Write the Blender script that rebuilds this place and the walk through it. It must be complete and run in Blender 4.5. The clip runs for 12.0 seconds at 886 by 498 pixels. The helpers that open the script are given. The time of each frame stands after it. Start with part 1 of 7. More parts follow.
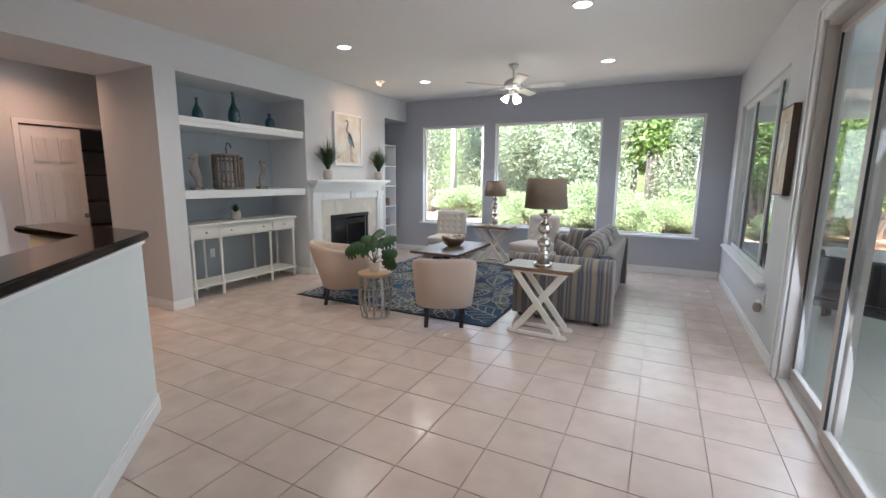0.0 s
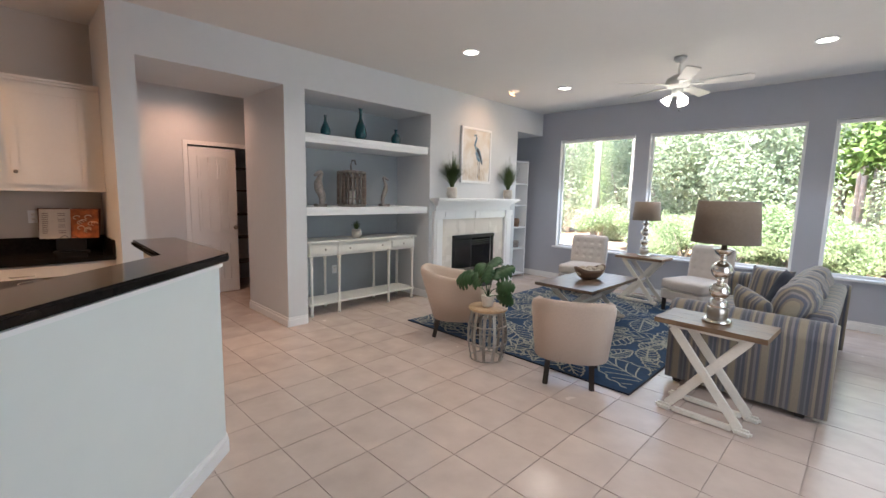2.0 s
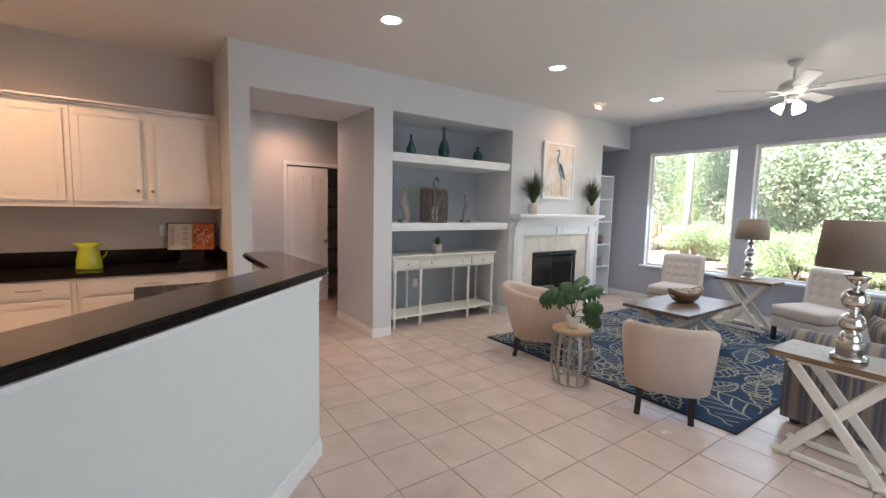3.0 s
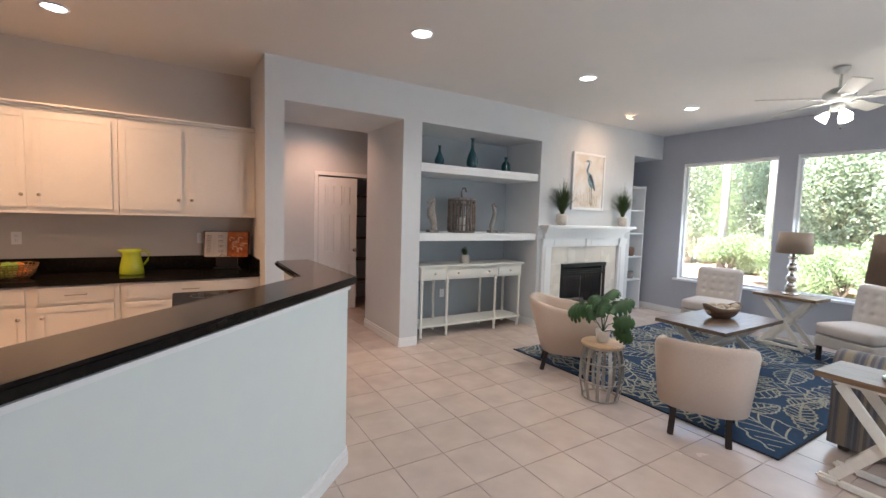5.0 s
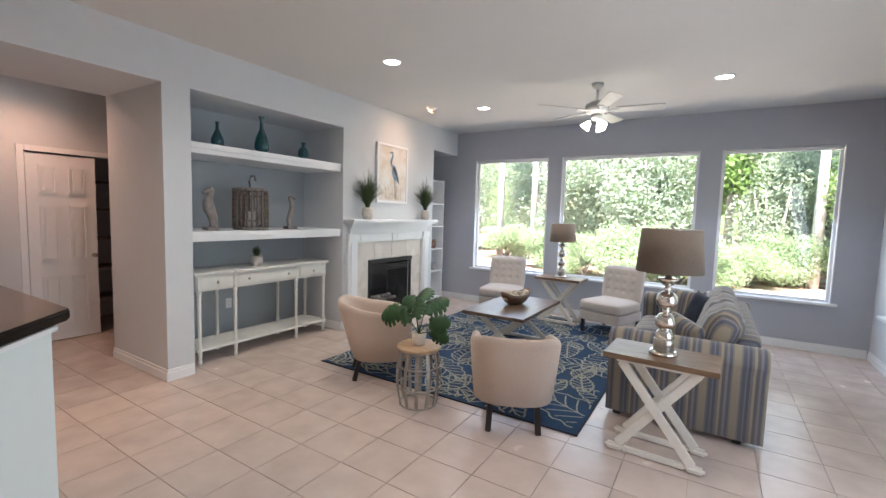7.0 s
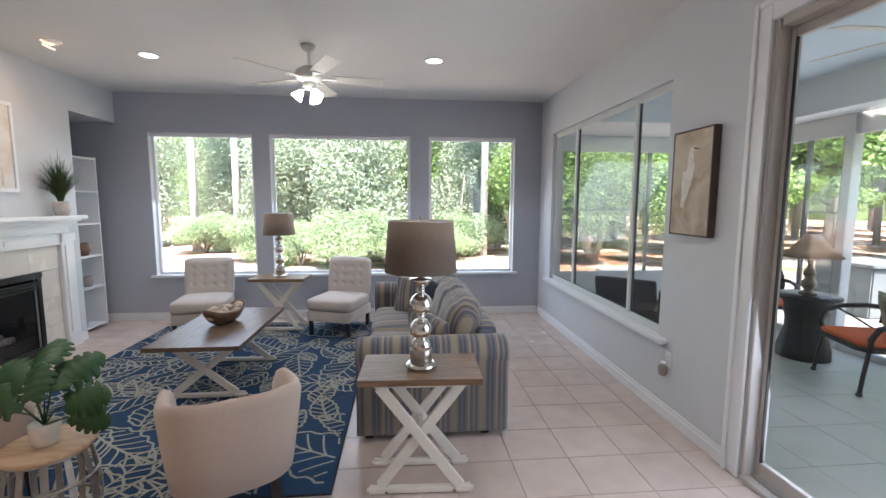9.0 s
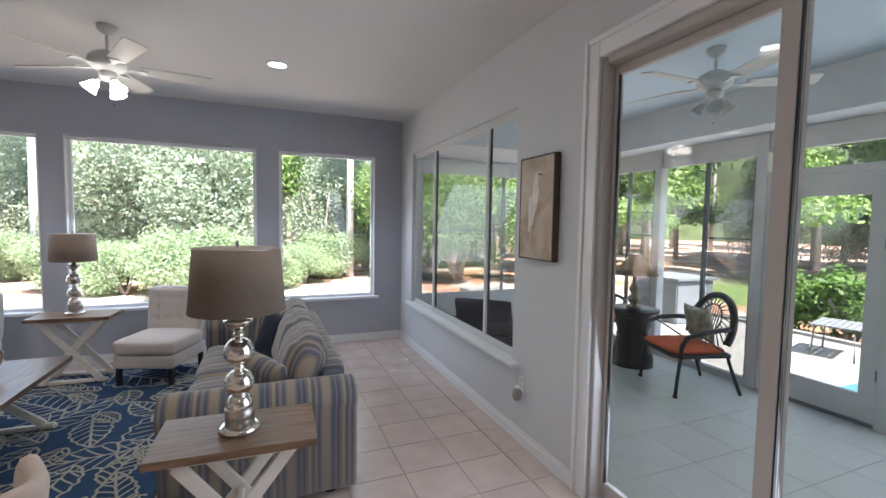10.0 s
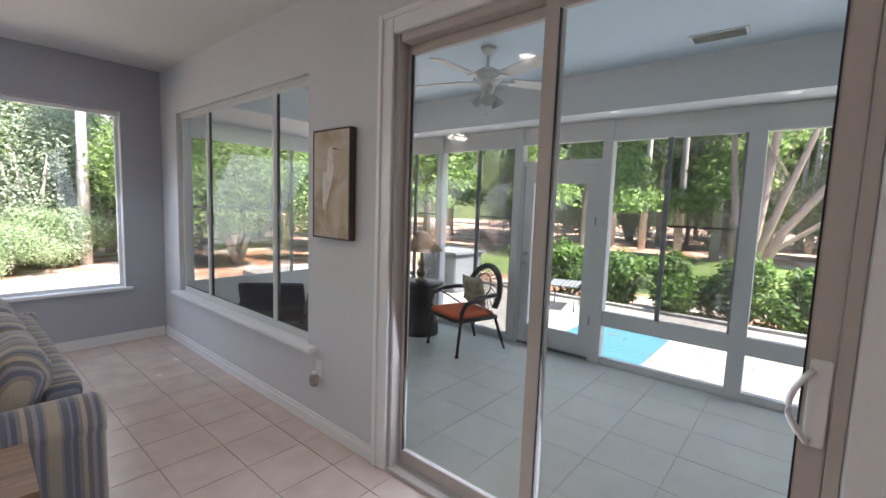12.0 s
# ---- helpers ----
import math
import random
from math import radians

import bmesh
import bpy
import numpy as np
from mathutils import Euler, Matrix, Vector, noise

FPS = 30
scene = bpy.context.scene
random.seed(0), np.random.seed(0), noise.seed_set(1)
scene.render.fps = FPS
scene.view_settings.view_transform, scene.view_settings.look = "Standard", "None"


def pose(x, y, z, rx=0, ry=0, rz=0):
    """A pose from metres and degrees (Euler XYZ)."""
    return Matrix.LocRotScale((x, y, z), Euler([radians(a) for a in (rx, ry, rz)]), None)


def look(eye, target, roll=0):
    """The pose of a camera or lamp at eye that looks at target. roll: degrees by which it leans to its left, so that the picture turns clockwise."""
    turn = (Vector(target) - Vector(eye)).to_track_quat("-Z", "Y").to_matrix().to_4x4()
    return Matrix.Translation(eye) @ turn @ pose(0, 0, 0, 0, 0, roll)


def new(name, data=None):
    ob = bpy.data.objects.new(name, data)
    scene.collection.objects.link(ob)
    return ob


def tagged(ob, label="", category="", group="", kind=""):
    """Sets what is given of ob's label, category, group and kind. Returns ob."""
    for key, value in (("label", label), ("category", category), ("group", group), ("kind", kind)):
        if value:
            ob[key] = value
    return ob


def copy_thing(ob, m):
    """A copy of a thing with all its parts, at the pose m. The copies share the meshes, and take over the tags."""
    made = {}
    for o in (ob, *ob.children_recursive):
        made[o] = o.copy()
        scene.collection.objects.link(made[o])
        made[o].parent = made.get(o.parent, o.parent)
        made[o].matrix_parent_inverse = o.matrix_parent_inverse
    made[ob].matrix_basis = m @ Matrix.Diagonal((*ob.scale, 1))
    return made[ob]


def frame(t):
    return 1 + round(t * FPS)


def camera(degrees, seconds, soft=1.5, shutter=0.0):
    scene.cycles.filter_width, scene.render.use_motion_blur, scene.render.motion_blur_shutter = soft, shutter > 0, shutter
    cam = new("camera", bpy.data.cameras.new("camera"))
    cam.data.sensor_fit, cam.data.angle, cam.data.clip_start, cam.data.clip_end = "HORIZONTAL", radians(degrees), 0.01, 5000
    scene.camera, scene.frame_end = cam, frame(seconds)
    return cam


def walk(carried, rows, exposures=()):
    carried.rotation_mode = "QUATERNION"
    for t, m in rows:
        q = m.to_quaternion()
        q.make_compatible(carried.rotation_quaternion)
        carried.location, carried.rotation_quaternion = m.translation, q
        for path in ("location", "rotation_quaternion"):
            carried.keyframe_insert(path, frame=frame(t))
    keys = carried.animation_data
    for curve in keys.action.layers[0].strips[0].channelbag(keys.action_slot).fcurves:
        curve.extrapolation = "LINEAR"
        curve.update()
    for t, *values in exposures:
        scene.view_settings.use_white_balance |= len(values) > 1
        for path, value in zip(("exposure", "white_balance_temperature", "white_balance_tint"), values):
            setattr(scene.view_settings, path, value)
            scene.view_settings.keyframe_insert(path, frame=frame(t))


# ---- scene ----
cam = camera(91.6, 12.0)
PATH = [
    (0, (0.078, 3.169, 1.516), (-0.807, 4.933, 1.193), 0.6),
    (0.5, (-0.059, 3.401, 1.543), (-0.933, 5.166, 1.194), 0.5),
    (1, (-0.127, 3.673, 1.544), (-1.163, 5.358, 1.246), 0.8),
    (1.5, (-0.134, 3.866, 1.545), (-1.355, 5.428, 1.283), 1.5),
    (2, (-0.205, 3.877, 1.532), (-1.602, 5.286, 1.279), 1.3),
    (2.5, (-0.232, 3.849, 1.54), (-1.761, 5.119, 1.317), 1.2),
    (3, (-0.258, 3.81, 1.552), (-1.881, 4.962, 1.358), 1.3),
    (3.5, (-0.255, 3.785, 1.566), (-1.943, 4.843, 1.395), 1.2),
    (5.5, (-0.275, 3.825, 1.557), (-1.967, 4.882, 1.411), 1.9),
    (6, (-0.349, 3.91, 1.538), (-1.922, 5.135, 1.381), 2.3),
    (6.5, (-0.524, 3.994, 1.574), (-1.823, 5.506, 1.41), 2.1),
    (8.3, (-0.916, 4.636, 1.603), (-1.389, 6.57, 1.414), 0.6),
    (8.5, (-0.956, 4.737, 1.62), (-1.274, 6.701, 1.42), 0.5),
    (9, (-0.996, 4.899, 1.63), (-0.814, 6.879, 1.415), 0.2),
    (9.5, (-0.878, 5.035, 1.648), (-0.35, 6.953, 1.448), 0.3),
    (10, (-0.774, 5.162, 1.657), (-0.02, 7.011, 1.534), 0.9),
    (10.5, (-0.692, 5.232, 1.669), (0.248, 6.993, 1.548), 1.2),
    (11, (-0.698, 5.262, 1.665), (0.46, 6.886, 1.52), 1.6),
    (11.5, (-0.729, 5.271, 1.66), (0.625, 6.734, 1.492), 1.8),
    (12, (-0.748, 5.273, 1.653), (0.771, 6.558, 1.453), 2.0),
]
EXPOSURES = [(0.0, 2.38, 6380, 9), (2.0, 2.52, 6480, 10), (6.0, 2.62, 6380, 10), (8.5, 2.5, 6300, 11), (9.5, 2.17, 6250, 12), (11.0, 2.09, 6400, 13), (12.0, 2.06, 6480, 15)]
walk(cam, [(t, look(eye, target, roll)) for t, eye, target, roll in PATH], EXPOSURES)

# world, sun and large lights
world = bpy.data.worlds.new("sky")
scene.world = world
world.use_nodes = True
wn = world.node_tree.nodes
sky = wn.new("ShaderNodeTexSky")
sky.sky_type, sky.sun_disc = "NISHITA", False
sky.sun_elevation, sky.sun_rotation = radians(60), radians(172)
wn["Background"].inputs["Strength"].default_value = 0.15
world.node_tree.links.new(sky.outputs[0], wn["Background"].inputs["Color"])
sun = new("sun", bpy.data.lights.new("sun", "SUN"))
sun.data.energy, sun.data.angle, sun.data.color = 5.0, radians(0.5), (1.0, 0.95, 0.87)
sun.matrix_world = look((0, 0, 20), (-math.sin(radians(172)) * 10, -math.cos(radians(172)) * 10, 20 - 17.3))



def area_lamp(name, eye, target, w, h, power, colour):
    ob = new(name, bpy.data.lights.new(name, "AREA"))
    ob.data.shape, ob.data.size, ob.data.size_y = "RECTANGLE", w, h
    ob.data.energy, ob.data.color = power, colour
    ob.matrix_world = look(eye, target)


# sky light through the window openings
DAY = (0.80, 0.90, 1.06)
area_lamp("window_daylight", (-3.69, 11.21, 1.58), (-3.69, 0, -11.0), 1.2, 1.8, 2.7, DAY)
area_lamp("window_daylight", (-1.85, 11.21, 1.58), (-1.85, 0, -11.0), 1.8, 1.8, 4.1, DAY)
area_lamp("window_daylight", (-0.02, 11.21, 1.58), (-0.02, 0, -11.0), 1.1, 1.8, 2.5, DAY)
area_lamp("window_daylight", (0.95, 6.18, 1.3), (-5, 6.18, 0.2), 1.85, 2.3, 7.0, DAY)
area_lamp("porch_daylight", (3.80, 6.4, 1.35), (-5, 6.4, 1.5), 8.6, 2.1, 8, DAY)

# materials


def mat(name, colour, rough=0.6, metal=0.0, spec=0.5, noise_scale=0.0, vary=0.0, bump=0.0, coat=0.0, sheen=0.0):
    """Plain surface with variation at two scales and fine relief."""
    m = bpy.data.materials.new(name)
    m.use_nodes = True
    nt = m.node_tree
    b = nt.nodes["Principled BSDF"]
    b.inputs["Base Color"].default_value = (*colour, 1)
    b.inputs["Roughness"].default_value = rough
    b.inputs["Metallic"].default_value = metal
    b.inputs["Specular IOR Level"].default_value = spec
    b.inputs["Coat Weight"].default_value = coat
    b.inputs["Sheen Weight"].default_value = sheen
    if noise_scale:
        tc = nt.nodes.new("ShaderNodeTexCoord")
        n1 = nt.nodes.new("ShaderNodeTexNoise")
        n1.inputs["Scale"].default_value, n1.inputs["Detail"].default_value = noise_scale, 6
        n2 = nt.nodes.new("ShaderNodeTexNoise")
        n2.inputs["Scale"].default_value, n2.inputs["Detail"].default_value = noise_scale * 9, 4
        nt.links.new(tc.outputs["Object"], n1.inputs["Vector"])
        nt.links.new(tc.outputs["Object"], n2.inputs["Vector"])
        mx = nt.nodes.new("ShaderNodeMix")
        mx.data_type = "FLOAT"
        mx.inputs[0].default_value = 0.4
        nt.links.new(n1.outputs["Fac"], mx.inputs[2])
        nt.links.new(n2.outputs["Fac"], mx.inputs[3])
        hsv = nt.nodes.new("ShaderNodeHueSaturation")
        hsv.inputs["Color"].default_value = (*colour, 1)
        mr = nt.nodes.new("ShaderNodeMapRange")
        mr.inputs["From Min"].default_value, mr.inputs["From Max"].default_value = 0.3, 0.7
        mr.inputs["To Min"].default_value, mr.inputs["To Max"].default_value = 1 - vary, 1 + vary
        nt.links.new(mx.outputs[0], mr.inputs["Value"])
        nt.links.new(mr.outputs[0], hsv.inputs["Value"])
        nt.links.new(hsv.outputs[0], b.inputs["Base Color"])
        if bump:
            bp = nt.nodes.new("ShaderNodeBump")
            bp.inputs["Strength"].default_value, bp.inputs["Distance"].default_value = bump, 0.004
            nt.links.new(n2.outputs["Fac"], bp.inputs["Height"])
            nt.links.new(bp.outputs[0], b.inputs["Normal"])
    return m


def glow(name, colour, strength):
    m = mat(name, colour, 0.4)
    b = m.node_tree.nodes["Principled BSDF"]
    b.inputs["Emission Color"].default_value = (*colour, 1)
    b.inputs["Emission Strength"].default_value = strength
    return m


def glass_mat(name, tint=(1, 1, 1), base=0.05):
    """A thin pane: mostly clear, with a mirror part that grows towards grazing angles."""
    m = bpy.data.materials.new(name)
    m.use_nodes = True
    nt = m.node_tree
    nt.nodes.clear()
    out = nt.nodes.new("ShaderNodeOutputMaterial")
    mix = nt.nodes.new("ShaderNodeMixShader")
    tr = nt.nodes.new("ShaderNodeBsdfTransparent")
    tr.inputs[0].default_value = (*tint, 1)
    gl = nt.nodes.new("ShaderNodeBsdfGlossy")
    gl.inputs["Roughness"].default_value = 0.0
    lw = nt.nodes.new("ShaderNodeLayerWeight")
    lw.inputs["Blend"].default_value = 0.5
    pw, add = nt.nodes.new("ShaderNodeMath"), nt.nodes.new("ShaderNodeMath")
    pw.operation, add.operation = "POWER", "MULTIPLY_ADD"
    pw.inputs[1].default_value, add.inputs[1].default_value, add.inputs[2].default_value = 4.0, 0.26, base
    nt.links.new(lw.outputs["Facing"], pw.inputs[0])
    nt.links.new(pw.outputs[0], add.inputs[0])
    nt.links.new(add.outputs[0], mix.inputs[0])
    nt.links.new(tr.outputs[0], mix.inputs[1])
    nt.links.new(gl.outputs[0], mix.inputs[2])
    nt.links.new(mix.outputs[0], out.inputs[0])
    return m


def wood_mat(name, c1, c2, rough, axis="X", scale=3.0):
    m = mat(name, c1, rough)
    nt = m.node_tree
    b = nt.nodes["Principled BSDF"]
    tc, mp = nt.nodes.new("ShaderNodeTexCoord"), nt.nodes.new("ShaderNodeMapping")
    s = {"X": (0.12, 1, 1), "Y": (1, 0.12, 1), "Z": (1, 1, 0.12)}[axis]
    mp.inputs["Scale"].default_value = [k * scale * 8 for k in s]
    n = nt.nodes.new("ShaderNodeTexNoise")
    n.inputs["Scale"].default_value, n.inputs["Detail"].default_value, n.inputs["Distortion"].default_value = 1.5, 8, 0.8
    cr = nt.nodes.new("ShaderNodeValToRGB")
    cr.color_ramp.elements[0].position, cr.color_ramp.elements[0].color = 0.35, (*c1, 1)
    cr.color_ramp.elements[1].position, cr.color_ramp.elements[1].color = 0.65, (*c2, 1)
    bp = nt.nodes.new("ShaderNodeBump")
    bp.inputs["Strength"].default_value, bp.inputs["Distance"].default_value = 0.25, 0.002
    for a, c in ((tc.outputs["Object"], mp.inputs[0]), (mp.outputs[0], n.inputs[0]), (n.outputs[0], cr.inputs[0]),
                 (cr.outputs[0], b.inputs["Base Color"]), (n.outputs[0], bp.inputs["Height"]), (bp.outputs[0], b.inputs["Normal"])):
        nt.links.new(a, c)
    return m


M_WALL = mat("grey_wall_paint", (0.61, 0.63, 0.65), 0.75, noise_scale=1.2, vary=0.03, bump=0.12)
# warmer and darker than M_WALL, for the kitchen wall only
M_WALL_K = mat("greige_kitchen_wall", (0.55, 0.51, 0.475), 0.75, noise_scale=1.2, vary=0.03, bump=0.12)
M_WALL_N = mat("blue_grey_wall_paint", (0.43, 0.45, 0.51), 0.75, noise_scale=1.2, vary=0.03, bump=0.12)
M_NICHE = mat("blue_grey_niche_paint", (0.37, 0.405, 0.43), 0.75, noise_scale=1.2, vary=0.03, bump=0.12)
M_BAR = mat("pale_bar_wall_paint", (0.71, 0.755, 0.745), 0.7, noise_scale=1.0, vary=0.02, bump=0.12)
M_CEIL = mat("ceiling_paint", (0.66, 0.655, 0.64), 0.85, noise_scale=1.0, vary=0.02, bump=0.25)
M_TRIM = mat("white_gloss_trim_paint", (0.80, 0.81, 0.82), 0.35, noise_scale=4, vary=0.02)
M_CREAM = mat("cream_cabinet_paint", (0.80, 0.77, 0.72), 0.38, noise_scale=4, vary=0.025)
M_GRANITE = mat("black_granite", (0.012, 0.010, 0.009), 0.12, spec=0.16, noise_scale=40, vary=0.6)
M_BLACK = mat("black_metal", (0.015, 0.015, 0.016), 0.3)
M_DARKWOOD = mat("near_black_wood", (0.02, 0.014, 0.012), 0.35, noise_scale=9, vary=0.3)
M_CHROME = mat("polished_nickel", (0.78, 0.75, 0.70), 0.08, 1.0)
M_STEEL = mat("brushed_nickel", (0.45, 0.42, 0.38), 0.32, 1.0)
M_SHADE = mat("taupe_linen_shade", (0.35, 0.27, 0.205), 0.9, noise_scale=60, vary=0.10, bump=0.5, sheen=0.3)
M_BEIGE = mat("beige_woven_upholstery", (0.53, 0.415, 0.335), 0.92, noise_scale=90, vary=0.08, bump=0.6, sheen=0.3)
M_OFFWHITE = mat("off_white_upholstery", (0.57, 0.515, 0.475), 0.92, noise_scale=90, vary=0.06, bump=0.6, sheen=0.3)
M_TOPWOOD = wood_mat("brown_plank_wood", (0.15, 0.085, 0.045), (0.235, 0.145, 0.082), 0.4, "X")
M_TOPWOOD_Y = wood_mat("dark_brown_plank_wood", (0.09, 0.055, 0.035), (0.17, 0.11, 0.07), 0.36, "Y")
M_PINE = wood_mat("light_pine_wood", (0.42, 0.28, 0.16), (0.55, 0.39, 0.24), 0.5, "X")
M_WHITEWOOD = mat("white_distressed_wood", (0.74, 0.70, 0.63), 0.5, noise_scale=7, vary=0.08, bump=0.3)
M_GREYWOOD = wood_mat("weathered_grey_wood", (0.12, 0.10, 0.09), (0.27, 0.24, 0.21), 0.8, "Z")
M_GLASS = glass_mat("window_glass")
M_ALU = mat("white_aluminium_frame", (0.66, 0.67, 0.66), 0.6, spec=0.3, noise_scale=5, vary=0.02)
M_DARKALU = mat("grey_aluminium", (0.20, 0.21, 0.22), 0.45)
# M_ALU darkened and warmed: the backlit door frame's shade is in the colour
M_DOORALU = mat("shaded_white_aluminium", (0.50, 0.465, 0.435), 0.5, spec=0.3, noise_scale=5, vary=0.03)
M_CANGLOW = glow("downlight_glow", (1.0, 0.96, 0.9), 2.5)
M_BULB = glow("frosted_lit_shade", (1.0, 0.97, 0.93), 0.9)
M_LEAF = mat("deep_green_leaf", (0.025, 0.08, 0.022), 0.5, noise_scale=12, vary=0.3)
M_GRASSY = mat("olive_green_blades", (0.055, 0.085, 0.025), 0.6, noise_scale=12, vary=0.35)
M_TEAL = mat("teal_glazed_glass", (0.005, 0.06, 0.07), 0.07, noise_scale=6, vary=0.3, coat=0.6)
M_STONE = mat("grey_carved_stone", (0.32, 0.28, 0.26), 0.85, noise_scale=14, vary=0.25, bump=0.8)
M_GROUT = mat("grey_brown_grout", (0.40, 0.338, 0.30), 0.9, noise_scale=10, vary=0.15)


def tile_mat(name, c1, c2, rough):
    m = mat(name, c1, rough)
    nt = m.node_tree
    b = nt.nodes["Principled BSDF"]
    geo, oi = nt.nodes.new("ShaderNodeNewGeometry"), nt.nodes.new("ShaderNodeObjectInfo")
    n = nt.nodes.new("ShaderNodeTexNoise")
    n.noise_dimensions = "4D"
    n.inputs["Scale"].default_value, n.inputs["Detail"].default_value = 5, 7
    ad = nt.nodes.new("ShaderNodeMath")
    ad.operation = "ADD"
    mu = nt.nodes.new("ShaderNodeMath")
    mu.operation = "MULTIPLY"
    mu.inputs[1].default_value = 37.0
    cr = nt.nodes.new("ShaderNodeValToRGB")
    cr.color_ramp.elements[0].position, cr.color_ramp.elements[0].color = 0.3, (*c1, 1)
    cr.color_ramp.elements[1].position, cr.color_ramp.elements[1].color = 0.7, (*c2, 1)
    hsv = nt.nodes.new("ShaderNodeHueSaturation")
    mr = nt.nodes.new("ShaderNodeMapRange")
    mr.inputs["To Min"].default_value, mr.inputs["To Max"].default_value = 0.95, 1.05
    rr = nt.nodes.new("ShaderNodeMapRange")
    rr.inputs["To Min"].default_value, rr.inputs["To Max"].default_value = rough - 0.06, rough + 0.1
    L = nt.links.new
    L(oi.outputs["Random"], ad.inputs[0])
    L(geo.outputs["Random Per Island"], ad.inputs[1])
    L(ad.outputs[0], mu.inputs[0])
    L(geo.outputs["Position"], n.inputs["Vector"])
    L(mu.outputs[0], n.inputs["W"])
    L(n.outputs[0], cr.inputs[0])
    L(cr.outputs[0], hsv.inputs["Color"])
    L(ad.outputs[0], mr.inputs["Value"])
    mr.inputs["From Max"].default_value = 2.0
    L(mr.outputs[0], hsv.inputs["Value"])
    L(hsv.outputs[0], b.inputs["Base Color"])
    L(n.outputs[0], rr.inputs["Value"])
    L(rr.outputs[0], b.inputs["Roughness"])
    return m


M_TILE = tile_mat("pinkish_beige_ceramic_tile", (0.50, 0.41, 0.36), (0.60, 0.50, 0.44), 0.22)
M_PORCHTILE = tile_mat("pale_grey_porch_tile", (0.51, 0.52, 0.465), (0.57, 0.58, 0.52), 0.33)
M_HEARTHTILE = tile_mat("cream_hearth_tile", (0.655, 0.61, 0.56), (0.68, 0.635, 0.58), 0.25)

# mesh helpers


def box(bm, x0, x1, y0, y1, z0, z1, bev=0.0):
    r = bmesh.ops.create_cube(bm, size=1.0, matrix=Matrix.LocRotScale(((x0 + x1) / 2, (y0 + y1) / 2, (z0 + z1) / 2), None, (x1 - x0, y1 - y0, z1 - z0)))
    if bev:
        es = list({e for v in r["verts"] for e in v.link_edges})
        bmesh.ops.bevel(bm, geom=es, offset=bev, segments=2, affect="EDGES", clamp_overlap=True)
    return bm


def B(x0, x1, y0, y1, z0, z1, bev=0.0):
    return box(bmesh.new(), x0, x1, y0, y1, z0, z1, bev)


def lathe(bm, prof, n=24, c=(0, 0, 0)):
    """Turn a profile of (radius, height) about the upright axis through c."""
    rings = []
    for r, z in prof:
        rings.append([bm.verts.new((c[0] + r * math.cos(2 * math.pi * k / n), c[1] + r * math.sin(2 * math.pi * k / n), c[2] + z)) for k in range(n)])
    for a, b in zip(rings, rings[1:]):
        for k in range(n):
            f = bm.faces.new((a[k], a[(k + 1) % n], b[(k + 1) % n], b[k]))
            f.smooth = True
    if prof[0][0] > 1e-4:
        bm.faces.new(rings[0][::-1])
    if prof[-1][0] > 1e-4:
        bm.faces.new(rings[-1])
    return bm


def tube(bm, pts, r, n=8, closed=False, r2=None):
    """A round rod along points; r2: its radius at the far end."""
    pts = [Vector(p) for p in pts]
    N = len(pts)
    rings = []
    for i, p in enumerate(pts):
        a = pts[(i - 1) % N] if (closed or i) else p
        b = pts[(i + 1) % N] if (closed or i < N - 1) else p
        d = (b - a).normalized()
        u = d.cross(Vector((0, 0, 1)))
        if u.length < 0.1:
            u = d.cross(Vector((0, 1, 0)))
        u.normalize()
        v = d.cross(u)
        rad = r if r2 is None else r + (r2 - r) * i / (N - 1)
        rings.append([bm.verts.new(p + rad * (math.cos(2 * math.pi * k / n) * u + math.sin(2 * math.pi * k / n) * v)) for k in range(n)])
    for i in range(N if closed else N - 1):
        a, b = rings[i], rings[(i + 1) % N]
        for k in range(n):
            f = bm.faces.new((a[k], a[(k + 1) % n], b[(k + 1) % n], b[k]))
            f.smooth = True
    if not closed:
        bm.faces.new(rings[0][::-1])
        bm.faces.new(rings[-1])
    return bm


def beam(bm, a, b, w, d, bev=0.004, up=(0, 1, 0)):
    """A squared bar from a to b, w wide, d deep along up."""
    a, b = Vector(a), Vector(b)
    zz = (b - a).normalized()
    yy = Vector(up)
    xx = yy.cross(zz).normalized()
    yy = zz.cross(xx)
    m = Matrix((xx, yy, zz)).transposed().to_4x4()
    m.translation = (a + b) / 2
    r = bmesh.ops.create_cube(bm, size=1.0, matrix=m @ Matrix.Diagonal((w, d, (b - a).length, 1)))
    if bev:
        es = list({e for v in r["verts"] for e in v.link_edges})
        bmesh.ops.bevel(bm, geom=es, offset=bev, segments=2, affect="EDGES")
    return bm


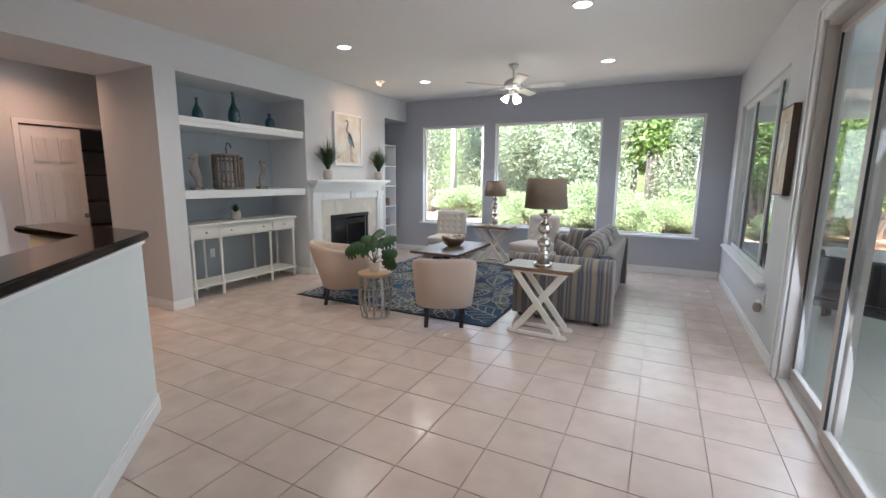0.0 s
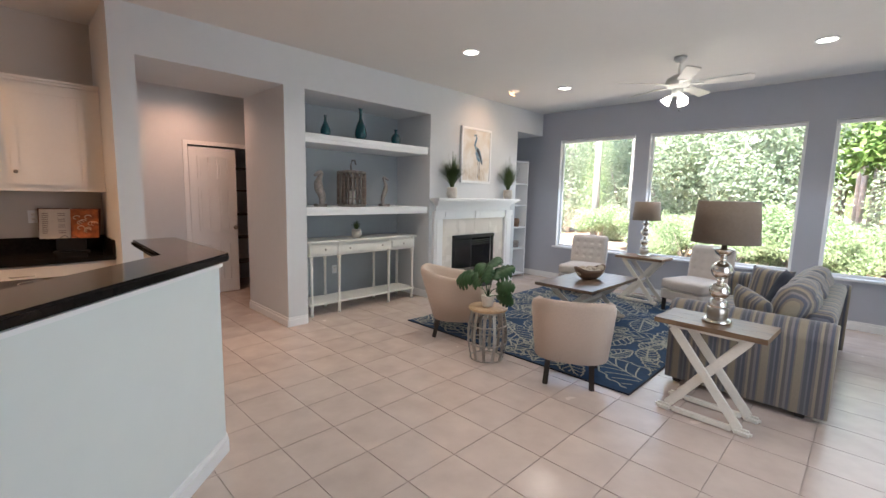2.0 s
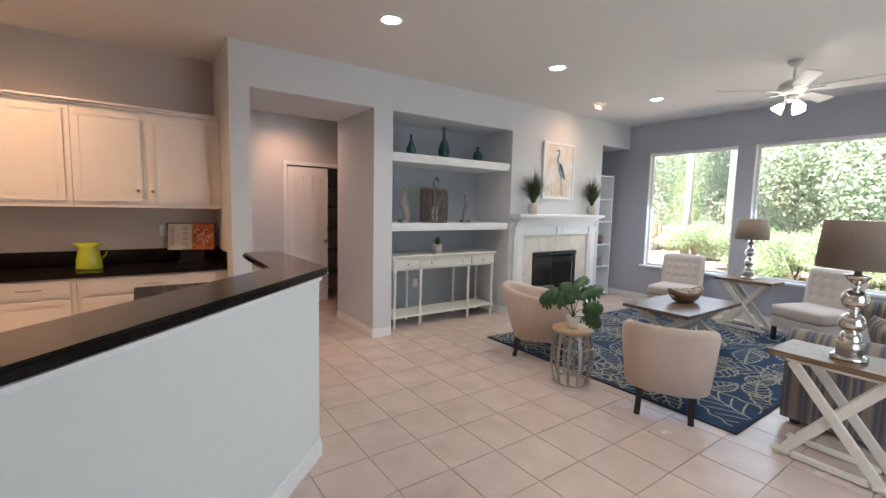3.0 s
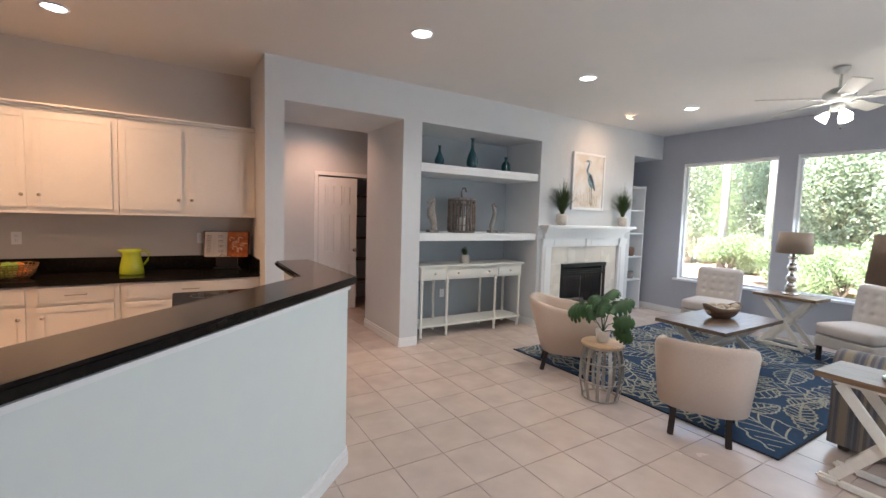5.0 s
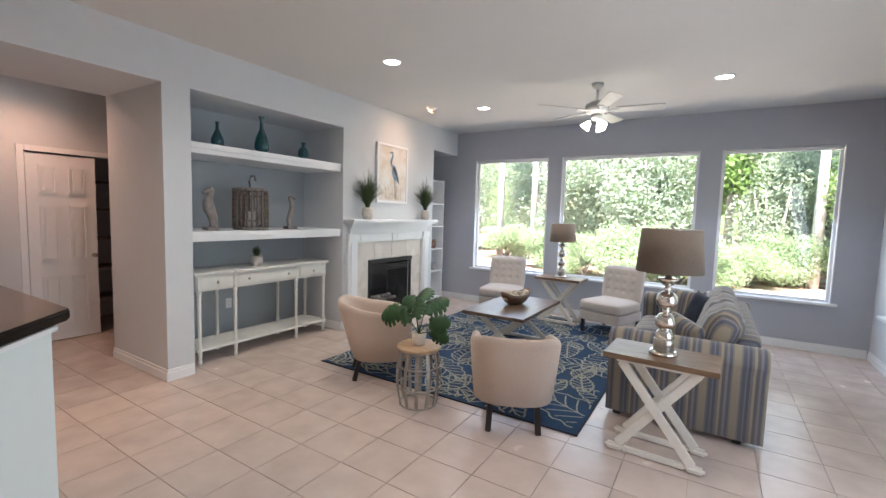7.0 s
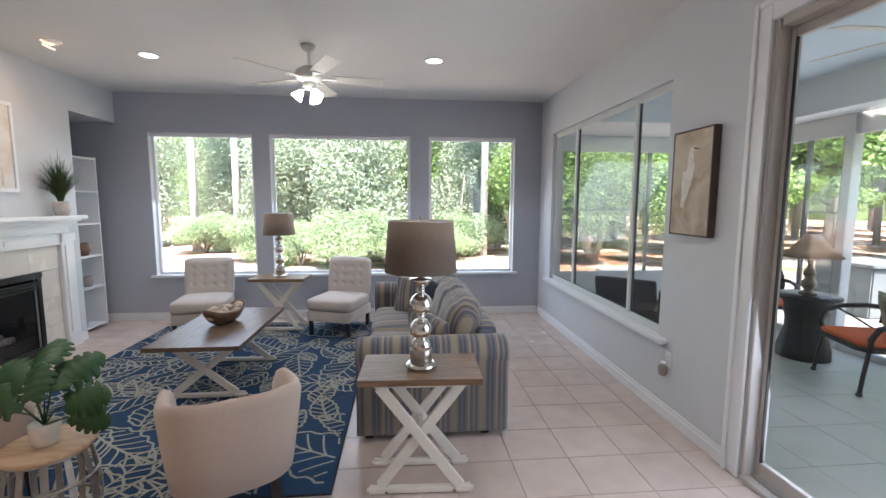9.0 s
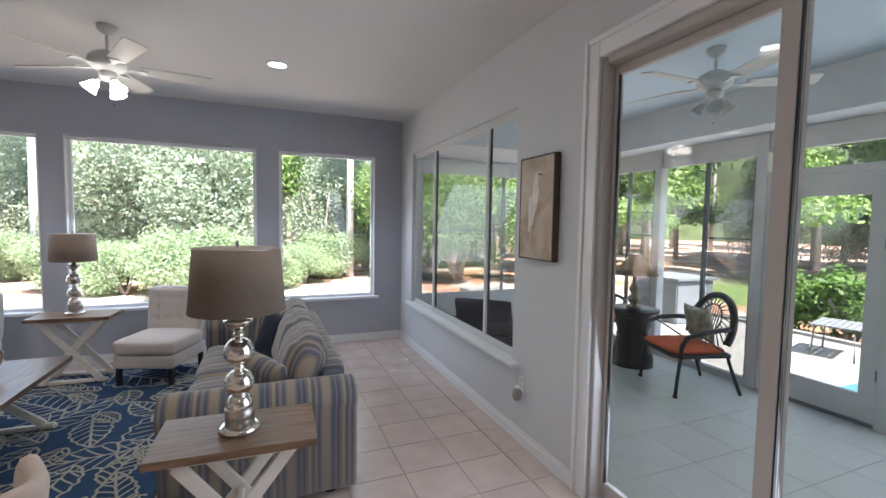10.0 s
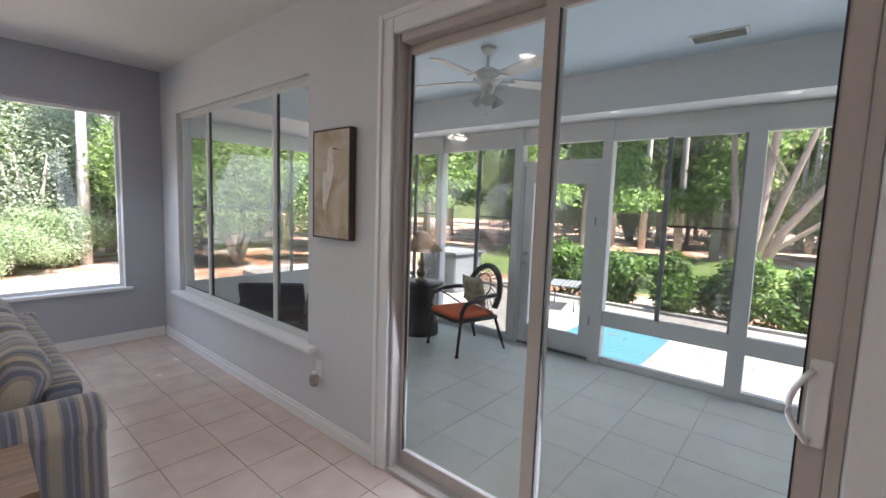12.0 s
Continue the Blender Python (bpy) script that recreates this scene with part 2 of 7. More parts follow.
def soft_box(bm, x0, x1, y0, y1, z0, z1, r, puff=0.0, cuts=6):
    """An upholstered block: rounded edges and slightly swollen faces."""
    c = Vector(((x0 + x1) / 2, (y0 + y1) / 2, (z0 + z1) / 2))
    h = Vector(((x1 - x0) / 2, (y1 - y0) / 2, (z1 - z0) / 2))
    r0 = bmesh.ops.create_cube(bm, size=2.0)
    es = list({e for v in r0["verts"] for e in v.link_edges})
    bmesh.ops.subdivide_edges(bm, edges=es, cuts=cuts, use_grid_fill=True)
    seen = set(bm.verts)
    for v in seen:
        p = v.co.copy()
        q = Vector([math.copysign(abs(t) ** 0.75, t) for t in p])
        q = Vector([q[k] * h[k] for k in range(3)])
        core = Vector([max(-(h[k] - r), min(h[k] - r, q[k])) for k in range(3)])
        d = q - core
        if d.length > 1e-6:
            q = core + d.normalized() * min(r, max(d.length, r if max(abs(t) for t in p) > 0.999 else 0))
        for k in range(3):
            if abs(p[k]) > 0.999:
                a, b = [j for j in range(3) if j != k]
                q[k] += math.copysign(puff * (1 - p[a] ** 2) * (1 - p[b] ** 2), p[k])
        v.co = c + q
    for f in {f for v in seen for f in v.link_faces}:
        f.smooth = True
    return bm


def finish(name, bm, material):
    bmesh.ops.recalc_face_normals(bm, faces=bm.faces[:])
    me = bpy.data.meshes.new(name)
    bm.to_mesh(me)
    bm.free()
    me.materials.append(material)
    return me


def part(name, bm, material, parent, label=""):
    ob = new(name, finish(name, bm, material))
    ob.parent = parent
    return tagged(ob, label) if label else ob


def struct(name, bm, material, label, category="wall"):
    return tagged(new(name, finish(name, bm, material)), label, category, kind="structure")


def thing(name, label, category, at, turn=0.0, group=""):
    ob = new(name)
    ob.empty_display_size = 0.1
    ob.matrix_basis = pose(*at, 0, 0, turn)
    return tagged(ob, label, category, group)


def single(name, bm, material, label, category, at, turn=0.0, group=""):
    ob = new(name, finish(name, bm, material))
    ob.matrix_basis = pose(*at, 0, 0, turn)
    return tagged(ob, label, category, group)


# the large structure
WX, NY, EX, CZ = -4.76, 11.06, 0.99, 3.05
KX, NICHE_X = -5.69, -5.50


def wall_with_openings(bm, axis, a0, a1, t0, t1, z1, holes):
    """A wall along x or y from a0 to a1, t0 to t1 thick, with openings (b0, b1, zlo, zhi), made of blocks round them."""
    def put(p0, p1, zl, zh):
        if p1 - p0 > 1e-4 and zh - zl > 1e-4:
            box(bm, *((p0, p1, t0, t1) if axis == "x" else (t0, t1, p0, p1)), zl, zh)
    cur = a0
    for b0, b1, zl, zh in sorted(holes):
        put(cur, b0, 0, z1)
        put(b0, b1, 0, zl)
        put(b0, b1, zh, z1)
        cur = b1
    put(cur, a1, 0, z1)
    return bm


NWIN = [(-4.36, -3.03), (-2.80, -0.90), (-0.63, 0.60)]
struct("wall_north", wall_with_openings(bmesh.new(), "x", -6.0, EX + 0.15, NY, NY + 0.16, CZ, [(a, b, 0.62, 2.54) for a, b in NWIN]), M_WALL_N, "blue-grey painted wall with three large picture windows")
struct("wall_east", wall_with_openings(bmesh.new(), "y", 0.0, NY, EX, EX + 0.15, CZ, [(8.02, 10.58, 0.6, 2.54), (5.13, 7.14, 0.0, 2.60)]), M_WALL, "pale grey painted wall beside the sliding glass door")
# unseen south wall, added to shut outside light out of the room
struct("wall_south", B(-8.5, EX + 0.15, -0.15, 0.0, 0, CZ), M_WALL, "plain grey wall added out of view to close the room")
struct("wall_kitchen", B(KX - 0.15, KX, 0.0, 4.54, 0, CZ), M_WALL_K, "greige wall behind the kitchen cabinets")
bm = bmesh.new()
box(bm, -8.4, WX, 4.54, 4.72, 0, CZ)
box(bm, -5.85, WX, 4.72, 6.02, 2.645, CZ)
box(bm, -5.85, WX, 6.02, 6.26, 0, CZ)
box(bm, -5.85, WX, 6.26, 8.17, 2.645, CZ)
box(bm, -5.85, WX, 8.17, 8.704, 0, CZ)
box(bm, -5.85, WX, 8.704, 9.626, 0.865, CZ)
box(bm, -5.85, WX, 9.626, 10.27, 0, CZ)
box(bm, -5.85, WX, 10.27, NY, 2.65, CZ)
struct("wall_west", bm, M_WALL, "pale grey painted wall with hall opening and recesses")
bm = bmesh.new()
box(bm, -5.85, NICHE_X, 6.26, 8.17, 0, 2.645)
box(bm, -5.85, NICHE_X, 10.27, NY, 0, 2.65)
struct("wall_niche_back", bm, M_NICHE, "blue-grey painted back of the display recess")
struct("wall_hall", wall_with_openings(bmesh.new(), "y", 4.72, 9.0, -7.1, -6.95, CZ, [(5.66, 7.0, 0, 2.13)]), M_WALL, "grey painted hall wall with a closet opening")
# unseen end wall, added so that no daylight leaks into the hall
struct("wall_hall_end", B(-8.4, -5.85, 8.0, 8.15, 0, CZ), M_WALL, "plain grey wall added out of view to close the hall")
struct("wall_closet_back", B(-8.4, -7.9, 4.72, 8.0, 0, CZ), M_WALL, "plain closet back wall")
struct("ceiling_hall", B(-8.4, -5.85, 4.72, 8.0, 2.92, CZ), M_WALL, "plain lower hall ceiling", "ceiling")
struct("ceiling", B(-8.5, EX + 0.15, -0.15, NY + 0.16, CZ, CZ + 0.12), M_CEIL, "flat pale grey painted ceiling with recessed lights", "ceiling")
struct("floor", B(-8.5, EX + 0.15, -0.15, NY + 0.16, -0.12, -0.006), M_GROUT, "floor of square beige ceramic tiles with grey grout", "floor")

BZ = 1.167

# bar: an angled half wall with a granite cap
def prism(bm, pts, z0, z1):
    lo = [bm.verts.new((x, y, z0)) for x, y in pts]
    hi = [bm.verts.new((x, y, z1)) for x, y in pts]
    bm.faces.new(lo[::-1])
    bm.faces.new(hi)
    for i in range(len(pts)):
        j = (i + 1) % len(pts)
        bm.faces.new((lo[i], lo[j], hi[j], hi[i]))
    return bm


struct("wall_bar", prism(bmesh.new(), [(-2.76, 4.68), (-0.15, 2.07), (-0.22, 2.00), (-2.74, 4.52), (-3.80, 4.52), (-3.80, 4.68)], 0, BZ - 0.045), M_BAR, "pale painted angled half wall below the bar top")
bm = prism(bmesh.new(), [(-2.805, 4.755), (-0.15, 2.10), (-0.365, 1.885), (-2.94, 4.46), (-3.85, 4.46), (-3.90, 4.745), (-2.83, 4.755)], BZ - 0.045, BZ)
bmesh.ops.bevel(bm, geom=[e for e in bm.edges], offset=0.012, segments=3, affect="EDGES")
single("bar_top", bm, M_GRANITE, "glossy black granite bar top on the angled half wall", "countertop", (0, 0, 0))

# openings: frames, panes, sills
def picture_window(a, b, z0, z1, k):
    w = thing("window_%d" % k, "white-trimmed picture window with a deep white sill", "window", (0, 0, 0))
    w["kind"] = "structure"
    f = 0.035
    for q in ((a, b, z1 - f, z1), (a, b, z0, z0 + f), (a, a + f, z0 + f, z1 - f), (b - f, b, z0 + f, z1 - f)):
        part("window_frame", B(q[0], q[1], NY + 0.07, NY + 0.12, q[2], q[3], 0.004), M_TRIM, w)
    p = part("pane", B(a + f, b - f, NY + 0.093, NY + 0.097, z0 + f, z1 - f), M_GLASS, w, "clear glass pane")
    p.visible_shadow = False
    part("window_sill", B(a - 0.06, b + 0.06, NY - 0.05, NY + 0.068, z0 - 0.028, z0 + 0.004, 0.006), M_TRIM, w)
    for q in ((a - 0.004, a + 0.006, z0, z1), (b - 0.006, b + 0.004, z0, z1), (a + 0.006, b - 0.006, z1 - 0.006, z1 + 0.004)):
        part("reveal", B(q[0], q[1], NY - 0.004, NY + 0.068, q[2] + 0.005, q[3]), M_TRIM, w)
    part("blind_headrail", B(a + 0.01, b - 0.01, NY + 0.01, NY + 0.06, z1 - 0.05, z1 - 0.008, 0.006), M_TRIM, w)


for k, (a, b) in enumerate(NWIN):
    picture_window(a, b, 0.62, 2.54, k + 1)


def side_window():
    w = thing("window_4", "white-framed three-panel sliding window to the porch", "window", (0, 0, 0))
    w["kind"] = "structure"
    x0, x1, f, z0, z1 = EX + 0.045, EX + 0.105, 0.04, 0.60, 2.54
    y0, y1, ma, mb = 8.02, 10.58, 8.575, 9.875
    for ya, yb, za, zb in ((y0, y1, z1 - f, z1), (y0, y1, z0, z0 + f), (y0, y0 + f, z0 + f, z1 - f), (y1 - f, y1, z0 + f, z1 - f)):
        part("window_frame", B(x0, x1, ya, yb, za, zb, 0.004), M_ALU, w)
    part("head_track", B(x0 - 0.012, x0 - 0.001, y0, y1, z1 - 0.022, z1 - 0.002, 0.002), M_ALU, w)
    for y in (ma, mb):
        part("mullion", B(x0 - 0.008, x0 + 0.026, y - 0.022, y + 0.022, z0 + f, z1 - f, 0.003), M_ALU, w)
        part("weather_strip", B(x0 + 0.010, x0 + 0.032, y - 0.0265, y - 0.0225, z0 + f, z1 - f), M_BLACK, w)
    for ya, yb in ((y0 + f, ma - 0.027), (ma + 0.023, mb - 0.027), (mb + 0.023, y1 - f)):
        p = part("pane", B(x0 + 0.012, x0 + 0.016, ya, yb, z0 + f, z1 - f), M_GLASS, w, "clear glass pane")
        p.visible_shadow = False
        for za, zb in ((z0 + f, z0 + f + 0.022), (z1 - f - 0.022, z1 - f)):
            part("sash_rail", B(x0 - 0.002, x0 + 0.011, ya, yb, za, zb, 0.002), M_ALU, w)
        part("gasket", B(x0 + 0.004, x0 + 0.011, ya, yb, z0 + f + 0.0225, z0 + f + 0.028), M_BLACK, w)
    part("window_sill", B(EX - 0.075, x0 - 0.002, 7.90, 10.66, z0 - 0.032, z0 + 0.004, 0.008), M_TRIM, w)
    part("sill_apron", B(EX - 0.022, EX - 0.002, 7.94, 10.62, z0 - 0.055, z0 - 0.0325, 0.004), M_TRIM, w)
    part("latch", B(x0 - 0.03, x0 - 0.005, mb - 0.012, mb + 0.016, 1.38, 1.50, 0.005), M_ALU, w)


side_window()


def sliding_door():
    d = thing("door_1", "white two-panel sliding glass door to the porch", "door", (0, 0, 0))
    d["kind"] = "structure"
    y0, y1, z1 = 5.13, 7.14, 2.60
    x = EX
    for nm, q in (("casing", (x - 0.02, x - 0.002, y1 + 0.003, y1 + 0.12, 0, z1 + 0.12)), ("casing", (x - 0.02, x - 0.002, y0 - 0.12, y0 - 0.003, 0, z1 + 0.12)),
                  ("casing", (x - 0.02, x - 0.002, y0 - 0.003, y1 + 0.003, z1 + 0.003, z1 + 0.12)),
                  ("casing_lip", (x - 0.032, x - 0.0205, y1 + 0.085, y1 + 0.12, 0, z1 + 0.12)), ("casing_lip", (x - 0.032, x - 0.0205, y0 - 0.12, y0 - 0.085, 0, z1 + 0.12)),
                  ("casing_lip", (x - 0.032, x - 0.0205, y0 - 0.085, y1 + 0.085, z1 + 0.085, z1 + 0.12)),
                  ("door_frame", (x + 0.0, x + 0.13, y1 - 0.025, y1 - 0.001, 0.0, z1)), ("door_frame", (x + 0.0, x + 0.13, y0 + 0.001, y0 + 0.04, 0.0, z1)),
                  ("door_frame", (x + 0.0, x + 0.13, y0 + 0.04, y1 - 0.04, z1 - 0.045, z1 - 0.001)), ("threshold", (x - 0.01, x + 0.14, y0 + 0.0003, y1 - 0.0003, 0.0, 0.03)),
                  ("track", (x + 0.045, x + 0.052, y0 + 0.04, y1 - 0.04, 0.031, 0.045))):
        part(nm, B(*q, 0.004), M_TRIM if nm.startswith("casing") else M_DOORALU, d)
    for xa, ya, yb, s2 in ((x + 0.07, 6.165, 7.112, 0.03), (x + 0.015, 5.172, 6.225, 0.07)):
        s, xb = 0.07, xa + 0.035
        leaf = part("door_panel", B(xa, xb, ya, ya + s, 0.05, 2.553, 0.003), M_DOORALU, d)
        part("stile", B(xa, xb, yb - s2, yb, 0.05, 2.553, 0.003), M_DOORALU, leaf)
        part("rail", B(xa, xb, ya + s, yb - s2, 2.50, 2.553, 0.003), M_DOORALU, leaf)
        part("rail", B(xa, xb, ya + s, yb - s2, 0.05, 0.13, 0.003), M_DOORALU, leaf)
        p = part("pane", B(xa + 0.015, xa + 0.02, ya + s, yb - s2, 0.13, 2.50), M_GLASS, leaf, "clear glass pane")
        p.visible_shadow = False
        for yy in (ya + s, yb - s2 - 0.006):
            part("gasket", B(xa - 0.001, xa + 0.014, yy, yy + 0.006, 0.13, 2.50), M_BLACK, leaf)
    bm = tube(bmesh.new(), [(x - 0.004 - 0.030 * math.sin(math.pi * k / 12), 5.222 + 0.052 * math.sin(math.pi * k / 12), 0.955 + 0.235 * k / 12) for k in range(13)], 0.010, 10)
    part("door_handle", bm, M_TRIM, d, "white bow pull handle")
    part("handle_plate", B(x + 0.003, x + 0.0145, 5.178, 5.232, 0.94, 1.22, 0.004), M_TRIM, d)


sliding_door()


# baseboards
def baseboard(pts, label="white moulded baseboard"):
    for (ax, ay), (bx, by), (nx, ny) in pts:
        d, h = 0.016, 0.105
        o = thing("baseboard", label, "trim", (0, 0, 0))
        o["kind"] = "structure"
        for t, zl, zh in ((d, 0, h - 0.03), (d * 0.6, h - 0.03, h)):
            e = 0.0015
            pp = [(ax + nx * e, ay + ny * e), (bx + nx * e, by + ny * e), (bx + nx * t, by + ny * t), (ax + nx * t, ay + ny * t)]
            part("moulding", prism(bmesh.new(), pp, zl, zh), M_TRIM, o)


baseboard([((-5.4, NY), (EX - 0.02, NY), (0, -1)), ((EX, 7.27), (EX, NY - 0.02), (-1, 0)), ((WX, 6.02), (WX, 6.25), (1, 0)),
           ((-5.85, 6.02), (WX + 0.015, 6.02), (0, -1)), ((NICHE_X, 6.28), (NICHE_X, 8.15), (1, 0)), ((NICHE_X + 0.02, 8.17), (WX, 8.17), (0, -1)),
           ((-2.76, 4.68), (-0.15, 2.07), (0.707, 0.707)), ((-2.76, 4.68), (-3.80, 4.68), (0, 1)), ((-6.95, 4.74), (-6.95, 5.6), (1, 0)),
           ((WX, 8.175), (WX, 8.22), (1, 0)), ((EX, 0.1), (EX, 4.99), (-1, 0)), ((WX, 10.1), (WX, 10.26), (1, 0))])
bm = prism(bmesh.new(), [(-2.758, 4.70), (-0.14, 2.082), (-0.152, 2.072), (-2.762, 4.682)], BZ - 0.066, BZ - 0.048)
struct("trim", bm, M_TRIM, "white trim strip below the bar top", "trim")


# hall: sliding closet door, dark closet shelves
def six_panel_door(nm, at, turn, w, h, label):
    d = thing(nm, label, "door", at, turn)
    d["kind"] = "structure"
    part("leaf", B(0, w, -0.018, 0.018, 0.01, h, 0.002), M_TRIM, d)
    pw = (w - 0.3) / 2
    for cx in (0.1, 0.2 + pw):
        for za, zb in ((0.18, 0.75), (0.93, 1.55), (1.68, h - 0.12)):
            for y in (-0.036,):
                f = 0.022
                part("panel_moulding", B(cx, cx + pw, y, -0.0185, za, za + f, 0.003), M_TRIM, d)
                part("panel_moulding", B(cx, cx + pw, y, -0.0185, zb - f, zb, 0.003), M_TRIM, d)
                part("panel_moulding", B(cx, cx + f, y, -0.0185, za + f, zb - f, 0.003), M_TRIM, d)
                part("panel_moulding", B(cx + pw - f, cx + pw, y, -0.0185, za + f, zb - f, 0.003), M_TRIM, d)
                part("panel", B(cx + 0.04, cx + pw - 0.04, y + 0.003, -0.0185, za + 0.04, zb - 0.04, 0.003), M_TRIM, d)
    k = part("door_knob", lathe(bmesh.new(), [(0.0, 0), (0.012, 0.0), (0.012, 0.03), (0.028, 0.04), (0.03, 0.055), (0.02, 0.068), (0, 0.07)], 16), M_STEEL, d, "brushed metal round knob")
    k.matrix_basis = pose(w - 0.05, -0.019, 0.97, 90, 0, 0)
    return d


six_panel_door("door_2", (-6.97, 5.67, 0), 90, 0.62, 2.11, "white six-panel closet door standing partly open")
for q in ((-6.948, -6.93, 5.60, 5.66, 0, 2.19), (-6.948, -6.93, 5.66, 7.0, 2.13, 2.19)):
    struct("trim", B(*q, 0.003), M_TRIM, "white painted closet door casing", "trim")
sh = thing("closet_shelving", "dark closet shelving behind the hall door", "shelf", (-7.55, 6.55, 0))
for z in (0.35, 0.75, 1.12, 1.5, 1.85):
    part("shelf", B(-0.18, 0.18, -0.4, 0.5, z, z + 0.02), M_GREYWOOD, sh)
for y in (-0.42, 0.5):
    part("upright", B(-0.18, 0.18, y, y + 0.02, 0, 2.0), M_GREYWOOD, sh)


# display recess shelves
def thick_shelf(z0, z1):
    s = thing("recess_shelf", "thick white painted shelf with moulded front edge", "shelf", (0, 0, z0))
    h = z1 - z0
    part("board", B(NICHE_X + 0.002, WX - 0.05, 6.262, 8.168, 0, h, 0.003), M_TRIM, s)
    part("front_edge", B(WX - 0.0495, WX - 0.03, 6.262, 8.168, h * 0.45, h, 0.006), M_TRIM, s)
    part("moulding", B(WX - 0.0495, WX - 0.04, 6.262, 8.168, 0.0, h * 0.44, 0.004), M_TRIM, s)


thick_shelf(2.085, 2.185)
thick_shelf(1.25, 1.345)

# bookcase in the right recess
bk = thing("corner_bookcase", "white painted open bookcase built into the recess", "bookcase", (0, 0, 0))
for z in (0.06, 0.55, 0.95, 1.36, 1.76, 2.17):
    part("shelf", B(-5.28, -4.90, 10.312, 10.84, z - 0.022, z, 0.002), M_TRIM, bk)
part("side_panel", B(-5.28, -4.90, 10.292, 10.310, 0, 2.185, 0.002), M_TRIM, bk)
part("side_panel", B(-5.28, -4.90, 10.842, 10.862, 0, 2.185, 0.002), M_TRIM, bk)
part("back_panel", B(-5.292, -5.282, 10.292, 10.862, 0, 2.185), M_TRIM, bk)
M_RAFFIA = mat("brown_raffia", (0.20, 0.12, 0.08), 0.9, noise_scale=40, vary=0.4, bump=0.6)
for y, z, q, nm, lab in ((10.66, 0.951, 0.085, "basket", "small brown woven basket on the bookcase shelf"), (10.70, 0.551, 0.07, "jar", "small dark grey ceramic jar on the bookcase shelf")):
    single(nm, lathe(bmesh.new(), [(0.0, 0.0), (q * 0.8, 0.0), (q, q * 0.8), (q * 0.9, q * 1.8), (q * 0.8, q * 1.8), (q * 0.85, q * 0.9), (0.0, 0.02)], 24), M_RAFFIA if nm == "basket" else M_STONE, lab, nm, (-5.02, y, z))


# fireplace
def fireplace():
    f = thing("fireplace", "white painted fireplace surround with cream tiles and black firebox", "fireplace", (WX, 9.165, 0))
    for s in (-1, 1):
        a, b = sorted((s * 0.76, s * 0.94))
        part("pilaster", B(0.002, 0.055, a, b, 0, 1.28, 0.004), M_TRIM, f)
        a, b = sorted((s * 0.80, s * 0.90))
        part("pilaster_panel", B(0.0555, 0.066, a, b, 0.18, 1.15, 0.004), M_TRIM, f)
        a, b = sorted((s * 0.75, s * 0.95))
        part("plinth", B(0.056, 0.072, a, b, 0, 0.14, 0.004), M_TRIM, f)
        part("corner_block", B(0.056, 0.075, a, b, 1.19, 1.28, 0.006), M_TRIM, f)
    part("frieze", B(0.002, 0.05, -0.76, 0.76, 1.16, 1.28, 0.004), M_TRIM, f)
    part("frieze_panel", B(0.0505, 0.060, -0.72, -0.08, 1.19, 1.255, 0.004), M_TRIM, f)
    part("frieze_panel", B(0.0505, 0.060, 0.08, 0.72, 1.19, 1.255, 0.004), M_TRIM, f)
    part("centre_block", B(0.0505, 0.075, -0.045, 0.045, 1.165, 1.278, 0.005), M_TRIM, f)
    part("frieze_upper", B(0.002, 0.045, -0.90, 0.90, 1.281, 1.36, 0.003), M_TRIM, f)
    for i, (d, z) in enumerate(((0.08, 1.361), (0.11, 1.385), (0.15, 1.41))):
        part("crown_step", B(0.002, d, -0.90 - i * 0.03, 0.90 + i * 0.03, z, z + 0.024, 0.006), M_TRIM, f)
    part("mantel_shelf", B(0.002, 0.20, -0.99, 0.99, 1.435, 1.475, 0.008), M_TRIM, f)
    # tiles round the opening
    n = 4
    for i in range(n):
        a = -0.755 + i * 1.51 / n
        part("tile", B(0.002, 0.014, a + 0.0008, a + 1.51 / n - 0.0008, 0.905, 1.157, 0.001), M_HEARTHTILE, f)
    for s in (-1, 1):
        for j in range(3):
            a, b = sorted((s * 0.51, s * 0.755))
            part("tile", B(0.002, 0.014, a + 0.0008, b - 0.0008, j * 0.301 + 0.0008, j * 0.301 + 0.3002, 0.001), M_HEARTHTILE, f)
    part("firebox_hood", B(0.0, 0.035, -0.505, 0.505, 0.84, 0.90, 0.006), M_BLACK, f)
    for k in range(3):
        part("louvre", B(0.0, 0.026 - 0.004 * k, -0.49, 0.49, 0.79 - k * 0.032, 0.812 - k * 0.032, 0.003), M_BLACK, f)
    for s in (-1, 1):
        a, b = sorted((s * 0.455, s * 0.505))
        part("firebox_frame", B(0.0, 0.02, a, b, 0.0, 0.838, 0.003), M_BLACK, f)
    part("firebox_frame", B(0.0, 0.02, -0.455, 0.455, 0.0, 0.12, 0.003), M_BLACK, f)
    for k in range(2):
        part("louvre", B(0.0205, 0.03, -0.44, 0.44, 0.03 + k * 0.04, 0.05 + k * 0.04, 0.003), M_BLACK, f)
    bm = box(bmesh.new(), -0.45, -0.43, -0.45, 0.45, 0.0, 0.86)
    box(bm, -0.43, -0.02, -0.458, -0.456, 0.0, 0.86)
    box(bm, -0.43, -0.02, 0.456, 0.458, 0.0, 0.86)
    box(bm, -0.43, -0.02, -0.45, 0.45, 0.0, 0.015)
    part("fire_chamber", bm, M_BLACK, f)
    p = part("glass_front", B(-0.012, -0.008, -0.455, 0.455, 0.12, 0.72), M_GLASS, f, "clear fireplace glass")
    p.visible_shadow = False
    rnd = random.Random(4)
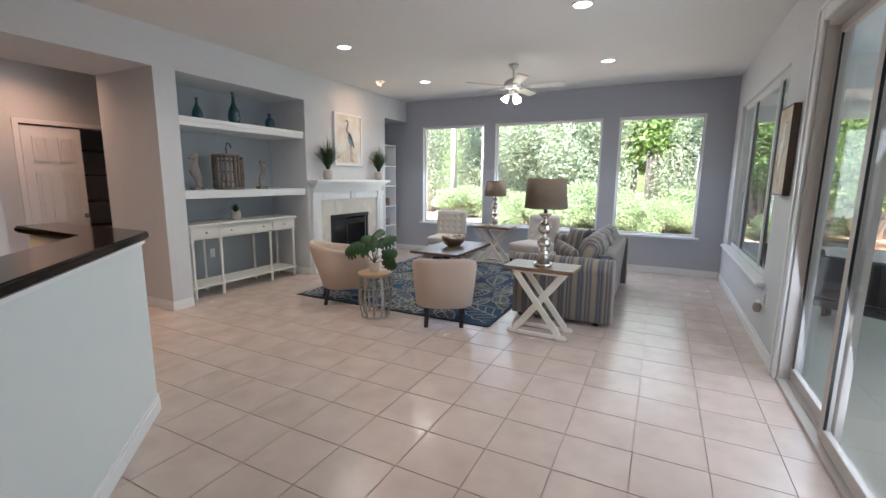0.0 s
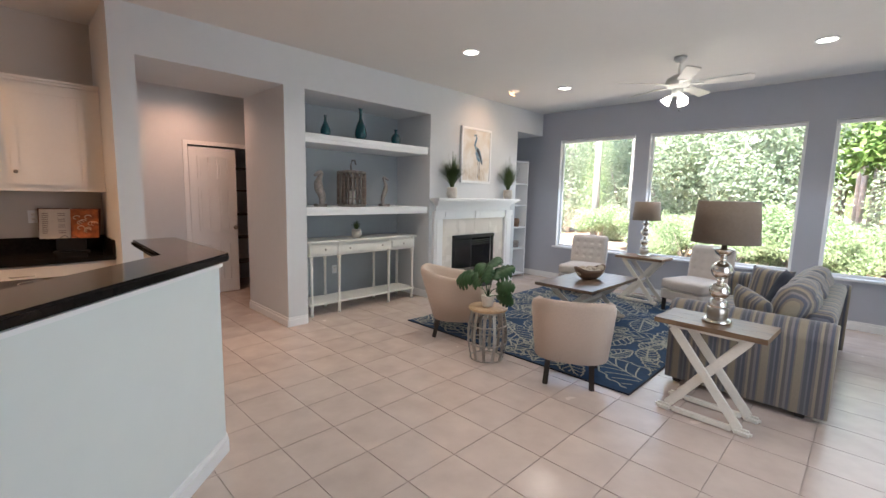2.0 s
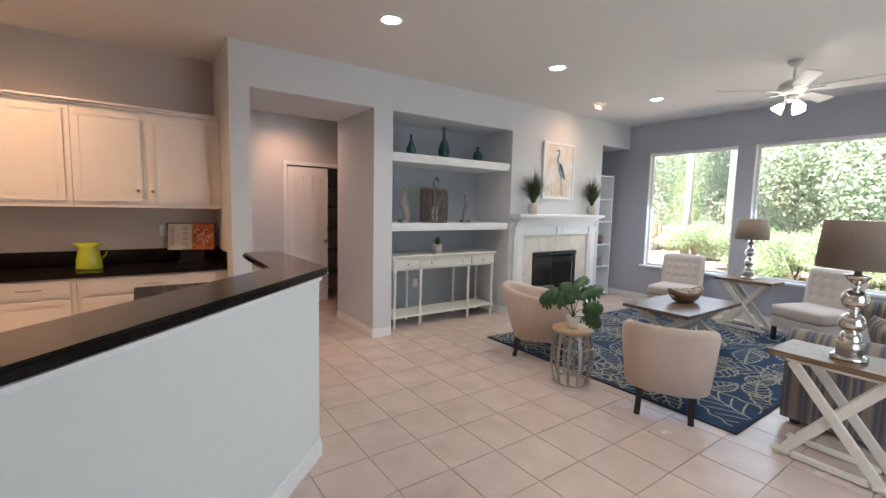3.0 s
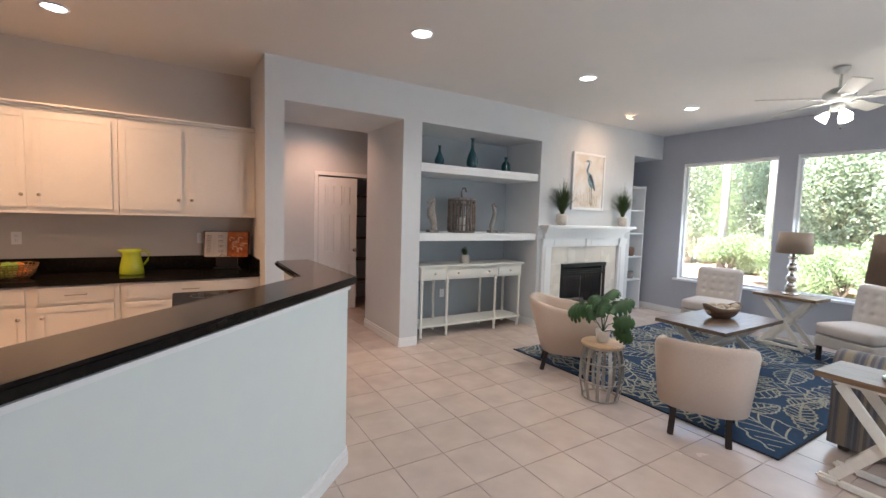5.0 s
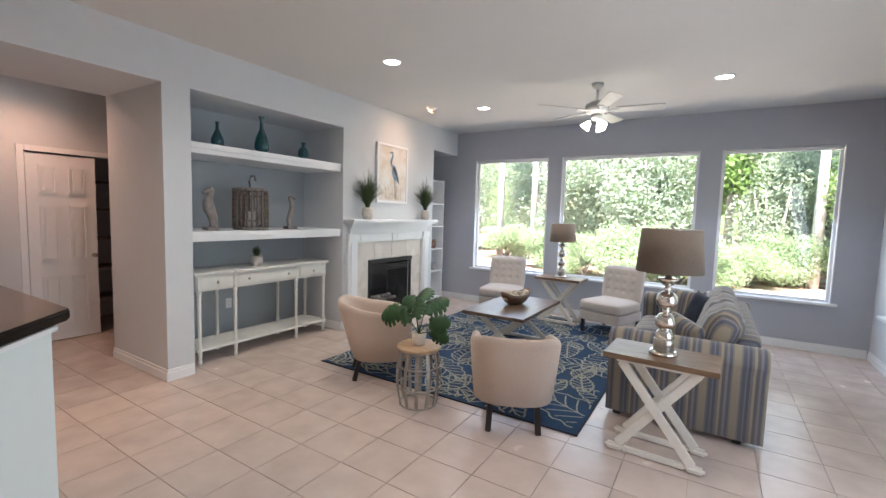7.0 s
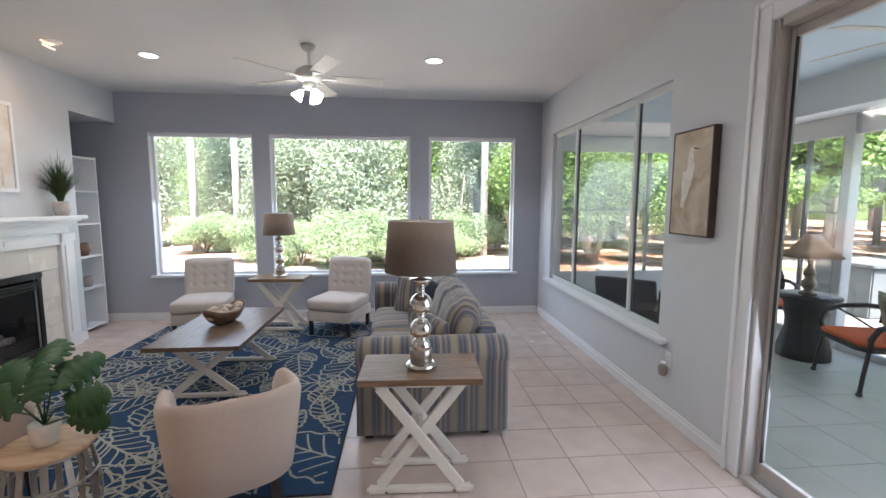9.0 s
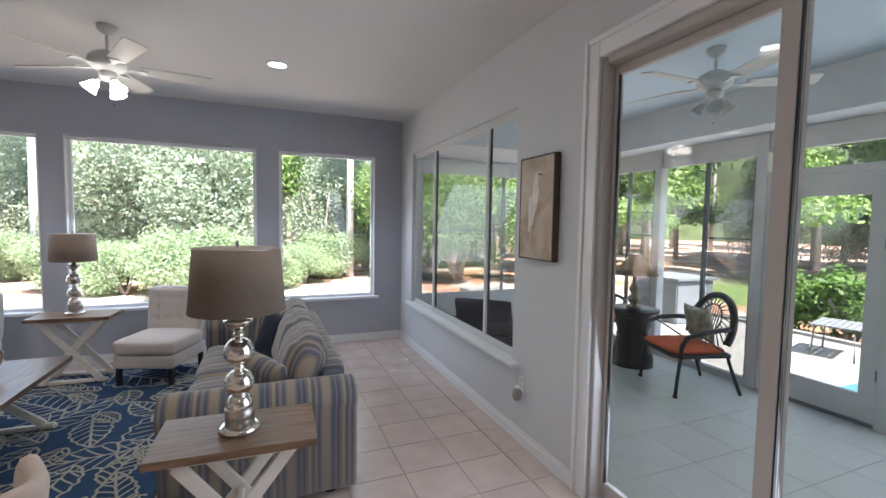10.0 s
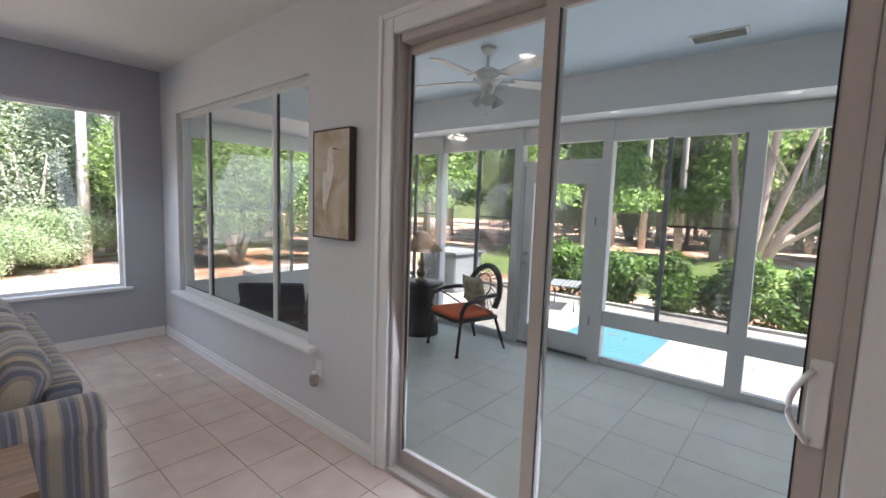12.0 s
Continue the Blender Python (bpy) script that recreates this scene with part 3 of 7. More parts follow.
    for k in range(5):
        y = -0.28 + k * 0.13
        bm = tube(bmesh.new(), [(-0.30 + rnd.uniform(-0.04, 0.04), y - 0.15, 0.20 + 0.05 * (k % 2)), (-0.2, y + 0.02, 0.23 + 0.05 * (k % 2)), (-0.24, y + 0.17, 0.21 + 0.06 * (k % 2))], 0.035, 9)
        part("fire_log", bm, M_GREYWOOD, f, "charred grey fire log")


fireplace()


# living room furniture
M_ZINC = mat("aged_zinc", (0.36, 0.34, 0.31), 0.45, 0.8, noise_scale=18, vary=0.25, bump=0.3)
def x_table(at, turn, wx, wy, h, label, name, top_mat):
    """A plank top on two crossed white frames joined by stretchers; the crosses stand across the x direction."""
    t = thing(name, label, "table", at, turn, "crossed-leg tables")
    th = 0.035
    n = 3
    for i in range(n):
        a = -wx / 2 + i * wx / n if wx < wy else -wx / 2
        if wx < wy:
            part("top_plank", B(a + 0.0002, a + wx / n - 0.0002, -wy / 2, wy / 2, h - th, h, 0.0006), top_mat, t)
        else:
            c = -wy / 2 + i * wy / n
            part("top_plank", B(-wx / 2, wx / 2, c + 0.0002, c + wy / n - 0.0002, h - th, h, 0.0006), top_mat, t)
    ix, iy = wx / 2 - 0.08, wy / 2 - 0.07
    if wx < wy:
        iy = wy / 2 - 0.22
    for s in (-1, 1):
        y = s * iy
        for q in (-1, 1):
            part("leg", beam(bmesh.new(), (-q * (ix - 0.03), y + q * 0.012, 0.045), (q * (ix - 0.03), y + q * 0.012, h - th - 0.025), 0.058, 0.024, 0.004), M_WHITEWOOD, t)
            part("foot", beam(bmesh.new(), (q * (ix - 0.07), y, 0.0245), (q * (ix + 0.045), y, 0.0245), 0.047, 0.05, 0.016), M_WHITEWOOD, t)
        part("top_bearer", B(-ix, ix, y - 0.025, y + 0.025, h - th - 0.028, h - th - 0.001, 0.003), M_WHITEWOOD, t)
        part("foot_rail", B(-ix + 0.071, ix - 0.071, y - 0.018, y + 0.018, 0.008, 0.042, 0.004), M_WHITEWOOD, t)
    part("stretcher", B(-0.015, 0.015, -iy + 0.03, iy - 0.03, h * 0.46, h * 0.46 + 0.035, 0.003), M_WHITEWOOD, t)
    return t


x_table((-0.905, 7.305, 0), -2, 0.67, 0.40, 0.69, "side table with brown top and crossed white legs behind sofa", "side_table", M_TOPWOOD)
x_table((-2.56, 10.50, 0.012), -3, 0.68, 0.40, 0.67, "side table with dark top and crossed white legs under window", "side_table", M_TOPWOOD)
x_table((-2.63, 8.90, 0.012), 0, 0.72, 1.27, 0.505, "low coffee table with dark plank top and crossed white legs", "coffee_table", M_TOPWOOD_Y)


def table_lamp(at, k, label):
    l = thing("table_lamp", label, "lamp", at, 0, "table lamps")
    part("base_plate", lathe(bmesh.new(), [(0.0, 0), (0.088, 0), (0.09, 0.008), (0.088, 0.022), (0.07, 0.03), (0.0, 0.03)], 32), M_CHROME, l)
    part("base_collar", lathe(bmesh.new(), [(0.0, 0.03), (0.064, 0.03), (0.064, 0.105), (0.055, 0.112), (0, 0.113)], 32), M_STEEL, l, "brushed nickel collar")
    for z, r in ((0.122, 0.058), (0.222, 0.064), (0.366, 0.066)):
        part("ball", lathe(bmesh.new(), [(max(0.012, r * math.sin(math.pi * i / 16)), z - 0.96 * r * math.cos(math.pi * i / 16)) for i in range(17)], 30), M_CHROME, l)
    for z in (0.168, 0.294, 0.442):
        part("neck", lathe(bmesh.new(), [(0.016, z - 0.014), (0.024, z - 0.006), (0.024, z + 0.006), (0.016, z + 0.014)], 18), M_CHROME, l)
    part("cup", lathe(bmesh.new(), [(0.015, 0.455), (0.045, 0.48), (0.062, 0.505), (0.064, 0.512), (0.02, 0.515), (0.012, 0.56)], 24), M_CHROME, l)
    bm = lathe(bmesh.new(), [(0.203, 0.555), (0.180, 0.838)], 48)
    bmesh.ops.solidify(bm, geom=bm.faces[:], thickness=0.003)
    part("shade", bm, M_SHADE, l)
    part("shade_rim", tube(bmesh.new(), [(0.1805 * math.cos(a * math.pi / 24), 0.1805 * math.sin(a * math.pi / 24), 0.835) for a in range(48)], 0.003, 6, True), M_STEEL, l)
    part("finial", lathe(bmesh.new(), [(0.004, 0.555), (0.004, 0.845), (0.009, 0.85), (0.009, 0.862), (0, 0.87)], 12), M_STEEL, l)
    return l


lamp = table_lamp((-0.90, 7.30, 0.691), 1, "stacked-ball chrome table lamp with taupe drum shade")
copy_thing(lamp, pose(-2.57, 10.52, 0.683) @ Matrix.Scale(0.96, 4))


def barrel_chair(at, turn):
    c = thing("barrel_chair", "beige upholstered barrel chair with dark wooden legs", "armchair", at, turn, "barrel chairs")
    # curved shell: back and arms in one sweep, tapering downwards
    bm = bmesh.new()
    rows = []
    NA, path_in = 44, []
    for i in range(NA + 1):
        u = -1 + 2 * i / NA
        a = u * 1.02 * math.pi / 2 + 0
        if abs(u) < 0.76:
            ang = u / 0.76 * math.pi / 2
            sn, cs, ex = math.sin(ang), math.cos(ang), 2 / 2.9
            px, py = 0.305 * math.copysign(abs(sn) ** ex, sn), -0.02 - 0.30 * max(cs, 0.0) ** ex
            nx, ny = math.copysign(abs(sn) ** (2 - ex), sn), -max(cs, 0.0) ** (2 - ex)
            ln = math.hypot(nx, ny)
            nx, ny = nx / ln, ny / ln
        else:
            s = (abs(u) - 0.76) / 0.24
            sg = math.copysign(1, u)
            px, py, nx, ny = sg * (0.305 - 0.015 * s * s), -0.02 + 0.24 * s, sg, 0
        path_in.append((px, py, nx, ny, abs(u)))
    sec = [(0.0, 0.0), (0.0, 0.5), (0.0, 0.9), (0.012, 0.975), (0.035, 1.0), (0.058, 0.975), (0.07, 0.9), (0.07, 0.5), (0.07, 0.0)]
    for px, py, nx, ny, u in path_in:
        ztop = 0.745 - 0.125 * max(0, (u - 0.30) / 0.70) ** 1.2 - 0.06 * max(0, (u - 0.90) / 0.10) ** 2.5
        zbot = 0.205
        ring = []
        for off, f in sec:
            z = zbot + (ztop - zbot) * f
            k = 0.89 + 0.115 * f ** 0.8
            lean = 0.12 * f * max(0.0, min(1.0, (0.16 - py) / 0.46))
            ring.append(bm.verts.new(((px + nx * (off - 0.035)) * k, (py + ny * (off - 0.035)) * k + 0.03 - lean, z)))
        rows.append(ring)
    for a, b in zip(rows, rows[1:]):
        for j in range(len(sec) - 1):
            bm.faces.new((a[j], a[j + 1], b[j + 1], b[j])).smooth = True
        bm.faces.new((a[-1], a[0], b[0], b[-1]))
    bm.faces.new(rows[0])
    bm.faces.new(rows[-1][::-1])
    part("shell", bm, M_BEIGE, c)
    part("seat_base", soft_box(bmesh.new(), -0.245, 0.245, -0.16, 0.21, 0.19, 0.36, 0.03), M_BEIGE, c)
    part("seat_cushion", soft_box(bmesh.new(), -0.245, 0.245, -0.17, 0.26, 0.355, 0.475, 0.05, 0.015), M_BEIGE, c)
    for x, y, dx, dy in ((-0.17, -0.22, -0.012, -0.05), (0.17, -0.22, 0.012, -0.05), (-0.2, 0.2, -0.01, 0.02), (0.2, 0.2, 0.01, 0.02)):
        part("leg", beam(bmesh.new(), (x + dx, y + dy, 0.001), (x, y, 0.22), 0.042, 0.042, 0.004), M_DARKWOOD, c)
    return c


ch = barrel_chair((-1.93, 7.213, 0.0), 26)
copy_thing(ch, pose(-3.355, 7.33, 0.0, 0, 0, -46))


def slipper_chair(at, turn):
    c = thing("slipper_chair", "off-white armless chair with tufted back and dark legs", "armchair", at, turn, "slipper chairs")
    part("seat", soft_box(bmesh.new(), -0.29, 0.29, -0.34, 0.26, 0.30, 0.45, 0.04, 0.012), M_OFFWHITE, c)
    part("seat_base", soft_box(bmesh.new(), -0.285, 0.285, -0.335, 0.30, 0.17, 0.305, 0.02), M_OFFWHITE, c)
    bm = soft_box(bmesh.new(), -0.285, 0.285, 0.17, 0.29, 0.40, 0.89, 0.045, 0.01, cuts=34)
    buttons = [(x, z) for z in (0.56, 0.67, 0.78) for x in ((-0.18, -0.06, 0.06, 0.18))]
    for v in bm.verts:
        if v.co.y < 0.2:
            d = min(math.hypot(v.co.x - x, v.co.z - z) for x, z in buttons)
            v.co.y += 0.016 * math.exp(-(d / 0.024) ** 2)
        v.co.y += (v.co.z - 0.4) * 0.14
    part("backrest", bm, M_OFFWHITE, c)
    for x, z in buttons:
        b = part("button", lathe(bmesh.new(), [(0.0, -0.004), (0.009, -0.002), (0.009, 0.002), (0, 0.005)], 10), M_OFFWHITE, c)
        b.matrix_basis = pose(x, 0.188 + (z - 0.4) * 0.14, z, 90, 0, 0)
    for x in (-0.25, 0.25):
        for y in (-0.29, 0.26):
            part("leg", beam(bmesh.new(), (x, y, 0.001), (x, y, 0.17), 0.042, 0.042, 0.004), M_DARKWOOD, c)
    return c


sc = slipper_chair((-1.80, 10.38, 0.012), -20)
copy_thing(sc, pose(-3.47, 10.42, 0.012, 0, 0, 8))


def stripe_mat():
    m = mat("striped_sofa_fabric", (0.4, 0.36, 0.33), 0.9, sheen=0.3)
    nt = m.node_tree
    b = nt.nodes["Principled BSDF"]
    tc, sp = nt.nodes.new("ShaderNodeTexCoord"), nt.nodes.new("ShaderNodeSeparateXYZ")
    uvn = nt.nodes.new("ShaderNodeUVMap")
    uvn.uv_map = "stripe"
    mu, fr, cr = nt.nodes.new("ShaderNodeMath"), nt.nodes.new("ShaderNodeMath"), nt.nodes.new("ShaderNodeValToRGB")
    mu.operation, fr.operation = "MULTIPLY", "FRACT"
    mu.inputs[1].default_value = 1 / 0.195
    cr.color_ramp.interpolation = "CONSTANT"
    cols = [(0.0, (0.28, 0.235, 0.17)), (0.22, (0.17, 0.16, 0.165)), (0.27, (0.095, 0.098, 0.115)), (0.38, (0.15, 0.155, 0.18)), (0.43, (0.08, 0.085, 0.11)),
            (0.52, (0.17, 0.15, 0.14)), (0.60, (0.30, 0.25, 0.19)), (0.68, (0.12, 0.11, 0.11)), (0.78, (0.21, 0.19, 0.19)), (0.86, (0.10, 0.105, 0.135)), (0.95, (0.20, 0.17, 0.14))]
    el = cr.color_ramp.elements
    el[0].position, el[0].color = cols[0][0], (*cols[0][1], 1)
    el[1].position, el[1].color = cols[1][0], (*cols[1][1], 1)
    for p, c in cols[2:]:
        e = el.new(p)
        e.color = (*c, 1)
    n = nt.nodes.new("ShaderNodeTexNoise")
    n.inputs["Scale"].default_value, n.inputs["Detail"].default_value = 160, 3
    hsv, mr, bp = nt.nodes.new("ShaderNodeHueSaturation"), nt.nodes.new("ShaderNodeMapRange"), nt.nodes.new("ShaderNodeBump")
    mr.inputs["To Min"].default_value, mr.inputs["To Max"].default_value = 0.75, 1.3
    bp.inputs["Strength"].default_value, bp.inputs["Distance"].default_value = 0.4, 0.002
    L = nt.links.new
    L(uvn.outputs[0], sp.inputs[0])
    L(sp.outputs[0], mu.inputs[0])
    L(mu.outputs[0], fr.inputs[0])
    L(fr.outputs[0], cr.inputs[0])
    L(cr.outputs[0], hsv.inputs["Color"])
    L(tc.outputs["Object"], n.inputs["Vector"])
    L(n.outputs[0], mr.inputs["Value"])
    L(mr.outputs[0], hsv.inputs["Value"])
    L(hsv.outputs[0], b.inputs["Base Color"])
    L(n.outputs[0], bp.inputs["Height"])
    L(bp.outputs[0], b.inputs["Normal"])
    return m


M_STRIPE = stripe_mat()


def striped(bm, axis="x"):
    """Lay the stripe coordinate across the cloth, in metres along an axis, before the block is placed."""
    uv = bm.loops.layers.uv.new("stripe")
    k = "xyz".index(axis)
    for f in bm.faces:
        for lp in f.loops:
            lp[uv].uv = (lp.vert.co[k] + 10.0, lp.vert.co[2])
    return bm


def cushion(w, h, d, seed, corner=1.0):
    """A soft cushion: pillow shape with pinched corners and light folds, standing in the xz plane."""
    rnd = random.Random(seed)
    off = Vector((rnd.random() * 9, rnd.random() * 9, 0))
    bm = bmesh.new()
    N = 14
    grid = {}
    for s in (-1, 1):
        for i in range(N + 1):
            for j in range(N + 1):
                if s == 1 and (i in (0, N) or j in (0, N)):
                    grid[s, i, j] = grid[-1, i, j]
                    continue
                u, v = -1 + 2 * i / N, -1 + 2 * j / N
                t = ((1 - abs(u) ** 2.6) * (1 - abs(v) ** 2.6)) ** 0.42
                x, z = u * w / 2 * (1 - 0.07 * corner * (1 - abs(v) ** 2)), v * h / 2 * (1 - 0.07 * corner * (1 - abs(u) ** 2))
                y = s * d / 2 * t + 0.012 * noise.noise(Vector((u * 2, v * 2, s)) + off) * t
                grid[s, i, j] = bm.verts.new((x, y, z))
    for s in (-1, 1):
        for i in range(N):
            for j in range(N):
                bm.faces.new((grid[s, i, j], grid[s, i + 1, j], grid[s, i + 1, j + 1], grid[s, i, j + 1])).smooth = True
    return bm


def sofa():
    # local x runs along the sofa (north), local y towards its back (east)
    s = thing("sofa", "striped three-seat sofa in tan, grey and blue on the tiled floor", "sofa", (-0.82, 7.69, 0), 0)
    L_, D0, D1 = 2.24, -0.50, 0.49
    def arm(y0, y1):
        bm = bmesh.new()
        n = 12
        cy, cz, r = 0.10, 0.60, 0.115
        sec = [(0.02, 0.05), (0.02, 0.54)] + [(cy + r * math.cos(math.pi * 1.05 - math.pi * 1.15 * k / n), cz + r * math.sin(math.pi * 1.05 - math.pi * 1.15 * k / n)) for k in range(n + 1)] + [(0.205, 0.52), (0.205, 0.05)]
        rings = []
        for x, sc_ in ((D0, 0.94), (D0 + 0.02, 1.0), (D0 + 0.2, 1.0), (0.1, 1.0), (D1 + 0.02, 1.0), (D1 + 0.05, 0.96)):
            rings.append([bm.verts.new((x, (y0 + 0.11 + (p - 0.11) * sc_) if y1 > y0 else (y0 - 0.11 - (p - 0.11) * sc_), 0.05 + (q - 0.05) * (1 if sc_ == 1 else 0.985))) for p, q in sec])
        for a, b in zip(rings, rings[1:]):
            for j in range(len(sec)):
                k = (j + 1) % len(sec)
                bm.faces.new((a[j], a[k], b[k], b[j])).smooth = j not in (len(sec) - 1,)
        bm.faces.new(rings[0])
        bm.faces.new(rings[-1][::-1])
        return bm
    part("arm", striped(arm(0.0, 1.0), "x"), M_STRIPE, s)
    part("arm", striped(arm(L_, 0.0), "x"), M_STRIPE, s)
    part("front_rail", striped(B(D0 + 0.03, D0 + 0.08, 0.21, L_ - 0.21, 0.05, 0.30, 0.01), "y"), M_STRIPE, s)
    part("seat_deck", striped(B(D0 + 0.08, D1 - 0.2, 0.21, L_ - 0.21, 0.10, 0.30, 0.01), "y"), M_STRIPE, s)
    bm = soft_box(bmesh.new(), D1 - 0.19, D1 - 0.01, 0.215, L_ - 0.215, 0.05, 0.745, 0.06, 0.0, cuts=10)
    for v in bm.verts:
        v.co.x += 0.09 * max(0, v.co.z - 0.3)
    part("back_frame", striped(bm, "y"), M_STRIPE, s)
    seat_w, back_w = (L_ - 0.43) / 2, (L_ - 0.43) / 3
    for k in range(2):
        a = 0.215 + k * seat_w
        part("seat_cushion", striped(soft_box(bmesh.new(), D0 + 0.02, D1 - 0.24, a, a + seat_w - 0.003, 0.30, 0.47, 0.05, 0.018), "y"), M_STRIPE, s)
    for k in range(3):
        bm = striped(soft_box(bmesh.new(), -back_w / 2 - 0.01, back_w / 2 + 0.01, -0.11, 0.11, -0.235, 0.215, 0.10, 0.035, cuts=16), "x")
        for v in bm.verts:
            fold = noise.noise(Vector((v.co.x * 5 + 7 * k, v.co.z * 16, v.co.y * 4)))
            v.co.y += 0.012 * fold
            v.co.z += 0.014 * noise.noise(Vector((v.co.x * 9 + 3 * k, 4.0, v.co.y * 9)))
        bmesh.ops.rotate(bm, verts=bm.verts, cent=(0, 0, 0), matrix=Euler((radians(-17), 0, radians(-90 + (0, 2, -2)[k]))).to_matrix())
        bmesh.ops.translate(bm, verts=bm.verts, vec=(D1 - 0.245, 0.215 + (k + 0.5) * back_w, 0.69 - 0.012 * k))
        part("back_cushion", bm, M_STRIPE, s)
    for x in (D0 + 0.08, D1 - 0.1):
        for y in (0.1, L_ - 0.1):
            part("foot", B(x - 0.03, x + 0.03, y - 0.03, y + 0.03, 0.001, 0.05, 0.006), M_DARKWOOD, s)


sofa()


def throw_cushion(at, rot, w, m, label, seed, stripes=True):
    bm = cushion(w, w, 0.17, seed)
    if stripes:
        bm = striped(bm, "x")
    ob = single("throw_cushion", bm, m, label, "cushion", (0, 0, 0), 0, "throw cushions on the sofa")
    ob.matrix_basis = pose(*at, *rot)


M_NAVY = mat("navy_velvet", (0.005, 0.009, 0.025), 0.85, noise_scale=30, vary=0.3, sheen=0.08)
throw_cushion((-0.90, 9.42, 0.64), (-15, 0, -25), 0.42, M_STRIPE, "striped square throw cushion by the far sofa arm", 21)
throw_cushion((-0.72, 9.13, 0.65), (-20, 8, -55), 0.40, M_NAVY, "navy blue velvet throw cushion on the striped sofa", 22, False)
throw_cushion((-0.80, 8.07, 0.62), (18, 10, -48), 0.42, M_STRIPE, "striped throw cushion leaning by the near sofa arm", 23)


# rug with pale leaf outlines, as raised pile
M_RUG = mat("blue_rug_pile", (0.009, 0.042, 0.105), 0.95, noise_scale=3, vary=0.35, bump=0.8)
M_RUGLINE = mat("pale_rug_pile", (0.36, 0.36, 0.31), 0.95, noise_scale=20, vary=0.2, bump=0.6)
RX0, RX1, RY0, RY1 = -4.06, -1.415, 7.20, 10.70


def rug():
    r = thing("area_rug", "dark blue area rug with pale leaf outline pattern", "rug", (0, 0, 0))
    part("woven_field", B(RX0, RX1, RY0, RY1, 0.0005, 0.011, 0.003), M_RUG, r)
    part("binding", box(box(bmesh.new(), RX0 - 0.008, RX1 + 0.008, RY0 - 0.008, RY0 - 0.0005, 0.0005, 0.012), RX1 + 0.0005, RX1 + 0.008, RY0, RY1, 0.0005, 0.012), M_NAVY, r)
    bm = bmesh.new()

    lift = [0.0125]

    def line(pts, w):
        lift[0] += 0.000006
        h_ = lift[0]
        for (x0, y0), (x1, y1) in zip(pts, pts[1:]):
            if not all(RX0 + 0.015 < x < RX1 - 0.015 and RY0 + 0.015 < y < RY1 - 0.015 for x, y in ((x0, y0), (x1, y1))):
                continue
            d = Vector((x1 - x0, y1 - y0))
            if d.length < 1e-5:
                continue
            n_ = Vector((-d.y, d.x)).normalized() * w / 2
            d = d.normalized() * 0.002
            vs = [bm.verts.new((x0 - d.x + n_.x, y0 - d.y + n_.y, h_)), bm.verts.new((x0 - d.x - n_.x, y0 - d.y - n_.y, h_)),
                  bm.verts.new((x1 + d.x - n_.x, y1 + d.y - n_.y, h_)), bm.verts.new((x1 + d.x + n_.x, y1 + d.y + n_.y, h_))]
            bm.faces.new(vs)
    rnd = random.Random(12)
    placed, tries = [], 0
    while tries < 9000 and len(placed) < 78:
        tries += 1
        big = len(placed) < 18
        ln = rnd.uniform(0.75, 1.05) if big else rnd.uniform(0.32, 0.55)
        x, y, a = rnd.uniform(RX0, RX1), rnd.uniform(RY0, RY1), rnd.uniform(0, 2 * math.pi)
        if any(math.hypot(x - px, y - py) < (ln + pl) * 0.25 for px, py, pl in placed):
            continue
        placed.append((x, y, ln))
        wd = ln * rnd.uniform(0.22, 0.30)
        ca, sa = math.cos(a), math.sin(a)
        bend = rnd.uniform(-0.25, 0.25)

        def P(u, v):
            lx = (u - 0.5) * ln
            ly = v + bend * ln * (u - 0.5) ** 2
            return x + lx * ca - ly * sa, y + lx * sa + ly * ca
        wid = lambda u: wd * (math.sin(math.pi * u ** 0.8)) ** 0.8 if 0 < u < 1 else 0
        line([P(k / 16, 0) for k in range(17)], 0.017)
        for sg in (-1, 1):
            ph = rnd.uniform(0, 6)
            line([P(k / 24, sg * wid(k / 24) * (1 + 0.08 * math.sin(k * 1.7 + ph))) for k in range(25)], 0.017)
            nv = 7 if big else 5
            for k in range(nv):
                u = 0.1 + 0.78 * k / nv
                e = min(0.97, u + 0.16)
                line([P(u + (e - u) * q / 4, sg * 0.86 * wid(e) * (q / 4) ** 1.3) for q in range(5)], 0.014)
    tagged(part("leaf_pattern", bm, M_RUGLINE, r, "pale grey leaf outlines"), kind="stuff")


rug()


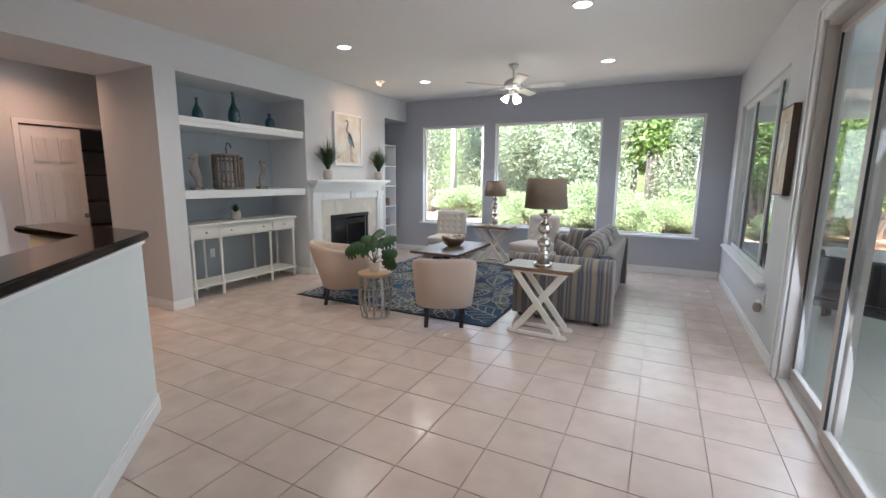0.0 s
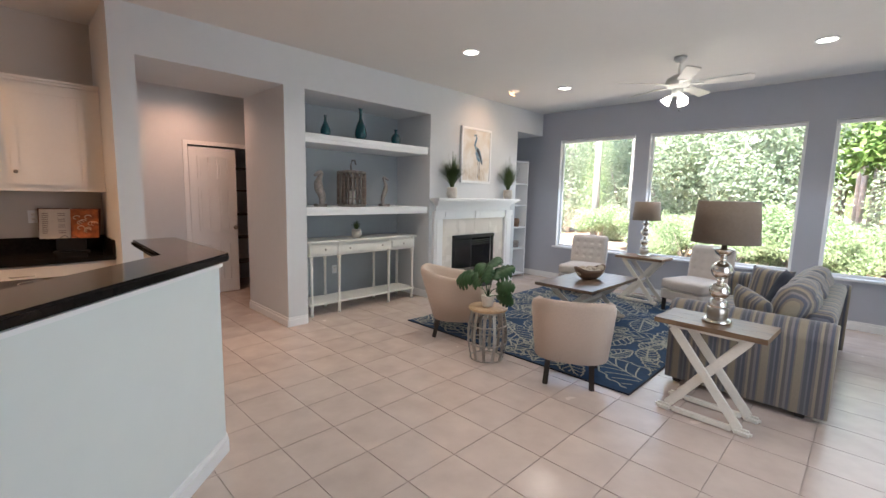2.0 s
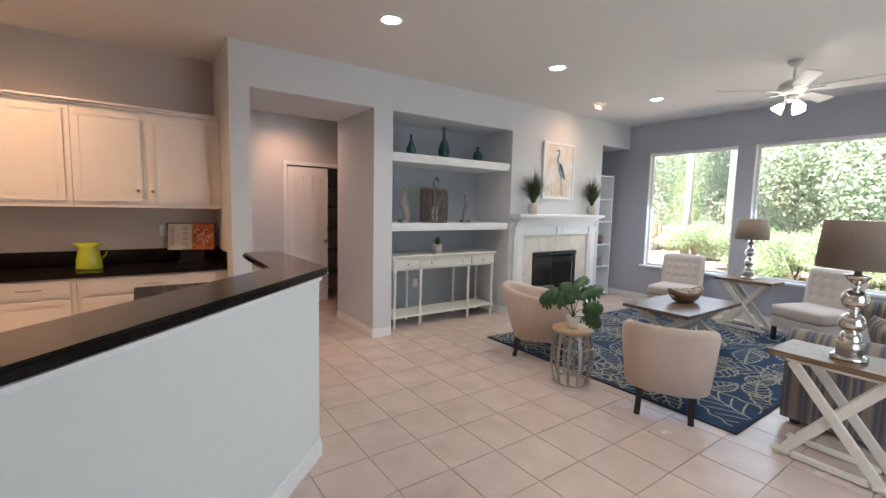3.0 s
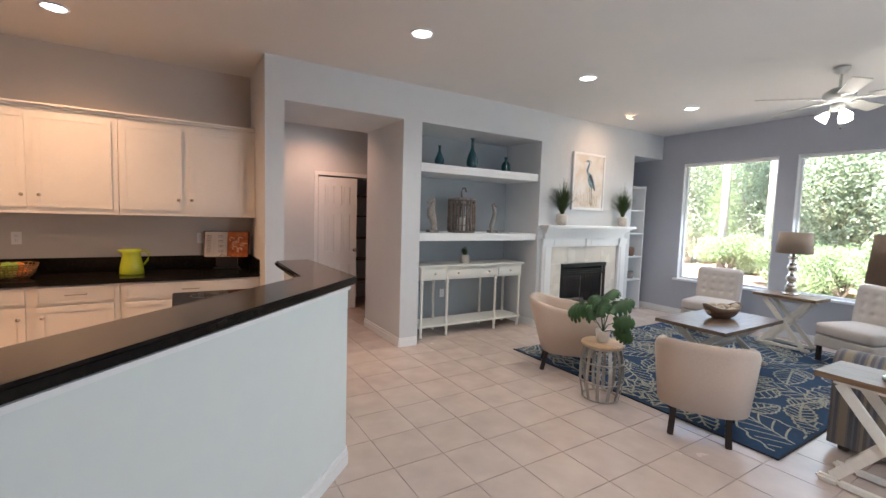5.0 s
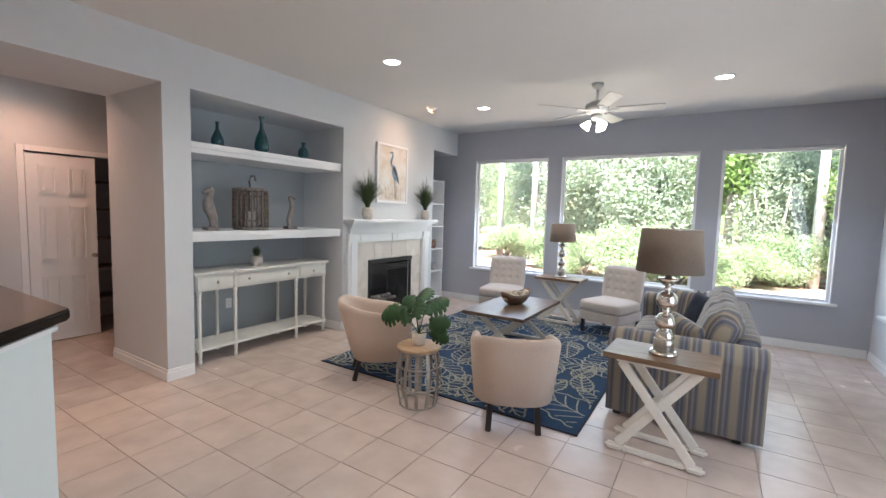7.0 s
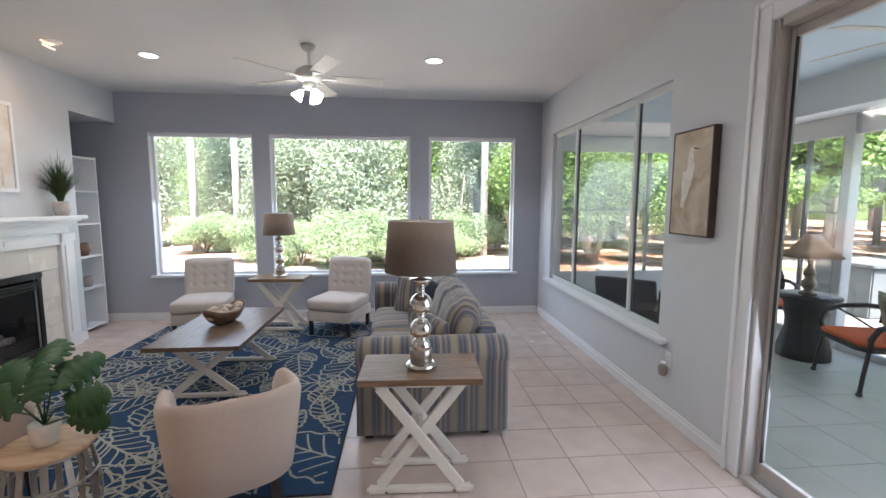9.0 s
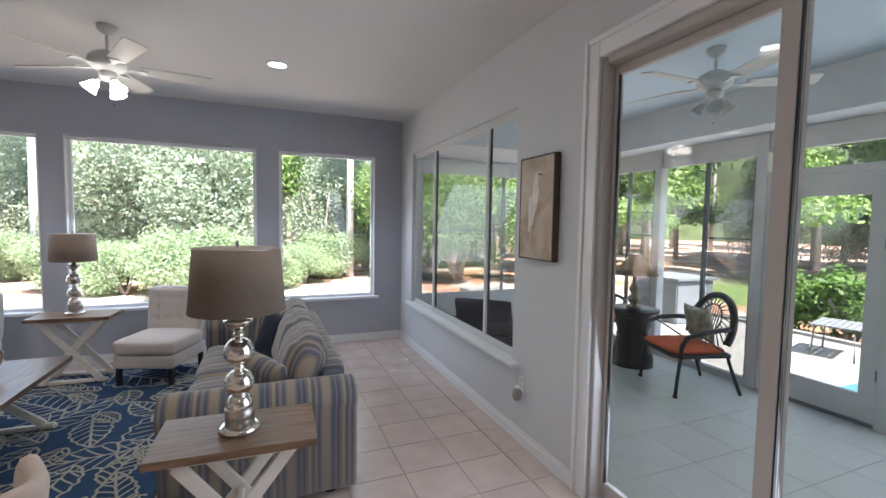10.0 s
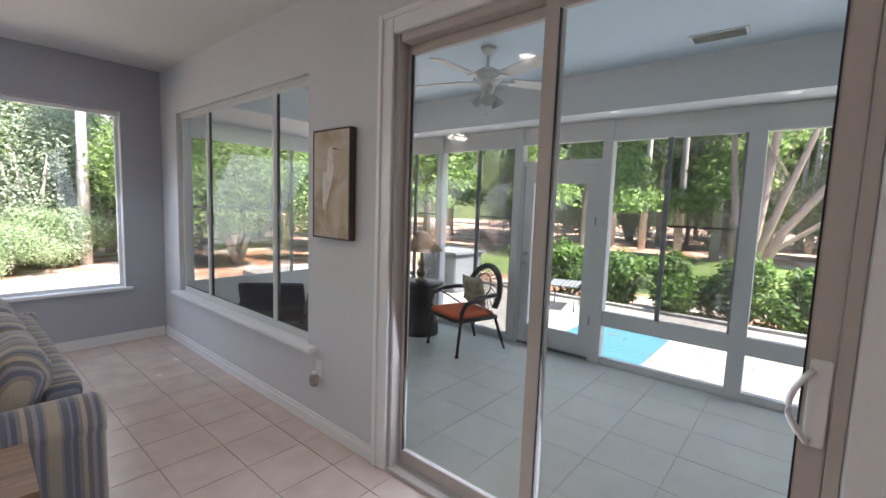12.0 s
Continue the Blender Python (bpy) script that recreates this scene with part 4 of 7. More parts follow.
# monstera on a wire drum stool
def drum_stool():
    d = thing("drum_stool", "drum side stool of grey metal strips with round wooden top", "side table", (-2.665, 6.975, 0))
    part("tabletop", lathe(bmesh.new(), [(0.0, 0.475), (0.176, 0.475), (0.182, 0.482), (0.182, 0.495), (0.176, 0.502), (0.0, 0.502)], 40), M_PINE, d)
    prof = lambda t: 0.150 + 0.035 * math.sin(math.pi * t)
    for z in (0.012, 0.165, 0.335, 0.462):
        t = z / 0.475
        part("ring", tube(bmesh.new(), [(prof(t) * math.cos(a * math.pi / 20), prof(t) * math.sin(a * math.pi / 20), z) for a in range(40)], 0.008, 8, True), M_ZINC, d)
    for k in range(12):
        a = 2 * math.pi * k / 12
        bm = bmesh.new()
        u, v = Vector((math.cos(a), math.sin(a), 0)), Vector((-math.sin(a), math.cos(a), 0))
        prev = None
        for i in range(11):
            t = i / 10
            c = u * prof(t) + Vector((0, 0, 0.006 + 0.466 * t))
            ring = [bm.verts.new(c + v * 0.014 * p + u * 0.003 * q) for p, q in ((-1, -1), (1, -1), (1, 1), (-1, 1))]
            if prev:
                for j in range(4):
                    bm.faces.new((prev[j], prev[(j + 1) % 4], ring[(j + 1) % 4], ring[j]))
            else:
                bm.faces.new(ring[::-1])
            prev = ring
        bm.faces.new(prev)
        part("strip", bm, M_ZINC, d)


drum_stool()
M_POT = mat("cream_crackle_ceramic", (0.62, 0.56, 0.48), 0.35, noise_scale=25, vary=0.12)


def leaf_mesh(w, l, lobes, seed):
    """A broad split leaf along +y, cupped, with notches cut in from its edge."""
    rnd = random.Random(seed)
    bm = bmesh.new()
    N = lobes * 4
    for sg in (-1, 1):
        inner, outer = [], []
        for i in range(N + 1):
            t = i / N
            y = -0.12 * l + 1.12 * l * t
            ww = w / 2 * math.sin(math.pi * min(1, t * 0.93 + 0.07)) ** 0.6
            notch = 0.60 if (i % 4 == 0 and 0.15 < t < 0.95) else 1.0
            outer.append(bm.verts.new((sg * max(0.002, ww * notch), y - (0.1 * l * (1 - t) if notch == 1 else 0), -0.18 * (ww * notch) ** 2 / max(w, 0.01) * 4 - 0.25 * l * t * t)))
            inner.append(bm.verts.new((0, min(y + 0.02 * l, l), 0.004 - 0.25 * l * t * t)))
        for i in range(N):
            f = (inner[i], inner[i + 1], outer[i + 1], outer[i])
            bm.faces.new(f if sg > 0 else f[::-1]).smooth = True
    bmesh.ops.remove_doubles(bm, verts=bm.verts, dist=0.0006)
    bmesh.ops.solidify(bm, geom=bm.faces[:], thickness=0.0015)
    return bm


def monstera():
    p = thing("potted_monstera", "green split-leaf plant in a small cream pot on a wooden stool", "plant", (-2.665, 6.965, 0.503))
    p.scale = (0.94, 0.94, 1.0)
    part("pot", lathe(bmesh.new(), [(0.0, 0), (0.048, 0), (0.056, 0.02), (0.066, 0.10), (0.064, 0.105), (0.058, 0.10), (0.0, 0.09)], 28), M_POT, p)
    spec = [(-0.36, -0.05, 0.20, 0.25, 100, 60), (-0.12, -0.02, 0.30, 0.21, 60, 50), (0.02, 0.06, 0.40, 0.20, 20, 35), (0.17, 0.0, 0.30, 0.21, -50, 55), (0.26, -0.06, 0.15, 0.19, -80, 75),
            (0.02, -0.12, 0.22, 0.18, 0, 70), (-0.14, -0.12, 0.13, 0.17, 40, 75), (0.12, 0.12, 0.36, 0.18, -160, 20), (0.24, 0.0, 0.04, 0.18, -110, 80), (-0.22, 0.08, 0.30, 0.19, 120, 30)]
    for k, (x, y, z, s, d, tip) in enumerate(spec):
        x, y, z, s = x * 0.80, y * 0.80, z * 0.72, s * 0.78
        part("stem", tube(bmesh.new(), [(0, 0, 0.09), (x * 0.3, y * 0.3, 0.09 + z * 0.7), (x * 0.75, y * 0.75, 0.1 + z)], 0.005, 6, r2=0.003), M_LEAF, p)
        lf = part("leaf", leaf_mesh(s * 1.15, s * 1.1, 5, k), M_LEAF, p)
        lf.matrix_basis = pose(x * 0.75, y * 0.75, 0.1 + z) @ pose(0, 0, 0, tip, 0, 0) @ pose(0, 0, 0, 0, 0, d)


monstera()


def bowl():
    b = thing("wooden_bowl", "long brown wooden dough bowl of pale dried pods on coffee table", "bowl", (-2.65, 8.97, 0.519), -18)
    b.scale = (1.08, 1.08, 1.0)
    bm = bmesh.new()
    n, rings = 28, []
    for k, (s, z) in enumerate(((0.0, 0.004), (0.45, 0.0), (0.72, 0.03), (0.92, 0.08), (1.0, 0.12), (0.95, 0.12), (0.85, 0.08), (0.6, 0.035), (0.0, 0.02))):
        rings.append([bm.verts.new((0.12 * s * math.cos(2 * math.pi * i / n) + 0.001 * (s == 0), 0.22 * s * math.sin(2 * math.pi * i / n), z + (0.05 * (math.sin(2 * math.pi * i / n) ** 4) * (z / 0.12)))) for i in range(n)])
    for a, c in zip(rings, rings[1:]):
        for i in range(n):
            bm.faces.new((a[i], a[(i + 1) % n], c[(i + 1) % n], c[i])).smooth = True
    bmesh.ops.remove_doubles(bm, verts=bm.verts, dist=0.0005)
    part("bowl_body", bm, M_BOWL, b)
    rnd = random.Random(8)
    for k in range(9):
        bm = bmesh.new()
        bmesh.ops.create_icosphere(bm, subdivisions=3, radius=1)
        for v in bm.verts:
            v.co *= 1 + 0.2 * noise.noise(v.co * 1.6 + Vector((k * 5, 0, 0)))
            v.co = Vector((v.co.x * 0.038, v.co.y * rnd.choice((0.05, 0.0500)), v.co.z * 0.036))
        for f in bm.faces:
            f.smooth = True
        o = part("dried_pod", bm, M_POD, b, "pale dried pod")
        o.matrix_basis = pose(0.05 * math.sin(k * 2.4), -0.15 + 0.037 * k, 0.085 + 0.02 * (k % 3), rnd.uniform(-30, 30), rnd.uniform(-30, 30), rnd.uniform(0, 180))


M_BOWL = wood_mat("dark_turned_wood", (0.09, 0.05, 0.03), (0.19, 0.11, 0.07), 0.45, "Y")
M_POD = mat("pale_dried_pod", (0.50, 0.42, 0.33), 0.8, noise_scale=25, vary=0.25, bump=0.6)
bowl()


# kitchen
def shaker_door(parent, y0, y1, z0, z1, x, knob_y=None, knob_z=None, pull=False):
    d = part("cabinet_door" if not pull else "drawer_front", B(x, x + 0.018, y0, y1, z0, z1, 0.003), M_CREAM, parent)
    f = 0.05 if not pull else 0.022
    t = x + 0.0185
    for q in ((y0, y1, z1 - f, z1), (y0, y1, z0, z0 + f), (y0, y0 + f, z0 + f, z1 - f), (y1 - f, y1, z0 + f, z1 - f)):
        part("door_rail", B(t, t + 0.007, q[0] + 0.001, q[1] - 0.001, q[2] + 0.001, q[3] - 0.001, 0.0025), M_CREAM, d)
    if not pull:
        g = f + 0.006
        part("raised_panel", B(t, t + 0.003, y0 + g, y1 - g, z0 + g, z1 - g, 0.002), M_CREAM, d)
    if knob_y is not None:
        k = part("knob", lathe(bmesh.new(), [(0.0, 0), (0.006, 0), (0.006, 0.012), (0.014, 0.018), (0.015, 0.026), (0.0, 0.03)], 14), M_STEEL, d, "small dark metal knob")
        k.matrix_basis = pose(t + 0.007, knob_y, knob_z, 0, 90, 0)
    if pull:
        c, z = (y0 + y1) / 2, (z0 + z1) / 2
        part("bar_pull", tube(bmesh.new(), [(t + 0.002, c - 0.075, z), (t + 0.028, c - 0.068, z), (t + 0.028, c + 0.068, z), (t + 0.002, c + 0.075, z)], 0.005, 8), M_STEEL, d, "slim metal bar pull")


def wall_cabinet(y0, y1, doors, wide):
    c = thing("wall_cabinet", "cream painted wall cabinet with framed doors", "cabinet", (0, 0, 0), 0, "kitchen wall cabinets")
    part("body", B(KX + 0.002, -5.375, y0 + 0.0003, y1 - 0.0003, 1.50, 2.39, 0.002), M_CREAM, c)
    for a, b, ky in doors:
        shaker_door(c, a, b, 1.53, 2.35, -5.3745, ky, 1.64)
    part("crown", B(KX + 0.002, -5.345, y0 + 0.0003, y1 - 0.0003, 2.3905, 2.41, 0.005), M_CREAM, c)
    part("crown_cap", B(KX + 0.002, -5.325, y0 + 0.0003, y1 - 0.0003, 2.4105, 2.432, 0.005), M_CREAM, c)
    part("light_rail", B(-5.40, -5.36, y0 + 0.0003, y1 - 0.0003, 1.478, 1.4995, 0.003), M_CREAM, c)


wall_cabinet(3.345, 4.538, [(3.36, 3.862, 3.826), (3.918, 4.42, 3.94)], 1.15)
wall_cabinet(2.17, 3.343, [(2.18, 2.70, 2.673), (2.752, 3.298, 2.788)], 1.15)
wall_cabinet(1.0, 2.168, [(1.03, 1.54, 1.50), (1.62, 2.13, 1.66)], 1.15)


def base_cabinet(y0, y1, doors, drawers):
    c = thing("base_cabinet", "cream painted base cabinet with drawers and framed doors", "cabinet", (0, 0, 0), 0, "kitchen base cabinets")
    part("body", B(KX + 0.002, -5.10, y0 + 0.0003, y1 - 0.0003, 0.10, 0.868, 0.002), M_CREAM, c)
    part("toe_kick", B(KX + 0.002, -5.17, y0 + 0.0003, y1 - 0.0003, 0.001, 0.099), M_DARKWOOD, c)
    for a, b, ky in doors:
        shaker_door(c, a, b, 0.13, 0.69, -5.0995, ky, 0.60)
    for a, b in drawers:
        shaker_door(c, a, b, 0.715, 0.855, -5.0995, pull=True)


base_cabinet(3.355, 4.538, [(3.39, 3.89, 3.85), (3.94, 4.44, 3.98)], [(3.39, 4.44)])
base_cabinet(2.20, 3.353, [(2.235, 2.72, 2.68), (2.79, 3.315, 2.83)], [(2.235, 2.72), (2.79, 3.315)])
base_cabinet(1.05, 2.198, [(1.085, 1.58, 1.54), (1.64, 2.16, 1.68)], [(1.085, 1.58), (1.64, 2.16)])
w = thing("countertop", "black granite kitchen countertop with matching backsplash strip", "countertop", (0, 0, 0))
part("slab", B(KX + 0.001, -5.05, 0.9, 4.538, 0.87, 0.91, 0.008), M_GRANITE, w)
part("backsplash", B(KX + 0.001, KX + 0.022, 0.9, 4.515, 0.9105, 1.05, 0.003), M_GRANITE, w)
part("side_splash", B(KX + 0.001, -5.07, 4.517, 4.5385, 0.9105, 1.05, 0.003), M_GRANITE, w)
c = thing("sink_cabinet", "cream painted sink cabinet behind the angled bar", "cabinet", (0, 0, 0))
part("body", prism(bmesh.new(), [(-3.20, 4.39), (-2.63, 4.39), (-0.24, 2.0), (-0.60, 1.64), (-3.20, 4.18)], 0.05, 0.868), M_CREAM, c)
w = thing("sink_counter", "black granite sink counter behind the angled bar", "countertop", (0, 0, 0))
part("slab", prism(bmesh.new(), [(-3.21, 4.395), (-2.62, 4.395), (-0.22, 1.99), (-0.62, 1.59), (-3.21, 4.14)], 0.87, 0.91), M_GRANITE, w)
f = thing("faucet", "tall polished chrome gooseneck faucet on the sink counter", "faucet", (-1.83, 3.30, 0.911))
part("base", lathe(bmesh.new(), [(0, 0), (0.03, 0), (0.03, 0.01), (0.02, 0.02), (0.018, 0.06), (0, 0.06)], 20), M_CHROME, f)
part("neck", tube(bmesh.new(), [(0, 0, 0.06), (0, 0, 0.26)] + [(-0.075 * (1 - math.cos(math.pi * k / 10)) * 0.74, -0.075 * (1 - math.cos(math.pi * k / 10)) * 0.67, 0.26 + 0.08 * math.sin(math.pi * k / 10)) for k in range(1, 11)] + [(-0.111, -0.1, 0.19)], 0.013, 12), M_CHROME, f)
part("lever", tube(bmesh.new(), [(0.0, 0.02, 0.05), (0.03, 0.05, 0.09)], 0.006, 8), M_CHROME, f)
r = thing("cooking_range", "black glass-topped range set against the half wall", "stove", (0, 0, 0))
part("body", B(-4.0, -3.245, 3.80, 4.40, 0.02, 0.905, 0.004), M_STEEL, r, "steel range body")
part("cooktop", B(-4.01, -3.242, 3.77, 4.405, 0.906, 0.93, 0.006), M_GRANITE, r, "black glass cooktop")
part("oven_door", B(-3.99, -3.25, 3.765, 3.799, 0.2, 0.78, 0.005), M_BLACK, r)
part("oven_handle", tube(bmesh.new(), [(-3.9, 3.73, 0.74), (-3.34, 3.73, 0.74)], 0.012, 10), M_STEEL, r)
for x, y in ((-3.82, 3.97), (-3.44, 3.97), (-3.82, 4.27), (-3.44, 4.27)):
    part("burner_ring", tube(bmesh.new(), [(x + 0.09 * math.cos(a * math.pi / 16), y + 0.09 * math.sin(a * math.pi / 16), 0.9305) for a in range(32)], 0.0015, 4, True), M_STEEL, r)


def pitcher():
    M = mat("lime_green_enamel", (0.42, 0.50, 0.03), 0.18, noise_scale=6, vary=0.05, coat=0.5)
    p = thing("pitcher", "glossy lime green enamel pitcher on the kitchen counter", "pitcher", (-5.36, 3.43, 0.911))
    p.scale = (1.12, 1.12, 0.97)
    bm = lathe(bmesh.new(), [(0.0, 0.0), (0.088, 0.0), (0.09, 0.01), (0.086, 0.08), (0.070, 0.17), (0.064, 0.205), (0.076, 0.245), (0.072, 0.245), (0.06, 0.205), (0.066, 0.17), (0.08, 0.02), (0, 0.02)], 32)
    for v in bm.verts:
        if v.co.z > 0.22:
            a = math.atan2(v.co.y, v.co.x)
            v.co.y -= 0.03 * max(0, math.cos(a + math.pi / 2)) ** 6
    part("jug", bm, M, p)
    part("handle", tube(bmesh.new(), [(0, 0.068, 0.225), (0, 0.10, 0.235), (0, 0.125, 0.20), (0, 0.115, 0.14), (0, 0.085, 0.09)], 0.008, 10), M, p)
    part("rim", tube(bmesh.new(), [(0.0895 * math.cos(a * math.pi / 16), 0.0895 * math.sin(a * math.pi / 16), 0.012) for a in range(32)], 0.003, 6, True), M, p)


pitcher()


def open_book():
    M_PAGE = mat("cookbook_page", (0.66, 0.60, 0.52), 0.7, noise_scale=20, vary=0.06)
    M_PHOTO = mat("printed_food_photo", (0.40, 0.11, 0.035), 0.4, noise_scale=22, vary=0.7)
    M_PRINT = mat("cream_print", (0.72, 0.55, 0.40), 0.5)
    M_COVER = mat("brown_book_cover", (0.10, 0.035, 0.02), 0.6)
    b = thing("cookbook", "open cookbook with orange food photo leaning on the backsplash", "book", (-5.53, 4.27, 1.045), 74)
    for s, m, nm in ((-1, M_PAGE, "text_page"), (1, M_PHOTO, "photo_page")):
        bm = bmesh.new()
        w_, h_ = 0.215, 0.275
        cols = []
        for i in range(7):
            u = i / 6
            x, y = s * w_ * u, -0.022 * math.sin(math.pi * u) - 0.03 * (1 - u) * 0 - 0.04 * u
            cols.append([bm.verts.new((x, y + z * 0.22, z * 0.97)) for z in (0.0, h_)] + [bm.verts.new((x, y + 0.014 + z * 0.22, z * 0.97)) for z in (0.0, h_)])
        for a_, c_ in zip(cols, cols[1:]):
            for q in ((0, 1), (2, 3), (0, 2), (1, 3)):
                bm.faces.new((a_[q[0]], a_[q[1]], c_[q[1]], c_[q[0]]))
        for e in (cols[0], cols[-1]):
            bm.faces.new((e[0], e[1], e[3], e[2]))
        part(nm, bm, m, b)
        cv = part("cover", B(min(0, s * 0.225), max(0, s * 0.225), 0.0, 0.004, 0, 0.282, 0.001), M_COVER, b)
        cv.matrix_basis = pose(0, 0.018, -0.001, -12.6, 0, -s * 10)
    rnd = random.Random(3)
    for k in range(9):
        x, z = 0.05 + 0.14 * rnd.random(), 0.06 + 0.16 * rnd.random()
        o = part("print_swirl", tube(bmesh.new(), [(x + 0.022 * math.cos(a * 0.55) * (1 + 0.05 * a), 0, z + 0.018 * math.sin(a * 0.55)) for a in range(9)], 0.004, 5), M_PRINT, b)
        o.matrix_basis = pose(0, -0.045, 0.002, -12.4, 0, -8)
    for k in range(11):
        o = part("text_bar", B(-0.19, -0.03 - 0.05 * (k % 3 == 2), -0.0012, 0.0, 0.05 + 0.018 * k, 0.054 + 0.018 * k), M_COVER, b)
        o.matrix_basis = pose(0, -0.022, 0.0, -12.4, 0, 8)
    part("easel_foot", B(-0.13, 0.13, -0.03, 0.05, -0.1345, -0.122, 0.003), M_BLACK, b)
    part("easel_post", B(-0.11, 0.11, -0.01, 0.01, -0.1215, -0.006, 0.003), M_BLACK, b)
    part("easel_tray", B(-0.17, 0.17, -0.045, 0.035, -0.0055, 0.0, 0.002), M_BLACK, b)
    part("stand", tube(bmesh.new(), [(-0.07, -0.07, 0.001), (-0.03, -0.06, 0.03), (0.0, -0.055, 0.0), (0.03, -0.06, 0.03), (0.07, -0.07, 0.001)], 0.003, 6), M_BLACK, b)


open_book()
fb = thing("fruit_basket", "wire basket full of green and orange fruit on the counter", "basket", (-5.34, 2.60, 0.912))
M_RATTAN = mat("brown_wicker", (0.20, 0.10, 0.04), 0.7, noise_scale=30, vary=0.3)
for z, rr in ((0.006, 0.10), (0.025, 0.12), (0.045, 0.134), (0.065, 0.145), (0.085, 0.152), (0.105, 0.158), (0.125, 0.162)):
    part("hoop", tube(bmesh.new(), [(rr * math.cos(a * math.pi / 16), rr * math.sin(a * math.pi / 16), z) for a in range(32)], 0.005, 6, True), M_RATTAN, fb)
for k in range(28):
    a = 2 * math.pi * k / 28
    part("rib", tube(bmesh.new(), [(0.10 * math.cos(a), 0.10 * math.sin(a), 0.006), (0.162 * math.cos(a), 0.162 * math.sin(a), 0.125)], 0.004, 5), M_RATTAN, fb)
M_LIME = mat("green_apple_skin", (0.16, 0.34, 0.03), 0.3, noise_scale=12, vary=0.2)
M_ORANGE = mat("orange_peel", (0.60, 0.17, 0.02), 0.4, noise_scale=60, vary=0.1, bump=0.3)
rnd = random.Random(9)
for k in range(12):
    a = k * 2.4
    rr = 0.085 if k < 7 else 0.045
    m = M_LIME if math.sin(a) * rr < 0.02 else M_ORANGE
    o = single("fruit", lathe(bmesh.new(), [(0.0, -0.034)] + [(0.037 * math.sin(math.pi * i / 10), -0.036 * math.cos(math.pi * i / 10)) for i in range(1, 10)] + [(0.0, 0.032)], 16), m,
               "green apple in the wire basket" if m is M_LIME else "orange in the wire basket", "fruit", (-5.34 + rr * math.cos(a), 2.60 + rr * math.sin(a), 0.912 + (0.045 if k < 7 else 0.105)), 0, "fruit in the basket")


def outlet(at, turn, label="white wall outlet plate"):
    o = thing("wall_outlet", label, "outlet", at, turn, "wall outlets")
    part("plate", B(-0.036, 0.036, 0.0, 0.006, -0.058, 0.058, 0.002), M_TRIM, o)
    for z in (-0.022, 0.022):
        part("socket", B(-0.015, 0.015, 0.0062, 0.008, z - 0.014, z + 0.014, 0.003), M_CREAM, o)
        for x in (-0.006, 0.006):
            part("slot", B(x - 0.001, x + 0.001, 0.0081, 0.0084, z - 0.004, z + 0.006), M_BLACK, o)


for at, turn in (((KX + 0.001, 4.03, 1.24), -90), ((KX + 0.001, 2.55, 1.24), -90), ((NICHE_X + 0.001, 6.55, 0.45), -90), ((NICHE_X + 0.001, 7.05, 0.45), -90),
                 ((EX - 0.001, 7.87, 0.46), 90)):
    outlet(at, turn)
n = thing("plug_in_warmer", "grey round plug-in fragrance warmer in the wall outlet", "air freshener", (EX - 0.012, 7.865, 0.39), 0)
part("body", lathe(bmesh.new(), [(0.0, -0.05), (0.022, -0.048), (0.034, -0.02), (0.034, 0.015), (0.022, 0.035), (0.0, 0.036)], 20, (-0.036, 0, 0)), M_STONE, n)
part("cap", lathe(bmesh.new(), [(0.0, 0.037), (0.018, 0.037), (0.016, 0.055), (0.0, 0.058)], 16, (-0.036, 0, 0)), M_TRIM, n)


